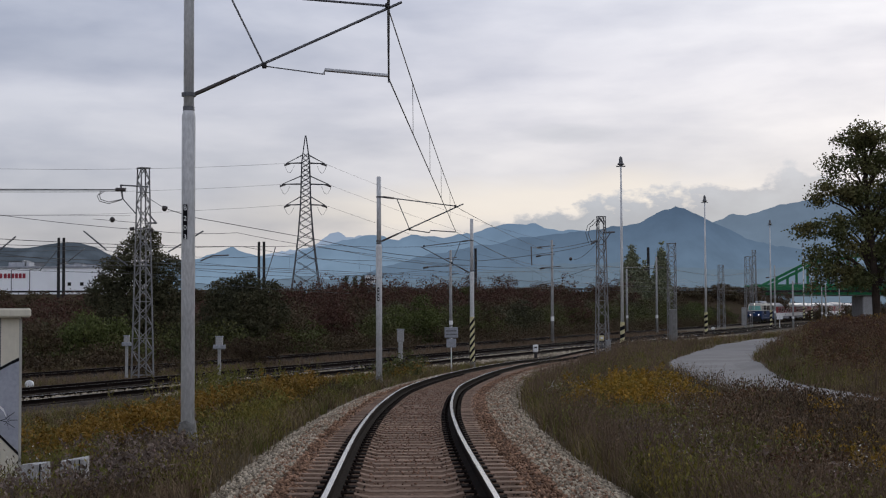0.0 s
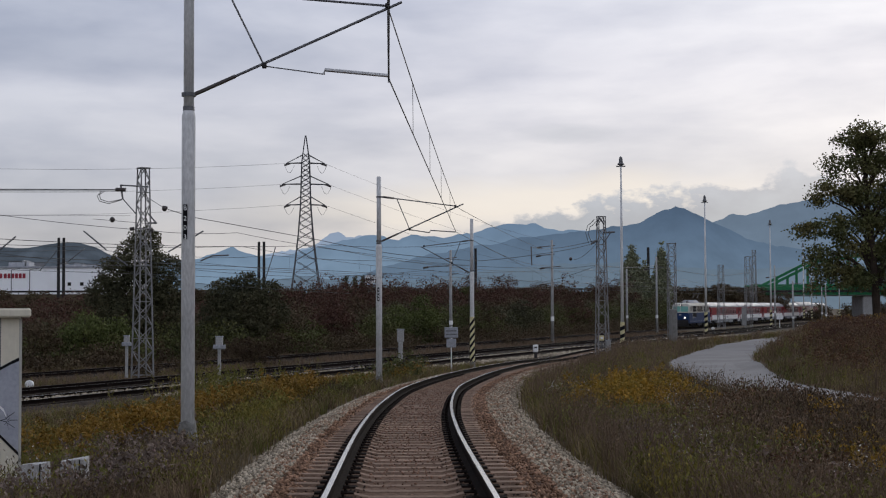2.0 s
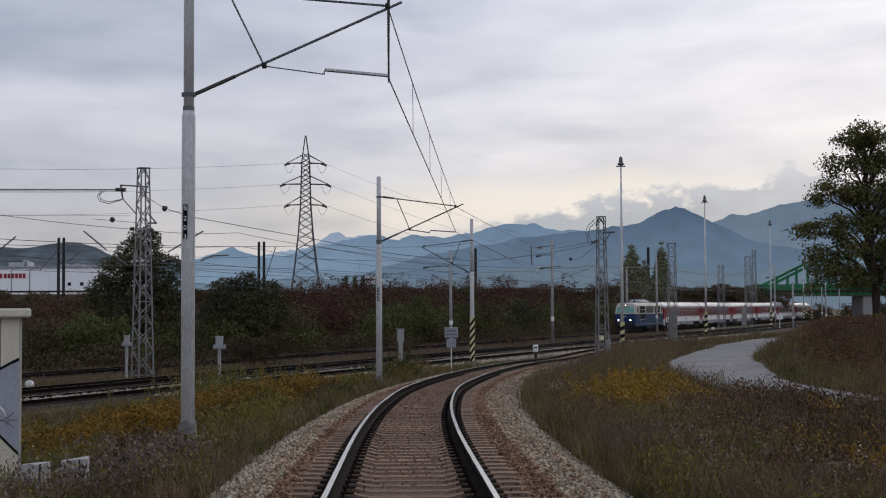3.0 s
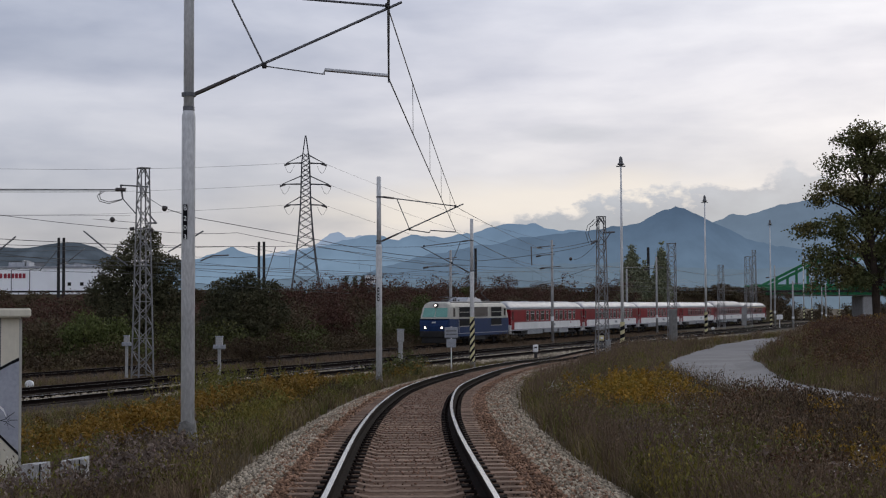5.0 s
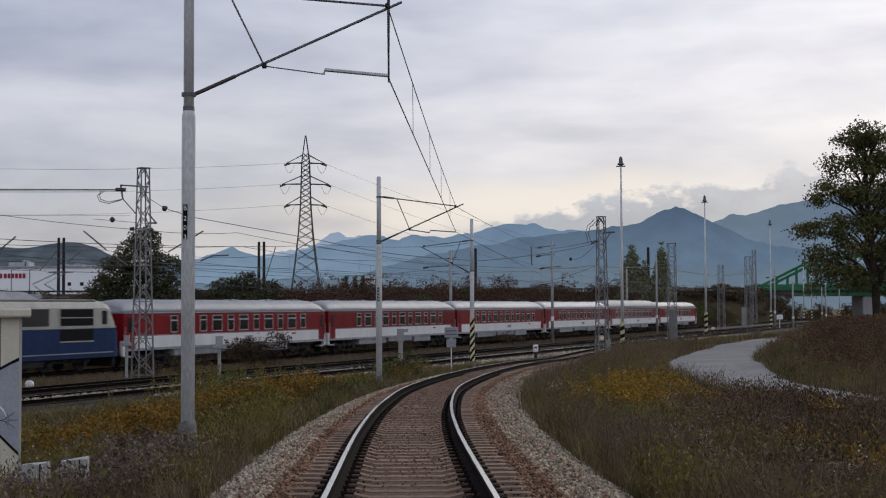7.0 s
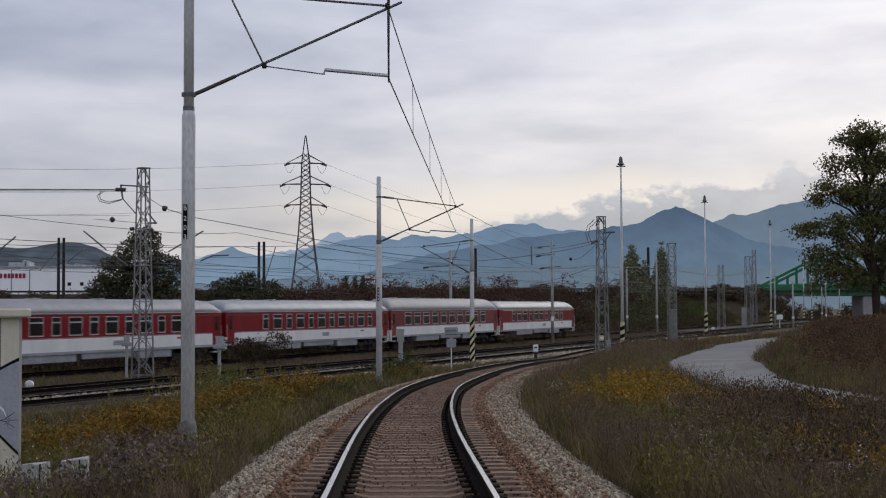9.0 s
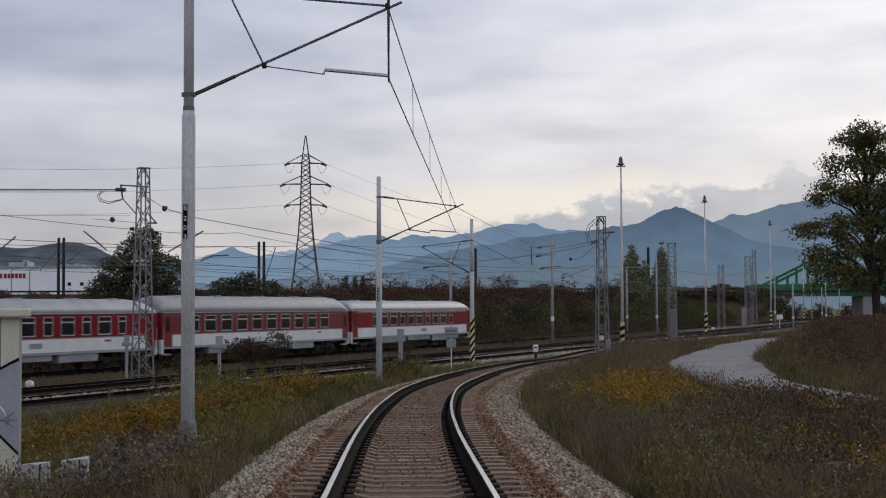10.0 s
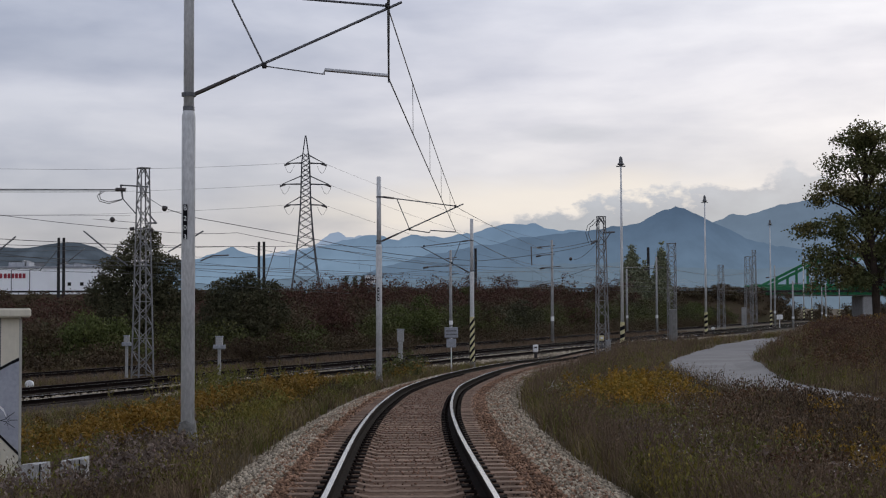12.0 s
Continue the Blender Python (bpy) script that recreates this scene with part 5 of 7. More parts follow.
M_NEAR = haze_glow("foothills in painted grey blue haze", (0.155, 0.21, 0.27), (0.11, 0.158, 0.215), 0, 120, 0.008, 0.10)
M_HILL = haze_glow("dark wooded hill in painted haze", (0.085, 0.105, 0.135), (0.04, 0.052, 0.07), 10, 90, 0.05, 0.35)
ridge("far_mountains", crest(4600, [(-200, 150), (-120, 190), (-92, 212), (-75, 225), (-58, 262), (-44, 322), (-36, 305), (-20, 290), (0, 295), (60, 320), (110, 300), (200, 330)]), 4600, 15, M_FAR, "pale distant mountain range in painted haze", 1.2, 4.0)
ridge("mountains", crest(4200, [(-220, 180), (-120, 200), (-98, 205), (-90, 240), (-83, 272), (-77, 248), (-70, 222), (-60, 236), (-48, 262), (-40, 292), (-31, 315), (-23, 305), (-18, 290), (-9, 308), (0, 300), (10, 325), (17, 338), (25, 354), (31, 342), (36, 352), (46, 330), (58, 320), (110, 300), (230, 300)]), 4200, 10, M_MID, "mountain range in pale blue painted haze", 1.5, 1.0)
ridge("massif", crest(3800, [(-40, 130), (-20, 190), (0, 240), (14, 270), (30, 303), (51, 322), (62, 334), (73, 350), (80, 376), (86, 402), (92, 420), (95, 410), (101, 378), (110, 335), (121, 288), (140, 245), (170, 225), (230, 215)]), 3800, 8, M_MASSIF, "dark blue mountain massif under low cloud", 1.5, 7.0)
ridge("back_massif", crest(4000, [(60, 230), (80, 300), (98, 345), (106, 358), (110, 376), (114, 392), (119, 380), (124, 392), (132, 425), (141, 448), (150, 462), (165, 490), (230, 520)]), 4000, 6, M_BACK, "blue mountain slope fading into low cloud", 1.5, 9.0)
ridge("foothills", crest(2600, [(-220, 120), (-110, 125), (-90, 120), (-60, 140), (-30, 150), (-5, 130), (20, 170), (45, 190), (70, 205), (95, 180), (120, 160), (150, 190), (230, 200)]), 2600, 5, M_NEAR, "low foothills in painted haze", 2.0, 2.0)
ridge("wooded_hill", crest(1300, [(-240, 240), (-175, 268), (-160, 272), (-150, 290), (-142, 290), (-136, 270), (-129, 236), (-122, 180), (-110, 90), (-90, 40)]), 1300, 2.2, M_HILL, "dark wooded hill in painted haze with a few pale houses", 2.5, 3.0)
for i in range(16):
    b = random.uniform(-172, -128)
    q = (1240 * math.tan(radians(b / 10)), 1240, 30 + random.uniform(0, 13))
    h = tagged(new("house"), "tiny pale house on a distant wooded hill", "house", "distant houses")
    h.matrix_basis = pose(*q, 0, 0, random.uniform(0, 90))
    part("wall", Mesh().box(-4, 4, -3, 3, -8, 4), M_WHITE, h)
    part("roof", Mesh().loft([[(-4.4, -3.4, 4), (4.4, -3.4, 4), (4.4, 3.4, 4), (-4.4, 3.4, 4)], [(-4.4, -0.1, 6.5), (4.4, -0.1, 6.5), (4.4, 0.1, 6.5), (-4.4, 0.1, 6.5)]], caps=True), M_STEEL, h)

# road embankment, guard rail and the bridge over the tracks
EM_Y, EM_Z = 330.0, 7.7
emb = Mesh()
xs = axis([(-420, 74, 6)])
emb.loft([[(x, EM_Y - 17 + 2 * noise.noise((x * 0.03, 0, 0)), -1), (x, EM_Y - 4, EM_Z), (x, EM_Y + 6, EM_Z), (x, EM_Y + 24, -1)] for x in xs], closed=False, caps=False)
tagged(part("embankment", emb, M_SOIL), "long road embankment overgrown with dark scrub", "embankment", kind="structure")
gr = tagged(new("guard_rail"), "dark steel guard rail along the embankment road", "guard rail")
part("beam", Mesh().box(-420, 74, EM_Y - 3.4, EM_Y - 3.25, EM_Z + 0.45, EM_Z + 0.85), M_DARK, gr)
for i in range(100):
    part("rail_post", Mesh().box(-420 + i * 4.98 - 0.08, -420 + i * 4.98 + 0.08, EM_Y - 3.25, EM_Y - 3.1, EM_Z, EM_Z + 0.8), M_DARK, gr)

bridge = thing("road_bridge", Matrix.Translation((72, EM_Y, 0)), "green steel arch road bridge over the railway", "bridge")
part("deck", Mesh().box(-2, 92, -5, 5, EM_Z - 1.1, EM_Z - 0.1, 0.1), M_CONC, bridge, "concrete deck")
for yy in (-5.2, 5.2):
    part("girder", Mesh().box(-2, 92, yy - 0.3, yy + 0.3, EM_Z - 0.9, EM_Z + 1.5, 0.05), M_GREEN, bridge)
    chord = ((0.0, 0.4), (12.4, 6.6), (22.0, 8.0), (40.0, 9.0), (58.0, 8.0), (67.6, 6.6), (80.0, 0.4))
    rise = lambda x: float(np.interp(x, [q[0] for q in chord], [q[1] for q in chord]))
    for (xa, za), (xb, zb) in zip(chord[:-1], chord[1:]):
        part("top_chord", Mesh().tube([(xa, yy, EM_Z + za), (xb, yy, EM_Z + zb)], 0.42, 4), M_GREEN, bridge, "green steel chord")
    for i in range(16):
        x = 5.6 + i * 4.6
        part("hanger", Mesh().box(x - 0.26, x + 0.26, yy - 0.2, yy + 0.2, EM_Z + 1, EM_Z + rise(x)), M_GREEN, bridge)
    part("parapet", Mesh().box(-30, 120, yy - 0.1 + (0.6 if yy > 0 else -0.6), yy + 0.1 + (0.6 if yy > 0 else -0.6), EM_Z - 0.3, EM_Z + 0.2), M_DARK, bridge)
for x in (12.4, 22.0, 31.0, 40.0, 49.0, 58.0, 67.6):
    z = EM_Z + float(np.interp(x, [12.4, 22.0, 40.0, 58.0, 67.6], [6.6, 8.0, 9.0, 8.0, 6.6]))
    part("cross_beam", Mesh().box(x - 0.25, x + 0.25, -5.2, 5.2, z - 0.3, z + 0.3), M_GREEN, bridge)
for x in (0.5, 24, 66, 88):
    part("pier", Mesh().box(x - 1.3, x + 1.3, -4.5, 4.5, -1.5, EM_Z - 1.1, 0.2), M_CONC, bridge, "concrete pier")
fac = thing("factory", Matrix.Translation((0, 420, 0)), "long white factory hall with red lettering bars and roof plant", "factory")
fl, fr_, ft = -183.58, -98.40, 16.99
part("hall", Mesh().box(fl, fr_, 0, 60, -2, ft, 0.2), M_FACTORY, fac, "white clad hall")
part("parapet", Mesh().box(fl - 0.2, fr_ + 0.2, -0.25, 0.3, ft - 0.35, ft + 0.25, 0.05), M_SKIRT, fac)
for x0, x1, h in ((5, 9, 5.5), (9, 9.8, 7.5), (10.3, 11, 6.5), (20, 24, 3), (24.5, 27, 4.5), (28, 33, 3.4), (34, 39, 4.6), (40, 44, 2.2), (-6, -2, 2.4), (-30, -24, 3)):
    part("roof_unit", Mesh().box(fl + 50 + x0, fl + 50 + x1, 6, 12, ft, ft + h * 0.3, 0.1), M_SKIRT, fac, "grey roof plant")
for x in (-108.94, -105.31):
    part("window", Mesh().box(x - 0.5, x + 0.5, -0.08, 0.05, 11.54, 12.53), M_GLASS, fac)
for i in range(7):
    x = -129.39 + i * 1.09 + (0.25 if i > 0 else 0)
    part("letter_bar", Mesh().box(x, x + 0.84, -0.1, -0.01, 13.77, 15.17), M_REDSIGN, fac, "red sign block")
for x in (-123.49, -118.24):
    lp = tagged(new("lamp_post"), "thin pale lamp post before the factory", "street lamp", "factory lamp posts")
    lp.matrix_basis = Matrix.Translation((x, 412, 0))
    part("shaft", Mesh().tube([(0, 0, 0), (0, 0, ft - 1)], 0.13, 6), M_STEEL, lp)
    part("arm", Mesh().tube([(0, 0, ft - 1), (2.6, 0, ft - 0.6)], 0.08, 6), M_STEEL, lp)


def dark_pole(x, y, z, h):
    m = thing("wooden_pole", Matrix.Translation((x, y, z)), "thin dark pole on the embankment", "pole", "dark poles on the embankment")
    part("shaft", Mesh().tube([(0, 0, -1), (0, 0, h)], [0.36, 0.3], 8), M_DARK, m)
    return m


for px, top in ((-86.77, 20.46), (-85.62, 20.45), (-41.56, 19.36), (-40.41, 19.36), (46.31, 17.70), (7.35, 17.62)):
    dark_pole(px, 325, EM_Z, top - EM_Z)
for a, b in (((-40.29, 324.84, 10.17), (-37.75, 324.84, 18.20)), ((-85.67, 324.84, 14.20), (-80.85, 324.84, 18.00)), ((-91.01, 324.84, 12.94), (-87.22, 324.84, 17.39))):
    tagged(part("bracket_strut", Mesh().tube([a, b], 0.1, 6), M_STEEL), "dark slanting bracket strut on the overhead line", "strut", "bracket struts")
bd = thing("embankment_sign", Matrix.Translation((-16.24, 322.78, 8.76)), "small white board on the embankment", "sign")
part("board", Mesh().box(-1.2, 1.2, -0.05, 0.05, 1.0, 2.8, 0.05), M_WHITE, bd)
part("post", Mesh().tube([(0, 0.08, -2), (0, 0.08, 2)], 0.1, 6), M_STEEL, bd)
part("bar", Mesh().box(-0.8, 0.8, -0.06, -0.05, 1.6, 2.1), M_STEEL, bd)


def pylon():
    """A lattice power pylon with three pairs of arms."""
    bx, by, _ = (-33.79, 354.17, 0.24)
    m = thing("power_pylon", pose(bx, by, -0.5, 0, 0, 8), "tall grey lattice power pylon with six arms", "pylon")
    H = 47.5
    levels = [(0, 9.4), (9, 7.0), (16, 5.2), (23, 3.6), (30.5, 2.5), (36, 2.2), (41, 1.9), (44, 1.1), (H, 0.15)]
    wid = lambda z: float(np.interp(z, [a for a, _ in levels], [b for _, b in levels]))
    cor = lambda i, z: Vector(((-1, 1, 1, -1)[i] * wid(z) / 2, (-1, -1, 1, 1)[i] * wid(z) / 2, z))
    for i in range(4):
        part("leg", Mesh().tube([cor(i, z) for z, _ in levels], 0.17, 4), M_PYLON, m)
    br = Mesh()
    z = 0.0
    while z < 43:
        dz = max(1.2, wid(z) * 0.55)
        for f in range(4):
            i, j = f, (f + 1) % 4
            br.tube([cor(i, z), cor(j, min(H, z + dz))], 0.085, 4)
            br.tube([cor(j, z), cor(i, min(H, z + dz))], 0.085, 4)
        z += dz
    part("bracing", br, M_PYLON, m)
    for z, reach in ((40.6, 4.7), (35.4, 5.8), (30.3, 4.8)):
        for sx in (-1, 1):
            arm = Mesh()
            tip = Vector((sx * reach, 0, z))
            for q in (0.6, -0.6):
                arm.tube([Vector((sx * wid(z) / 2, q, z + 0.1)), tip], 0.17, 4)
                arm.tube([Vector((sx * wid(z + 2) / 2, q, z + 2.1)), tip], 0.12, 4)
            part("arm", arm, M_PYLON, m)
            part("insulator", Mesh().tube([tip + Vector((sx * -0.9, 0, 0.0)), tip + Vector((sx * 0.5, 0, -0.5))], 0.24, 6), M_PORCELAIN, m)
            part("jumper_loop", Mesh().tube([tip + Vector((sx * (0.5 - 2.4 * k / 8), 0, -0.5 - 1.9 * math.sin(math.pi * k / 8))) for k in range(9)], 0.05, 4), M_PYLON, m)
    return m, [(z, sx * reach) for z, reach in ((40.6, 4.7), (35.4, 5.8), (30.3, 4.8)) for sx in (-1, 1)]


M_PYLON = mat("weathered pylon steel", [(0.055, 0.055, 0.06), (0.09, 0.09, 0.095)], 0.5, 0.7, 0.2, bump=0)
py, arms = pylon()
for (z, r), (ya, yb) in zip(arms, ((289, 310), (289, 330), (330, 345), (323, 370), (357, 400), (357, 420))):
    tip = py.matrix_basis @ Vector((r, 0, z))
    other = Vector((-130, 300, tip.z - 5.0)) if r < 0 else Vector((tip.x + 70, 520, tip.z - 12))
    wire("power_line", [tip, other], 0.03, 1.5, "thin grey high voltage line", 20, group="power lines", material=M_PYLON)


# ---- foliage ----
RNG = np.random.default_rng(7)


def quads_mesh(name, centres, sizes, material, aspect=0.62, upright=0.0):
    """Many small leaf quads, each turned at random; upright: how far they stand on end."""
    n = len(centres)
    u = RNG.normal(size=(n, 3))
    u[:, 2] += upright * np.sign(u[:, 2] + 1e-6) * 2
    u /= np.linalg.norm(u, axis=1)[:, None]
    w = np.cross(u, RNG.normal(size=(n, 3)))
    w /= np.linalg.norm(w, axis=1)[:, None]
    s = np.asarray(sizes)[:, None]
    a, b = u * s, w * s * aspect
    v = np.empty((n, 4, 3))
    v[:, 0], v[:, 1], v[:, 2], v[:, 3] = centres - a, centres + b - a * 0.15, centres + a, centres - b - a * 0.15
    return fast_mesh(name, v.reshape(-1, 3), 4, n, material)


def fast_mesh(name, verts, k, n, material):
    me = bpy.data.meshes.new(name)
    me.vertices.add(len(verts))
    me.vertices.foreach_set("co", np.asarray(verts, dtype=np.float32).ravel())
    me.loops.add(n * k)
    me.loops.foreach_set("vertex_index", np.arange(n * k, dtype=np.int32))
    me.polygons.add(n)
    me.polygons.foreach_set("loop_start", np.arange(0, n * k, k, dtype=np.int32))
    me.update(calc_edges=True)
    me.materials.append(material)
    return me


def lobes_points(lobes, per_m2, clump=0.5):
    """Leaf places on the outer part of ellipsoid lobes (x, y, z, rx, ry, rz), gathered into small clumps."""
    out = []
    for x, y, z, rx, ry, rz in lobes:
        area = 4 * math.pi * ((rx * ry + rx * rz + ry * rz) / 3)
        nc = max(6, int(area * per_m2 / 14))
        d = RNG.normal(size=(nc, 3))
        d /= np.linalg.norm(d, axis=1)[:, None]
        d *= (RNG.uniform(0.35, 1.08, nc) ** 0.6)[:, None]
        c = d * np.array((rx, ry, rz)) + np.array((x, y, z))
        pts = np.repeat(c, 14, axis=0) + RNG.normal(size=(nc * 14, 3)) * clump * np.array((1, 1, 0.6)) * 0.5
        out.append(pts)
    return np.concatenate(out)


def trunk_mesh(base, top, r, limbs):
    m = Mesh()
    b, t = Vector(base), Vector(top)
    pts = [b + Vector((0, 0, -0.4)), b + Vector((0, 0, 0.15)), lerp(b, t, 0.3), lerp(b, t, 0.65), t]
    for p in pts[2:4]:
        p.x += random.uniform(-0.1, 0.1)
    m.tube(pts, [r * 1.5, r * 1.15, r, r * 0.7, r * 0.25], 9)
    for f, end, rr in limbs:
        s = lerp(b, t, f)
        e = Vector(end)
        m.tube([s, lerp(s, e, 0.5) + Vector((0, 0, 0.12 * (e - s).length)), e], [rr, rr * 0.6, rr * 0.2], 6)
    return m


def tree(name, base, top, r, lobes, leaf, per_m2, leaf_size, label, category="tree", group="", clump=0.5):
    m = thing(name, Matrix.Translation(base), label, category, group)
    limbs = [(min(0.92, max(0.25, (q[2] / (top[2] - base[2])) - 0.18)), (q[0] * 0.8, q[1] * 0.8, q[2]), r * 0.42) for q in lobes]
    t = Vector(top) - Vector(base)
    part("trunk", trunk_mesh((0, 0, 0), t, r, limbs), M_BARK, m, "dark bark trunk with limbs", True)
    pts = lobes_points(lobes, per_m2, clump)
    part("crown", quads_mesh("crown", pts, RNG.uniform(0.7, 1.3, len(pts)) * leaf_size, leaf), None, m, "uneven leafy crown")
    return m


def lobes_at(base, s, outline):
    """Lobes from sideways and upward offsets and radii, given in 1/s metres."""
    rnd = random.Random(len(outline))
    if len(outline) > 20:
        outline = outline + [(dx + rnd.uniform(-0.7, 0.7) * r, dz + rnd.uniform(-0.9, 0.6) * r, r * rnd.uniform(0.45, 0.7), 0.8) for dx, dz, r, q in outline] + [(dx * 0.6 + rnd.uniform(-0.4, 0.4) * r, dz - 0.35 * r, r * 0.6, 0.75) for dx, dz, r, q in outline[::2]]
    return [(dx / s, rnd.uniform(-0.25, 0.25) * r / s * 3, dz / s, r / s, r / s * 1.1, r * q / s) for dx, dz, r, q in outline]


oak = (30.69, 102.00, 2.03)
tree("oak_tree", oak, (oak[0] - 0.8, oak[1], oak[2] + 12.3), 0.27, lobes_at(oak, 25, [
    (-25, 338, 34, 0.6), (10, 330, 32, 0.6), (-58, 322, 18, 0.6), (-60, 290, 30, 0.55), (-20, 292, 34, 0.6), (30, 290, 40, 0.7), (-90, 240, 24, 0.6), (-105, 222, 18, 0.6), (-55, 240, 34, 0.55), (-5, 240, 40, 0.6), (45, 235, 42, 0.7),
    (-125, 165, 28, 0.6), (-110, 130, 24, 0.5), (-85, 172, 30, 0.55), (-45, 185, 34, 0.55), (0, 185, 34, 0.55), (50, 180, 42, 0.7), (-50, 135, 30, 0.5), (-5, 135, 30, 0.5), (40, 130, 40, 0.6), (-95, 98, 26, 0.6), (-105, 75, 16, 0.6), (-65, 85, 32, 0.6), (-75, 110, 24, 0.6), (-30, 80, 24, 0.5), (25, 85, 30, 0.5), (60, 80, 34, 0.6), (80, 240, 40, 0.8), (85, 150, 40, 0.8)]),
    M_LEAF_OAK, 46, 0.105, "large oak tree with olive autumn leaves at the field's edge", clump=0.55)
t1 = (-22.45, 106.25, 1.64)
tree("dark_tree", t1, (t1[0], t1[1], t1[2] + 7.3), 0.2, lobes_at(t1, 24, [
    (10, 165, 26, 0.8), (0, 130, 44, 0.8), (-35, 105, 36, 0.8), (40, 110, 38, 0.8), (-55, 65, 36, 0.8), (0, 75, 55, 0.8), (55, 65, 36, 0.9), (-25, 30, 50, 0.7), (35, 25, 50, 0.7)]),
    M_LEAF_DARK, 85, 0.095, "dark rounded tree behind the tracks", group="dark trees", clump=0.4)
t2 = (-16.00, 115.91, 1.21)
tree("dark_tree", t2, (t2[0], t2[1], t2[2] + 4.6), 0.16, lobes_at(t2, 22, [
    (0, 95, 26, 0.7), (-35, 75, 32, 0.8), (35, 78, 30, 0.8), (0, 50, 50, 0.8), (-50, 40, 34, 0.8), (50, 40, 34, 0.8), (0, 20, 60, 0.6)]),
    M_LEAF_DARK, 85, 0.095, "low dark spreading tree behind the tracks", group="dark trees", clump=0.4)
for bx, w, top, lab in ((41.6, 34, 70, "slender green poplar in the distance"), (48.4, 25, 74, "slender green poplar in the distance"), (44.6, 16, 40, "small green poplar in the distance")):
    b = (bx, 318.7, 3.2)
    tree("poplar", b, (b[0], b[1], b[2] + 0.125 * (top + 40)), 0.3, [(random.uniform(-0.4, 0.4), 0, (f * (top + 40)) / 8, w / 8 * (1.05 - f) ** 0.9, w / 8 * (1.05 - f) ** 0.9, 1.9) for f in (0.2, 0.32, 0.45, 0.58, 0.7, 0.82, 0.94)], M_LEAF_HAZE, 40, 0.24, lab, group="poplars", clump=0.7)
for bx in (612, 628, 642):
    b = ((bx - 784) / 8.0, 318.7, 7.0)
    tree("conifer", b, (b[0], b[1], b[2] + 3.6), 0.15, [(0, 0, 0.9 * k, 1.1 - 0.22 * k, 1.1 - 0.22 * k, 0.6) for k in range(1, 5)], M_LEAF_DARK, 14, 0.24, "small dark conifer on the embankment", group="small conifers", clump=0.5)


# single greener bushes that stand out of the thicket
for base, s_, spread, top, leaf, lab in (((-23.90, 96.23, 0.58), 26.5, 44, 74, M_BUSH_GREEN, "round green bush behind the tracks"), ((-22.25, 98.08, 0.76), 26, 34, 56, M_BUSH_GREEN, "round green bush behind the tracks"),
                                   ((-2.26, 145.71, 0.22), 17.5, 40, 88, M_BUSH_GREEN, "tall green bush behind the tracks"), ((-4.70, 141.67, 0.31), 18, 28, 72, M_BUSH_GREEN, "tall green bush behind the tracks"),
                                   ((-13.53, 121.43, 0.45), 21, 40, 66, M_LEAF_BROWN, "brown bush behind the tracks"), ((-9.97, 130.77, 0.44), 19.5, 42, 76, M_LEAF_RED, "reddish autumn bush behind the tracks"),
                                   ((4.95, 167.76, 0.03), 15.2, 36, 72, M_LEAF_BROWN, "brown bush behind the tracks"), ((10.22, 186.13, -0.10), 13.7, 40, 70, M_LEAF_DARK, "dark bush behind the tracks"),
                                   ((18.25, 202.38, -0.01), 12.6, 38, 66, M_LEAF_RED, "reddish autumn bush behind the tracks"), ((47.32, 271.28, 0.56), 9.4, 34, 40, M_BUSH_GREEN, "low green bush behind the tracks"),
                                   ((2.79, 157.41, 0.09), 16.2, 24, 112, M_LEAF_GREEN, "tall slim tree behind the tracks"), ((-25.83, 91.07, 0.51), 28, 46, 60, M_LEAF_BROWN, "brown bush behind the tracks")):
    tree("thicket_bush", base, (base[0], base[1], base[2] + top * 0.75 / s_), 0.07, lobes_at(base, s_, [(0, top * 0.78, spread * 0.5, 0.6), (-spread * 0.45, top * 0.5, spread * 0.55, 0.7), (spread * 0.45, top * 0.52, spread * 0.55, 0.7), (0, top * 0.4, spread * 0.8, 0.6), (-spread * 0.6, top * 0.25, spread * 0.5, 0.6), (spread * 0.6, top * 0.25, spread * 0.5, 0.6)]), leaf, 62, 0.085, lab, "bush", "bushes of the thicket", 0.35)


# the thicket between the tracks and the embankment
def thicket(name, n, zone, h, r, material, per_m2, leaf, label):
    lobes = []
    while len(lobes) < n:
        p, a, hs = zone()
        q = on_main(p, a)
        z = main_z(q.x, q.y) - 0.3
        if q.y > 312 or abs(q.x) > 0.36 * q.y + 3:
            continue
        rr = random.uniform(*r)
        hh = random.uniform(*h) * hs * (0.8 if q.x < -0.12 * q.y else 1.0)
        lobes.append((q.x, q.y, z + hh * 0.5, rr, rr, hh * 0.5))
        lobes.append((q.x + random.uniform(-1, 1) * rr, q.y, z + hh * 0.3, rr, rr, hh * 0.34))
    pts = lobes_points(lobes, per_m2, 0.6)
    return tagged(part(name, quads_mesh(name, pts, RNG.uniform(0.6, 1.3, len(pts)) * leaf, material), None), label, "bushes", kind="stuff")


def zone(p0, p1, a0, a1, grow=0.0):
    return lambda: (lambda p, a: (p, a, 1 + grow * (a - 60) / 100))(random.uniform(p0, p1), a0 + (a1 - a0) * random.random() ** 1.4)


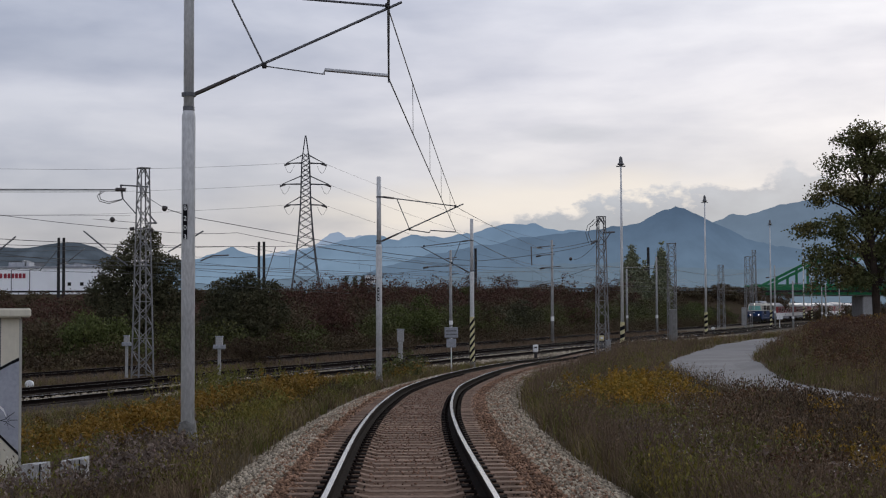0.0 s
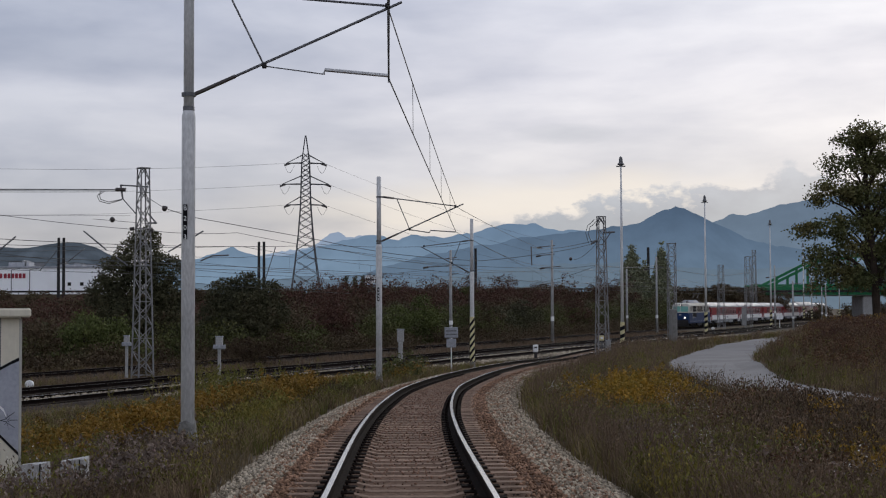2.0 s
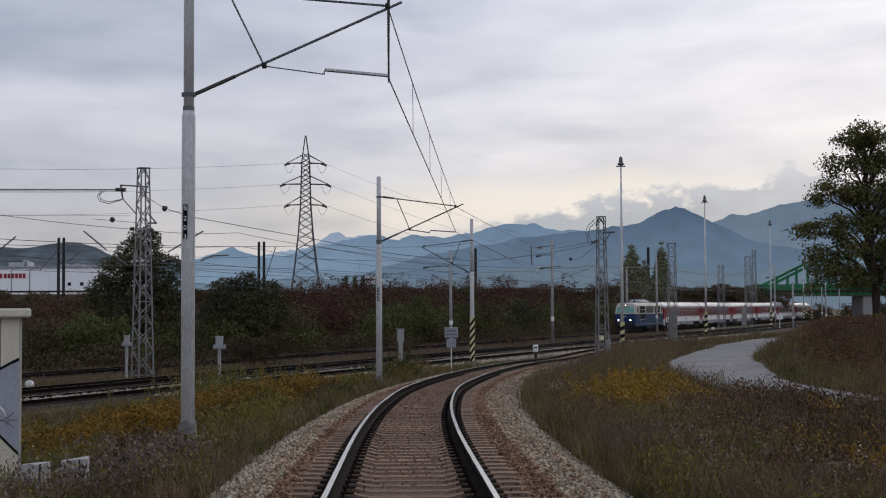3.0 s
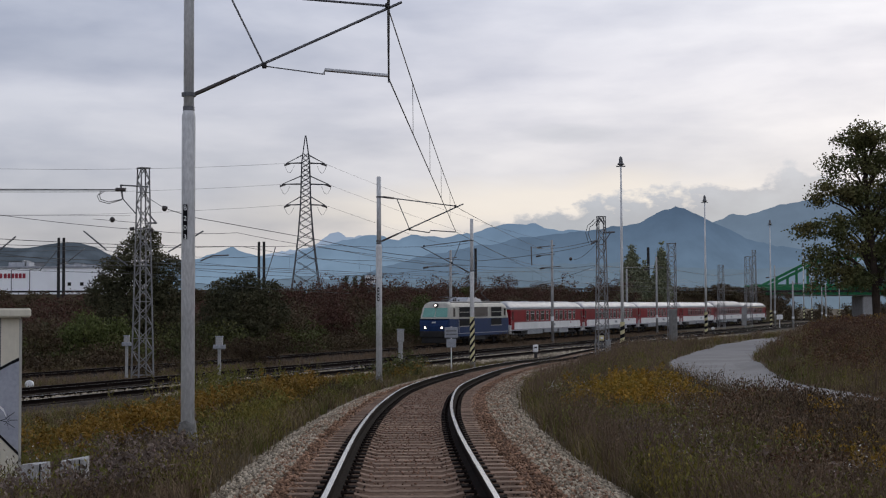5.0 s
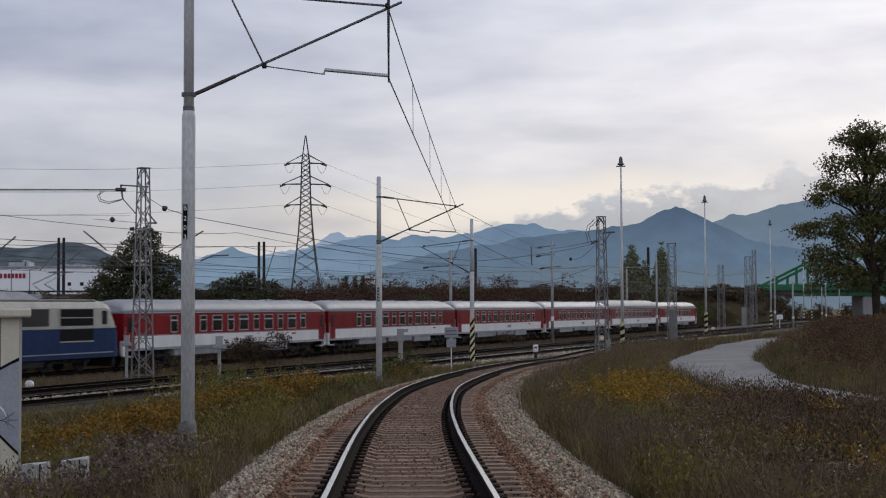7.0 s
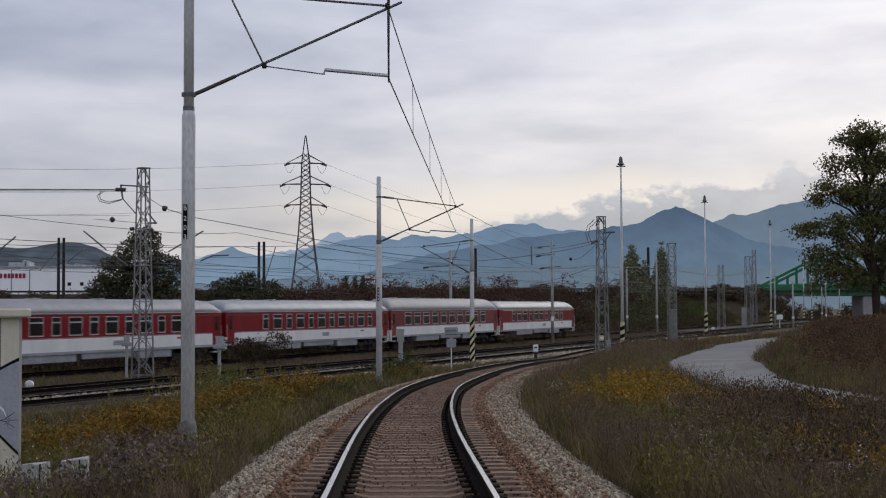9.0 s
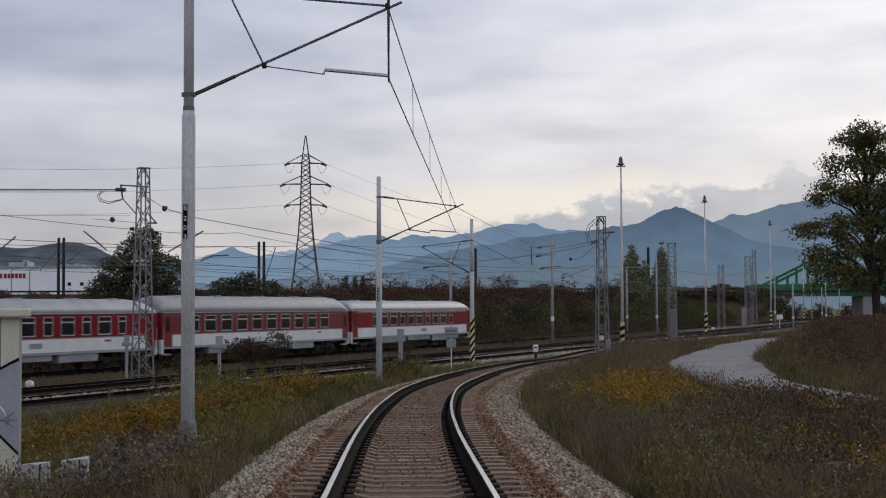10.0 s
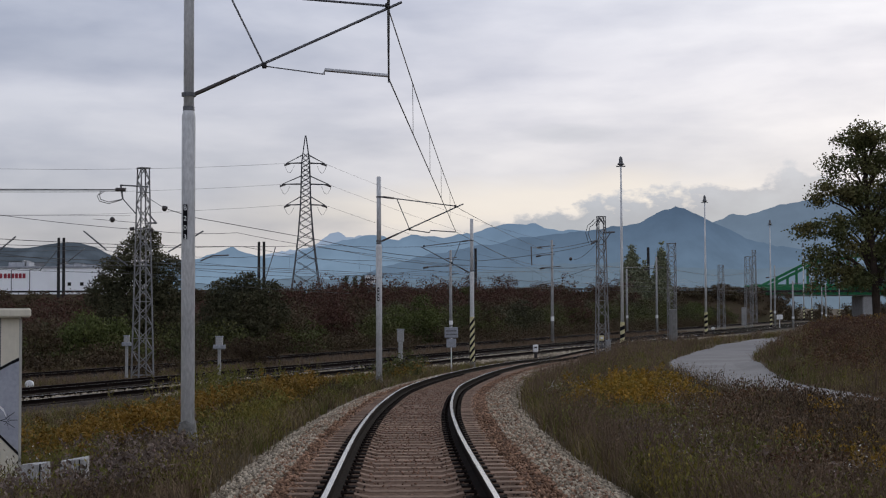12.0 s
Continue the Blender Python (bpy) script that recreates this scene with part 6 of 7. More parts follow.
thicket("low_thicket", 260, zone(-56.5, -53.6, 40, 300, 0.1), (0.8, 1.9), (0.7, 1.5), M_LEAF_BROWN, 28, 0.09, "low brown scrub along the far track")
thicket("green_thicket", 120, zone(-62, -56, 45, 300, 0.25), (2.2, 3.4), (1.3, 2.3), M_LEAF_GREEN, 26, 0.11, "dull green bushes behind the tracks")
thicket("dark_thicket", 150, zone(-72, -57, 45, 300, 0.25), (2.2, 3.8), (1.5, 2.8), M_LEAF_DARK, 17, 0.115, "dark bushes behind the tracks")
thicket("brown_thicket", 120, zone(-80, -60, 45, 300, 0.3), (2.6, 4.2), (1.6, 2.8), M_LEAF_BROWN, 17, 0.115, "brown autumn bushes behind the tracks")
thicket("red_thicket", 150, zone(-105, -72, 55, 310, 0.58), (3.6, 5.2), (1.8, 3.2), M_LEAF_RED, 14, 0.125, "dark red autumn bushes before the embankment")


def embankment_scrub():
    lobes = []
    for _ in range(190):
        x = random.uniform(-118, 76)
        f = random.random()
        y = EM_Y - 18 + 14 * f
        z = -1 + (EM_Z + 0.9) * f
        rr = random.uniform(1.6, 3.0)
        lobes.append((x, y, z + 0.2, rr, rr, rr * 0.55))
    for _ in range(120):
        x = random.uniform(-62, 70)
        rr = random.uniform(1.2, 2.3)
        lobes.append((x, EM_Y - 6 + random.uniform(-1.5, 1.0), EM_Z - 0.3 + random.uniform(-0.6, 0.7), rr, rr, rr * 0.6))
    pts = lobes_points(lobes, 12, 0.8)
    return tagged(part("embankment_scrub", quads_mesh("embankment_scrub", pts, RNG.uniform(0.6, 1.3, len(pts)) * 0.2, M_LEAF_BROWN), None), "dark brown scrub on the road embankment", "bushes", kind="stuff")


embankment_scrub()


def under_bridge_scrub():
    lobes = []
    for _ in range(40):
        x = random.uniform(78, 125)
        y = random.uniform(345, 380)
        rr = random.uniform(1.5, 2.8)
        lobes.append((x, y, 1.9, rr, rr, rr * 1.35))
    pts = lobes_points(lobes, 12, 0.8)
    return tagged(part("far_bushes", quads_mesh("far_bushes", pts, RNG.uniform(0.6, 1.3, len(pts)) * 0.2, M_LEAF_BROWN), None), "brown bushes beyond the road bridge", "bushes", kind="stuff")


under_bridge_scrub()


# ---- grass, weeds and stones ----
LANE_XY = np.array([(p.x, p.y) for p in lane_pts])


def free_ground(x, y, margin=2.3):
    """Whether grass may grow there: off the ballast, the lane and the main tracks."""
    if -12 < y < 149:
        d = x - branch_x(y)
        if -margin < d < margin + 0.25:
            return False
    if (x + 2.6) ** 2 + ((y - 57.5) * 0.5) ** 2 < 1.3 ** 2:
        return False
    p = x * CS - y * SN
    if p < -32.3 and not (-46.6 < p < -43.4) and p > -53:
        return False
    if x > 5 and y > 30 and np.min((LANE_XY[:, 0] - x) ** 2 + (LANE_XY[:, 1] - y) ** 2) < 1.8 ** 2:
        return False
    return True


def scatter(n, y0, y1, side=0, power=1.0, inside=None, margin=2.3):
    """Places in the field, denser near the lane's and track's near end; side: -1 left of the branch, 1 right of it."""
    out = []
    tries = 0
    while len(out) < n and tries < n * 30:
        tries += 1
        t = random.random()
        y = y0 * (y1 / y0) ** (t ** power)
        x = random.uniform(-0.36, 0.36) * y
        d = x - branch_x(min(148, y))
        if side and d * side < 0:
            continue
        if inside and not inside(x, y):
            continue
        if free_ground(x, y, margin):
            out.append((x, y, ground_z(x, y)))
    return np.array(out)


def blades_mesh(name, roots, height, width, lean, material):
    """Bent grass blades, each a quad and a tip."""
    n = len(roots)
    h = RNG.uniform(*height, n)[:, None]
    a = RNG.uniform(0, 2 * math.pi, n)
    d = np.stack([np.cos(a), np.sin(a), np.zeros(n)], 1)
    b = RNG.uniform(0, 2 * math.pi, n)
    side = np.stack([np.cos(b), np.sin(b), np.zeros(n)], 1) * (width * (0.7 + 0.6 * RNG.random(n)))[:, None] * (1 + roots[:, 1:2] * 0.018)
    up = np.array((0, 0, 1.0))
    k = RNG.uniform(0.05, lean, n)[:, None]
    p0, p1, p2 = roots - up * 0.03, roots + up * h * 0.6 + d * h * k * 0.4, roots + up * h + d * h * k * 1.3
    v = np.empty((n, 2, 4, 3))
    v[:, 0, 0], v[:, 0, 1], v[:, 0, 2], v[:, 0, 3] = p0 - side, p0 + side, p1 + side * 0.8, p1 - side * 0.8
    v[:, 1, 0], v[:, 1, 1], v[:, 1, 2], v[:, 1, 3] = p1 - side * 0.8, p1 + side * 0.8, p2 + side * 0.15, p2 - side * 0.15
    return fast_mesh(name, v.reshape(-1, 3), 4, n * 2, material)


def tufts(roots, per, spread):
    r = np.repeat(roots, per, axis=0)
    return r + np.concatenate([RNG.normal(size=(len(r), 2)) * spread, np.zeros((len(r), 1))], 1)


def stuff(name, mesh, label, category):
    return tagged(part(name, mesh, None), label, category, kind="stuff")


def heads_on(roots, height, n, spread, rise):
    """Flower head places at the tops of weeds."""
    top = roots + np.array((0, 0, 1.0)) * RNG.uniform(*height, len(roots))[:, None]
    r = np.repeat(top, n, axis=0)
    g = RNG.normal(size=r.shape) * np.array((spread, spread, rise))
    g[:, 2] = -np.abs(g[:, 2])
    return r + g


patchy = lambda s, lo, seed: (lambda x, y: noise.noise((x * s + seed, y * s, seed)) > lo)
both = lambda f, g: (lambda x, y: f(x, y) and g(x, y))

low_at_mast = lambda x, y: (x + 4.0) ** 2 + (y - 22.0) ** 2 > 1.1 ** 2 and not (-6.4 < x < -3.9 and 16.5 < y < 20.5)
stuff("dry_grass", blades_mesh("dry_grass", tufts(scatter(12000, 10.5, 210, 1, 1.25), 5, 0.10), (0.15, 0.42), 0.005, 0.7, M_GRASS_DRY), "dry brown grass on the field by the lane", "grass")
stuff("green_grass", blades_mesh("green_grass", tufts(scatter(8000, 10.5, 120, 1), 5, 0.10), (0.15, 0.45), 0.0055, 0.6, M_GRASS_GREEN), "dull green grass on the field by the lane", "grass")
stuff("dry_grass", blades_mesh("dry_grass", tufts(scatter(7500, 10.5, 95, -1, inside=low_at_mast), 5, 0.10), (0.12, 0.38), 0.005, 0.7, M_GRASS_DRY), "dry brown grass beside the branch track", "grass")
stuff("green_grass", blades_mesh("green_grass", tufts(scatter(6000, 22, 95, -1, inside=low_at_mast), 5, 0.10), (0.12, 0.40), 0.0055, 0.6, M_GRASS_GREEN), "dull green grass beside the branch track", "grass")

# the ground beside and behind the standing place
nearby = []
while len(nearby) < 4500:
    x, y = random.uniform(-11, 11), random.uniform(-14, 12)
    if abs(x - branch_x(y)) > 2.6:
        nearby.append((x, y, ground_z(x, y)))
nearby = np.array(nearby)
stuff("dry_grass", blades_mesh("dry_grass", tufts(nearby, 7, 0.12), (0.12, 0.4), 0.005, 0.7, M_GRASS_DRY), "dry brown grass beside the branch track", "grass")

# grass strip between the main tracks, and tall stalks by the masts
strip = []
while len(strip) < 4500:
    a = 45 + 160 * random.random() ** 1.3
    k = random.random()
    p = random.uniform(-47.9, -42.7) if k < 0.68 else random.uniform(-54.5, -52.0)
    q = on_main(p, a)
    strip.append((q.x, q.y, q.z - 0.32))
strip = np.array(strip)
stuff("dry_grass", blades_mesh("dry_grass", tufts(strip, 5, 0.2), (0.15, 0.42), 0.006, 0.6, M_WEED), "dull brown grass strip between the tracks", "grass")

# weeds: brown stalks everywhere, goldenrod in patches, pale pink heads near the shed
for side, n, hts, lab in ((1, 3400, (0.45, 0.85), "in the field by the lane"), (-1, 1300, (0.25, 0.5), "beside the branch track")):
    weeds = scatter(n, 10.5, 90, side, inside=both(patchy(0.3, -0.15, 2.0), low_at_mast))
    stuff("brown_weeds", blades_mesh("brown_weeds", tufts(weeds, 4, 0.08), hts, 0.004, 0.35, M_WEED), "tall brown weed stalks " + lab, "weeds")
    hp = heads_on(weeds, hts, 7, 0.06, 0.14)
    stuff("brown_weed_heads", quads_mesh("brown_weed_heads", hp, RNG.uniform(0.006, 0.02, len(hp)) * (1 + hp[:, 1] * 0.01), M_WEED), "brown seed heads of weeds " + lab, "weeds")


# leafy yellowing weeds in clumps, taller before the lane
def leafy_weeds(name, roots, hts, leaves, size, material, label):
    stuff(name + "_stalks", blades_mesh(name + "_stalks", tufts(roots, 2, 0.03), hts, 0.004, 0.25, M_WEED), "thin stalks of " + label, "weeds")
    h = RNG.uniform(*hts, len(roots))
    r = np.repeat(roots, leaves, axis=0)
    f = RNG.uniform(0.15, 1.0, len(r))
    r = r + np.stack([RNG.normal(size=len(r)) * 0.07, RNG.normal(size=len(r)) * 0.07, f * np.repeat(h, leaves)], 1)
    stuff(name, quads_mesh(name, r, RNG.uniform(0.6, 1.4, len(r)) * size, material, 0.4, 0.5), label, "weeds")


leafy_weeds("green_weeds", scatter(1500, 10.5, 60, 1, inside=patchy(0.33, 0.02, 9.0)), (0.35, 0.75), 34, 0.024, M_WEED_GREEN, "yellowing leafy weeds in the field by the lane")
leafy_weeds("green_weeds", scatter(1100, 10.5, 60, -1, inside=both(patchy(0.33, 0.0, 9.0), low_at_mast)), (0.25, 0.55), 34, 0.024, M_WEED_GREEN, "yellowing leafy weeds beside the branch track")
leafy_weeds("dark_weeds", scatter(900, 18, 33, 1, inside=lambda x, y: 4.2 < x < 7.6 + 0.01 * y), (0.5, 0.95), 30, 0.022, M_WEED, "tall brown leafy weeds before the lane")


def plumes(name, roots, hts, stems, leaves, heads, leaf_mat, head_mat, label, spread=0.14, lean=0.2, leaf=0.03, head=0.026):
    """Feathery plants: stems leaning out of a root, narrow leaves along them, a tapering plume of small florets on top."""
    n = len(roots) * stems
    base = np.repeat(roots, stems, axis=0) + np.concatenate([RNG.normal(size=(n, 2)) * 0.07, np.zeros((n, 1))], 1)
    h = RNG.uniform(*hts, n) * np.repeat(RNG.uniform(0.7, 1.1, len(roots)), stems)
    out = np.concatenate([RNG.normal(size=(n, 2)) * lean, np.zeros((n, 1))], 1)
    wide = (0.8 + base[:, 1] * 0.014)

    def along(k, f):
        i = np.repeat(np.arange(n), k)
        return i, base[i] + out[i] * (h[i] * f ** 1.7)[:, None] + np.array((0, 0, 1.0)) * (h[i] * f)[:, None]

    f = RNG.uniform(0.08, 0.85, n * leaves)
    i, p = along(leaves, f)
    p = p + RNG.normal(size=p.shape) * np.array((0.06, 0.06, 0.03))
    stuff(name + "_leaves", quads_mesh(name + "_leaves", p, RNG.uniform(0.6, 1.5, len(p)) * leaf * wide[i], leaf_mat, 0.26, 0.3), "narrow leaves of " + label, "weeds")
    f = 1.0 - 0.42 * RNG.random(n * heads) ** 0.8
    i, p = along(heads, f)
    r = spread * (1.05 - f) / 0.4
    p = p + RNG.normal(size=p.shape) * np.stack([r, r, r * 0.35], 1) * 0.8
    stuff(name + "_heads", quads_mesh(name + "_heads", p, RNG.uniform(0.5, 1.5, len(p)) * head * wide[i], head_mat, 0.5), label, "weeds")


def patch(spots):
    """Root places gathered in oval patches: centre, radii, count."""
    out = []
    for cx, cy, rx, ry, n in spots:
        for _ in range(n):
            x, y = cx + random.gauss(0, 0.5) * rx, cy + random.gauss(0, 0.5) * ry
            if free_ground(x, y, 2.9) and low_at_mast(x, y):
                out.append((x, y, ground_z(x, y)))
    return np.array(out)


LEFT_GOLD = [(-6.6, 34, 1.4, 5, 70), (-8.8, 37, 1.8, 5, 90), (-5.4, 41, 1.3, 5, 55), (-4.0, 37, 0.8, 4, 40), (-5.2, 26, 1.0, 3, 30)]
RIGHT_GOLD = [(4.3, 32, 1.1, 3.2, 140), (3.7, 28.5, 0.6, 2.0, 40), (5.4, 36, 0.7, 2.0, 20), (6.1, 23, 0.5, 1.4, 12)]
plumes("goldenrod", patch(LEFT_GOLD), (0.6, 1.0), 4, 8, 28, M_WEED_GREEN, M_GOLD, "ochre goldenrod thicket beside the branch track", head=0.03)
plumes("low_goldenrod", patch([(-8.5, 47, 2.6, 3.5, 60), (-5.0, 49, 1.2, 4, 40), (-3.7, 52, 0.9, 3, 35)]), (0.35, 0.7), 4, 12, 18, M_WEED_GREEN, M_GOLD, "low ochre goldenrod beside the near main track", head=0.022)
plumes("goldenrod", patch(RIGHT_GOLD), (0.6, 1.0), 4, 10, 30, M_WEED_GREEN, M_GOLD_BRIGHT, "bright ochre goldenrod before the lane")
plumes("near_goldenrod", patch([(4.9, 16.6, 0.22, 0.5, 20), (4.5, 18.4, 0.22, 0.5, 16), (5.1, 15.2, 0.2, 0.4, 16), (5.6, 19.0, 0.3, 0.6, 10)]), (0.5, 0.8), 4, 10, 30, M_WEED_GREEN, M_GOLD_BRIGHT, "ochre goldenrod tufts among dark weeds")
plumes("far_goldenrod", patch([(22, 84, 5, 9, 60), (27, 92, 4, 8, 40), (-1.5, 62, 1.1, 4, 60)]), (0.5, 0.9), 3, 8, 16, M_WEED_GREEN, M_GOLD, "ochre goldenrod patches farther off", leaf=0.02, head=0.02)
plumes("russet_weeds", patch([(6.4, 29.5, 1.2, 2.6, 60), (5.6, 21, 0.8, 2.4, 90), (4.6, 22, 0.9, 3, 70), (3.9, 15.2, 0.7, 1.6, 30), (8.4, 27, 1.4, 3, 50), (2.4, 42, 0.5, 5, 50)]), (0.45, 0.85), 4, 12, 22, M_WEED_DARK, M_RUSSET, "russet brown seeded weeds before the lane", 0.1)
plumes("dark_tufts", patch([(4.7, 15.0, 0.5, 1.2, 60), (4.2, 13.6, 0.4, 0.8, 45), (3.6, 15, 0.4, 1.5, 40)]), (0.3, 0.6), 4, 14, 12, M_WEED_DARK, M_WEED_DARK, "dark brown weed tufts in the field by the lane", 0.09)
plumes("mound_weeds", patch([(13.5, 48, 1.5, 4, 90), (15.2, 54, 2, 4, 100), (17.5, 60, 2.2, 5, 100), (14.5, 42, 1.6, 4, 70), (21, 67, 3, 6, 90), (17, 50, 2, 4, 60)]), (0.4, 0.85), 3, 9, 16, M_WEED_DARK, M_RUSSET, "russet brown weeds on the mound by the lane", 0.12, head=0.024)
plumes("grey_weeds", patch([(-4.6, 17.2, 0.9, 2, 120), (-3.5, 18.5, 0.4, 2, 60), (-3.4, 15.4, 0.4, 1.5, 40), (-5.4, 24, 0.8, 3, 60), (3.4, 15.5, 0.5, 2.4, 60), (3.0, 20, 0.5, 4, 70)]), (0.3, 0.7), 4, 10, 12, M_WEED, M_GREYWEED, "grey brown dried weeds beside the track", 0.07, 0.25)
plumes("green_tangle", patch([(3.6, 24.5, 0.8, 3.5, 120), (4.2, 19.5, 0.6, 2.4, 60), (3.6, 17, 0.6, 1.6, 50), (-6.4, 29, 1.6, 3, 80), (-4.0, 30, 0.8, 5, 60), (-2.9, 45, 0.5, 6, 50)]), (0.35, 0.7), 4, 22, 8, M_WEED_GREEN, M_WEED_GREEN, "yellow green leafy weeds among the goldenrod", 0.1)
plumes("asters", patch([(4.3, 27.5, 0.35, 1.2, 10), (4.6, 25.6, 0.3, 1.0, 9), (3.2, 33, 0.3, 1.0, 8), (2.75, 16.6, 0.25, 0.8, 6), (3.5, 18.6, 0.5, 1.5, 7), (5.6, 29, 0.6, 2, 8), (3.9, 14.2, 0.5, 1.0, 7), (-4.8, 15.6, 0.4, 0.8, 5), (2.9, 38, 0.3, 1.5, 6)]), (0.6, 0.9), 3, 6, 9, M_WEED, M_SEED, "white fluffy seed heads among the weeds", 0.09, head=0.011)
plumes("pink_weeds", patch([(-3.4, 15.3, 0.5, 1.2, 12), (-4.3, 17.3, 0.7, 1.4, 16), (-4.9, 21, 0.7, 1.6, 14), (-5.6, 28, 1.2, 2.5, 16), (3.6, 13.8, 0.5, 1.0, 8), (-8.2, 33, 1.5, 3, 12)]), (0.4, 0.75), 3, 5, 6, M_WEED, M_PINK, "pale pink flower heads among the weeds", 0.07, head=0.016)

# shrubby clumps of weeds, each patch of its own colour
def clumps(name, n, y0, y1, side, inside, r, h, per_m2, leaf, material, label, margin=2.7):
    roots = scatter(n, y0, y1, side, 1.0, inside, margin)
    lobes = []
    for x, y, z in roots:
        rr, hh = random.uniform(*r), random.uniform(*h)
        lobes.append((x, y, z + hh * 0.5, rr, rr, hh * 0.55))
    pts = lobes_points(lobes, per_m2, 0.2)
    stuff(name, quads_mesh(name, pts, RNG.uniform(0.5, 1.4, len(pts)) * leaf * (0.75 + pts[:, 1] * 0.012), material, 0.3, 0.8), label, "weeds")


away = lambda x, y: abs(x - branch_x(min(148, y))) > 3.3
clumps("brown_clumps", 330, 11, 110, 1, both(patchy(0.22, 0.0, 12.0), away), (0.2, 0.5), (0.35, 0.75), 150, 0.026, M_WEED, "brown shrubby weeds in the field by the lane")
clumps("olive_clumps", 230, 11, 60, 1, both(patchy(0.25, 0.05, 15.0), away), (0.2, 0.45), (0.35, 0.7), 150, 0.026, M_WEED_GREEN, "olive shrubby weeds in the field by the lane")
clumps("dark_clumps", 150, 17, 36, 1, both(lambda x, y: x > 3.9 + 0.02 * y, patchy(0.25, -0.1, 19.0)), (0.2, 0.5), (0.45, 0.85), 150, 0.026, M_LEAF_BROWN, "dark brown shrubby weeds before the lane")
clumps("mound_clumps", 220, 55, 110, 1, lambda x, y: x > 15 + 0.29 * (y - 60), (0.4, 0.9), (0.4, 0.8), 70, 0.032, M_LEAF_RED, "reddish brown scrub on the mound by the lane")
clumps("brown_clumps", 170, 14, 60, -1, both(patchy(0.25, 0.0, 22.0), low_at_mast), (0.15, 0.4), (0.25, 0.5), 150, 0.026, M_WEED, "brown shrubby weeds beside the branch track")
clumps("olive_clumps", 230, 20, 75, -1, both(patchy(0.25, -0.1, 25.0), low_at_mast), (0.2, 0.45), (0.3, 0.6), 150, 0.028, M_WEED_GREEN, "olive shrubby weeds beside the branch track")


clumps("green_shrubs", 90, 18, 40, 1, lambda x, y: ((x - 4.2) / 1.3) ** 2 + ((y - 25) / 7) ** 2 < 1, (0.25, 0.5), (0.4, 0.7), 130, 0.03, M_WEED_GREEN, "yellow green weeds below the goldenrod")
clumps("dark_shrubs", 80, 18, 33, 1, lambda x, y: x > 0.2 * y + 0.6 and x < 7.4, (0.35, 0.8), (0.6, 0.95), 110, 0.03, M_WEED_DARK, "dark brown shrubby weeds before the lane")
clumps("dark_shrubs", 120, 18, 60, -1, lambda x, y: low_at_mast(x, y) and patchy(0.35, 0.05, 47.0)(x, y), (0.25, 0.6), (0.3, 0.55), 120, 0.03, M_WEED_DARK, "dark brown shrubby weeds beside the branch track")


# tall pale stalks by the equipment box
reeds = []
while len(reeds) < 130:
    x, y = random.gauss(-8.3, 1.2), random.gauss(56, 3.2)
    if x * CS - y * SN > -32.6:
        reeds.append((x, y, ground_z(x, y)))
leafy_weeds("tall_weeds", np.array(reeds), (0.8, 1.6), 44, 0.05, M_WEED_GREEN, "tall pale green stalks beside the near main track")


# low bushes before the tracks
def bush(x, y, w, h, leaf, label, per=40, size=0.06):
    b = (x, y, ground_z(x, y))
    lobes = [(random.uniform(-0.5, 0.5) * w, random.uniform(-0.4, 0.4) * w, h * f, w * 0.45, w * 0.45, h * 0.3) for f in (0.35, 0.45, 0.55, 0.65, 0.78)]
    return tree("bush", b, (b[0], b[1], b[2] + h * 0.7), 0.04, lobes, leaf, per, size, label, "bush", "low bushes", 0.25)


bush(-1.7, 61.0, 1.3, 1.25, M_LEAF_GREEN, "low green bush beside the branch track")
bush(-2.4, 63.0, 1.2, 0.9, M_LEAF_GREEN, "low green bush beside the branch track")
bush(*on_main(-45.0, 80.5).xy, 2.5, 2.1, M_WEED_DARK, "dark brown bush between the main tracks", 110, 0.055)
bush(*on_main(-44.6, 71.0).xy, 1.8, 1.1, M_LEAF_BROWN, "low brown bush between the main tracks")
bush(*on_main(-44.0, 66.5).xy, 1.5, 0.9, M_LEAF_BROWN, "low brown bush between the main tracks")
bush(*on_main(-45.4, 106).xy, 1.6, 1.0, M_LEAF_BROWN, "low brown bush between the main tracks")
bush(*on_main(-45.2, 131).xy, 2.0, 1.3, M_LEAF_BROWN, "low brown bush between the main tracks")


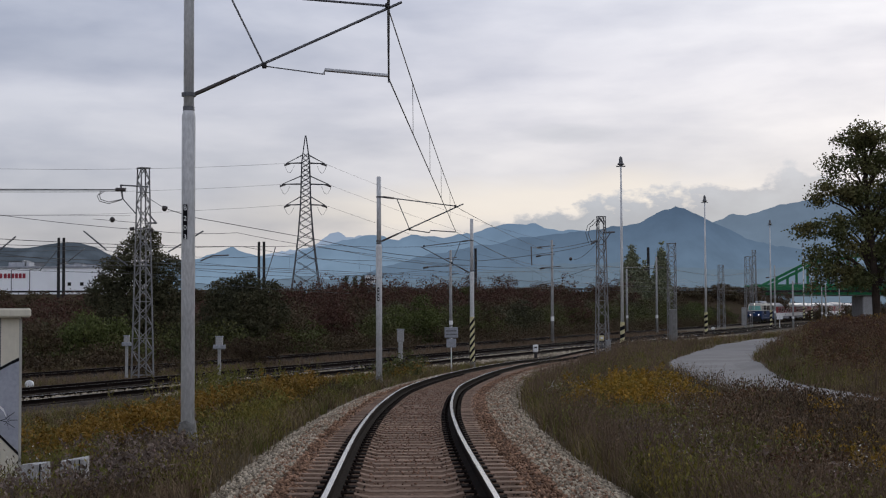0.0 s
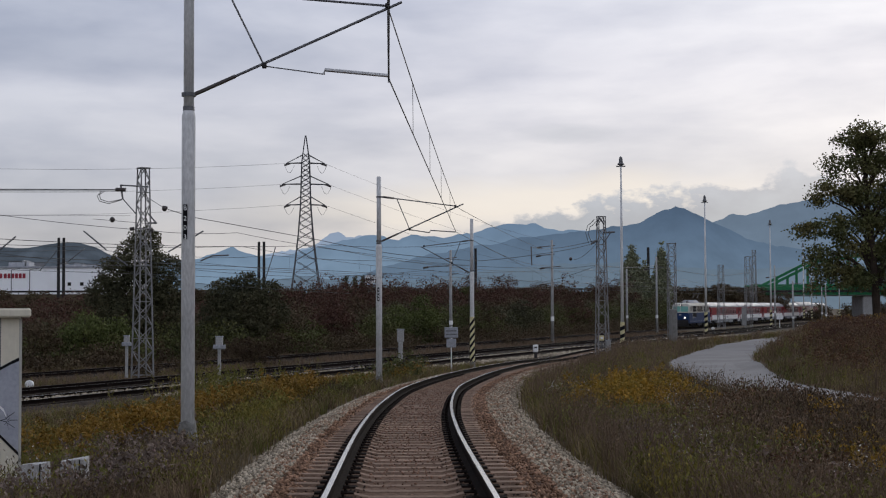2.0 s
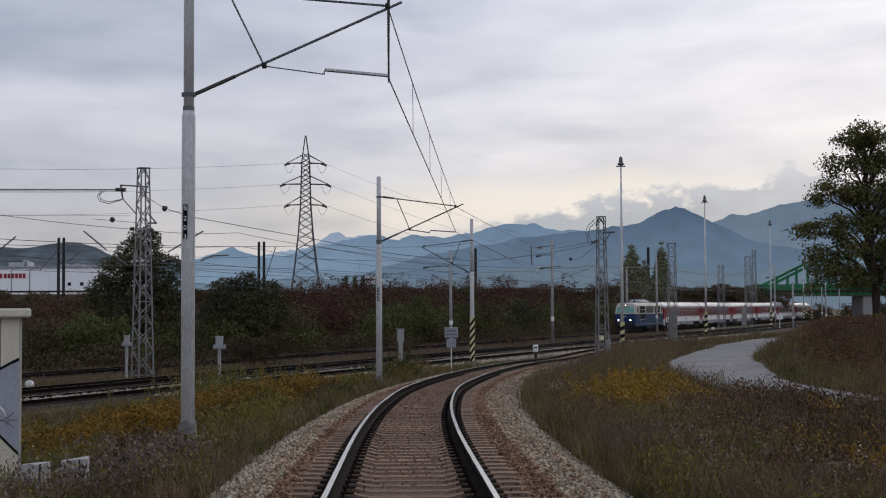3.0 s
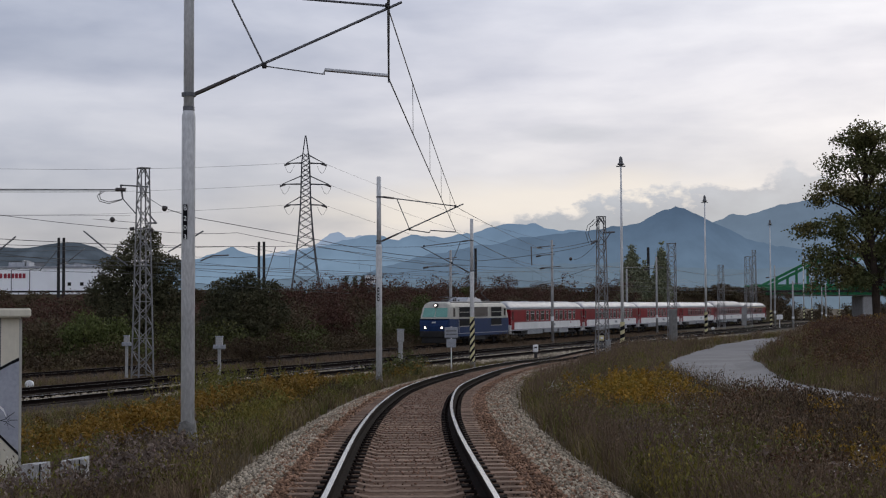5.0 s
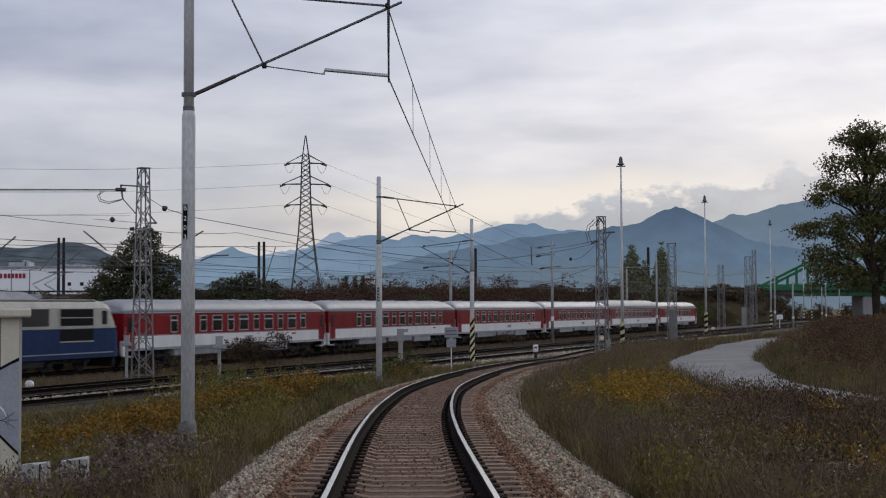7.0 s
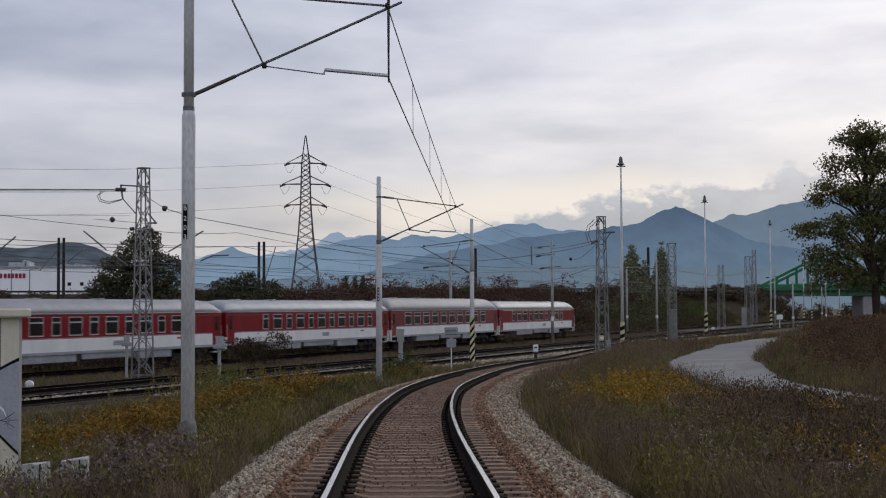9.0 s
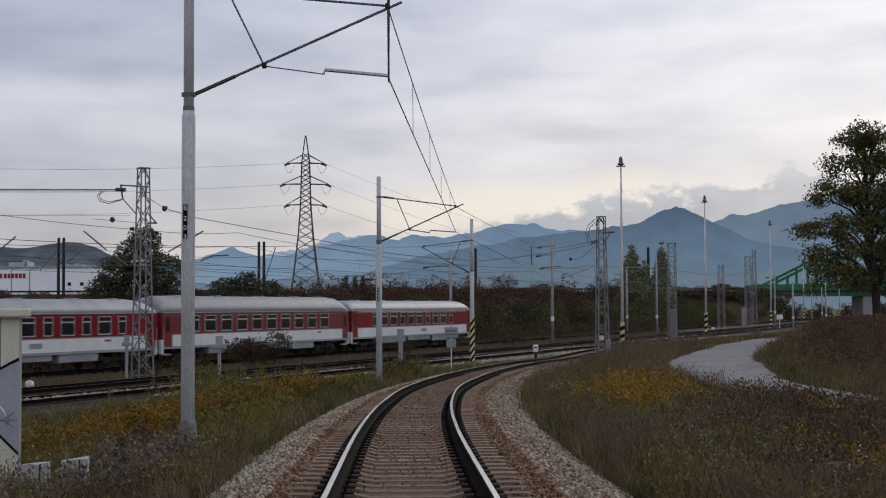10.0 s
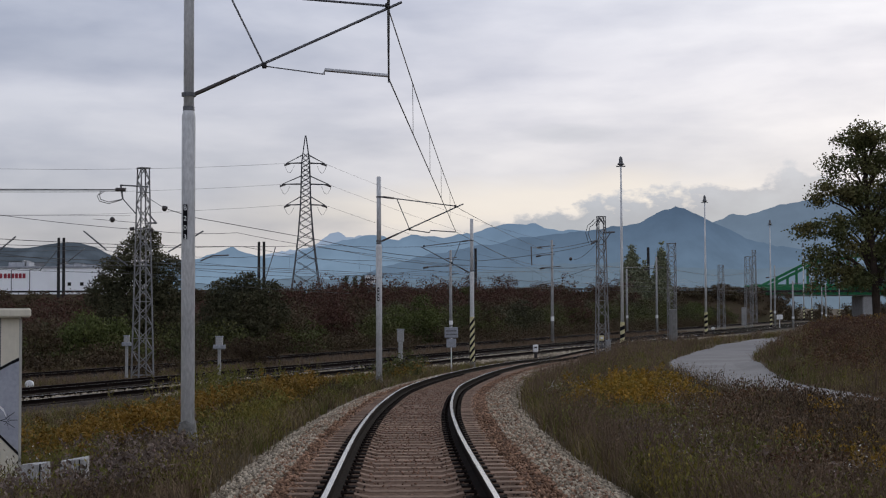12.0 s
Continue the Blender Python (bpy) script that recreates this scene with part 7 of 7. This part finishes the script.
# ballast stones
def stones_mesh(name, centres, sizes, material):
    n = len(centres)
    o = np.array([(1, 0, 0), (0, 1, 0), (-1, 0, 0), (0, -1, 0), (0, 0, 0.8), (0, 0, -0.8)], dtype=float)
    v = o[None] * RNG.uniform(0.6, 1.25, (n, 6, 1)) + RNG.normal(size=(n, 6, 3)) * 0.16
    a = RNG.uniform(0, 6.28, n)
    rot = np.zeros((n, 3, 3))
    rot[:, 0, 0], rot[:, 0, 1], rot[:, 1, 0], rot[:, 1, 1], rot[:, 2, 2] = np.cos(a), -np.sin(a), np.sin(a), np.cos(a), 1
    tilt = RNG.uniform(-0.6, 0.6, n)
    rt = np.zeros((n, 3, 3))
    rt[:, 0, 0], rt[:, 1, 1], rt[:, 1, 2], rt[:, 2, 1], rt[:, 2, 2] = 1, np.cos(tilt), -np.sin(tilt), np.sin(tilt), np.cos(tilt)
    v = np.einsum("nij,nkj->nki", rt @ rot, v) * np.asarray(sizes)[:, None, None] + centres[:, None]
    f = np.array([(0, 1, 4), (1, 2, 4), (2, 3, 4), (3, 0, 4), (1, 0, 5), (2, 1, 5), (3, 2, 5), (0, 3, 5)])
    idx = (np.arange(n)[:, None, None] * 6 + f[None]).reshape(-1)
    me = bpy.data.meshes.new(name)
    me.vertices.add(n * 6)
    me.vertices.foreach_set("co", v.astype(np.float32).ravel())
    me.loops.add(len(idx))
    me.loops.foreach_set("vertex_index", idx.astype(np.int32))
    me.polygons.add(n * 8)
    me.polygons.foreach_set("loop_start", np.arange(0, n * 24, 3, dtype=np.int32))
    me.update(calc_edges=True)
    me.materials.append(material)
    return me


def bed_height(u):
    au = abs(u)
    if au < 1.05:
        return -0.23
    if au < 1.75:
        return -0.23 + 0.06 * smooth_step(1.08, 1.3, au) - 0.05 * smooth_step(1.4, 1.75, au)
    if u > 0:
        return -0.215 - 0.42 * max(0, au - 2.0)
    return -0.215 - 0.42 * (au - 1.75)


def bed_stones(n, y0, y1, lo, hi, size, sink):
    pts = []
    for _ in range(n):
        y = y0 * (y1 / y0) ** random.random()
        u = random.uniform(lo, hi)
        p = branch_at(y, u, bed_height(u) + sink)
        pts.append(p)
    return np.array(pts), RNG.uniform(*size, n)


stuff("ballast_stones", stones_mesh("ballast_stones", *bed_stones(13000, 10, 75, -2.9, -1.4, (0.016, 0.04), 0.005), M_STONE), "pale crushed ballast stones on the track's shoulder", "stones")
stuff("ballast_stones", stones_mesh("ballast_stones", *bed_stones(16000, 10, 110, 1.55, 3.3, (0.016, 0.04), 0.005), M_STONE), "pale crushed ballast stones on the track's shoulder", "stones")
stuff("rusty_stones", stones_mesh("rusty_stones", *bed_stones(14000, 10, 85, -0.64, 0.64, (0.014, 0.027), -0.014), M_STONE_CRIB), "rust brown ballast stones between the rails", "stones")
stuff("rusty_stones", stones_mesh("rusty_stones", *bed_stones(8000, 10, 85, -1.75, -0.95, (0.015, 0.034), 0.004), M_STONE_RUST), "rust brown ballast stones outside the rails", "stones")
stuff("rusty_stones", stones_mesh("rusty_stones", *bed_stones(10000, 10, 85, 0.95, 2.15, (0.015, 0.034), 0.004), M_STONE_RUST), "rust brown ballast stones outside the rails", "stones")
covered, cover_size = [], RNG.uniform(0.010, 0.019, 9000)
for i in range(9000):
    y = 15 * 6.4 ** random.random() ** 0.62
    covered.append(branch_at(y, random.uniform(-0.6, 0.6) if i % 3 else random.choice((-1, 1)) * random.uniform(0.95, 1.5), -0.19 + random.uniform(-0.01, 0.008)))
stuff("rusty_stones", stones_mesh("rusty_stones", np.array(covered), cover_size, M_STONE_CRIB), "rust brown stones strewn over the sleepers", "stones")
dark_pts, dark_size = [], RNG.uniform(0.011, 0.021, 9000)
for i in range(9000):
    y = 10 * 7 ** random.random()
    u = random.choice((-1, 1)) * (GAUGE / 2 + random.gauss(0, 0.12))
    dark_pts.append(branch_at(y, u, -0.205 + random.uniform(-0.01, 0.018)))
stuff("oily_stones", stones_mesh("oily_stones", np.array(dark_pts), dark_size, M_STONE_DARK), "dark oily stones along the rails", "stones")
back = []
for _ in range(6000):
    y, u = random.uniform(-12, 10.5), random.uniform(-2.8, 3.0)
    back.append(branch_at(y, u, bed_height(u)))
stuff("ballast_stones", stones_mesh("ballast_stones", np.array(back), RNG.uniform(0.016, 0.04, 6000), M_STONE_RUST), "rust brown ballast stones along the track", "stones")
edge = []
while len(edge) < 5000:
    a = 52 + 130 * random.random()
    q = on_main(random.uniform(-34.4, -32.6), a)
    edge.append((q.x, q.y, q.z - 0.2))
crib = []
while len(crib) < 3200:
    q = on_main(random.uniform(-36.65, -35.4), 42 * 4 ** random.random(), -0.07)
    crib.append(q)
stuff("pale_crib_stones", stones_mesh("pale_crib_stones", np.array(crib), RNG.uniform(0.03, 0.07, len(crib)), M_STONE), "pale crushed stones between the rails of the near main track", "stones")
stuff("edge_stones", stones_mesh("edge_stones", np.array(edge), RNG.uniform(0.04, 0.11, len(edge)), M_STONE), "pale crushed stones along the near main track", "stones")


motions()
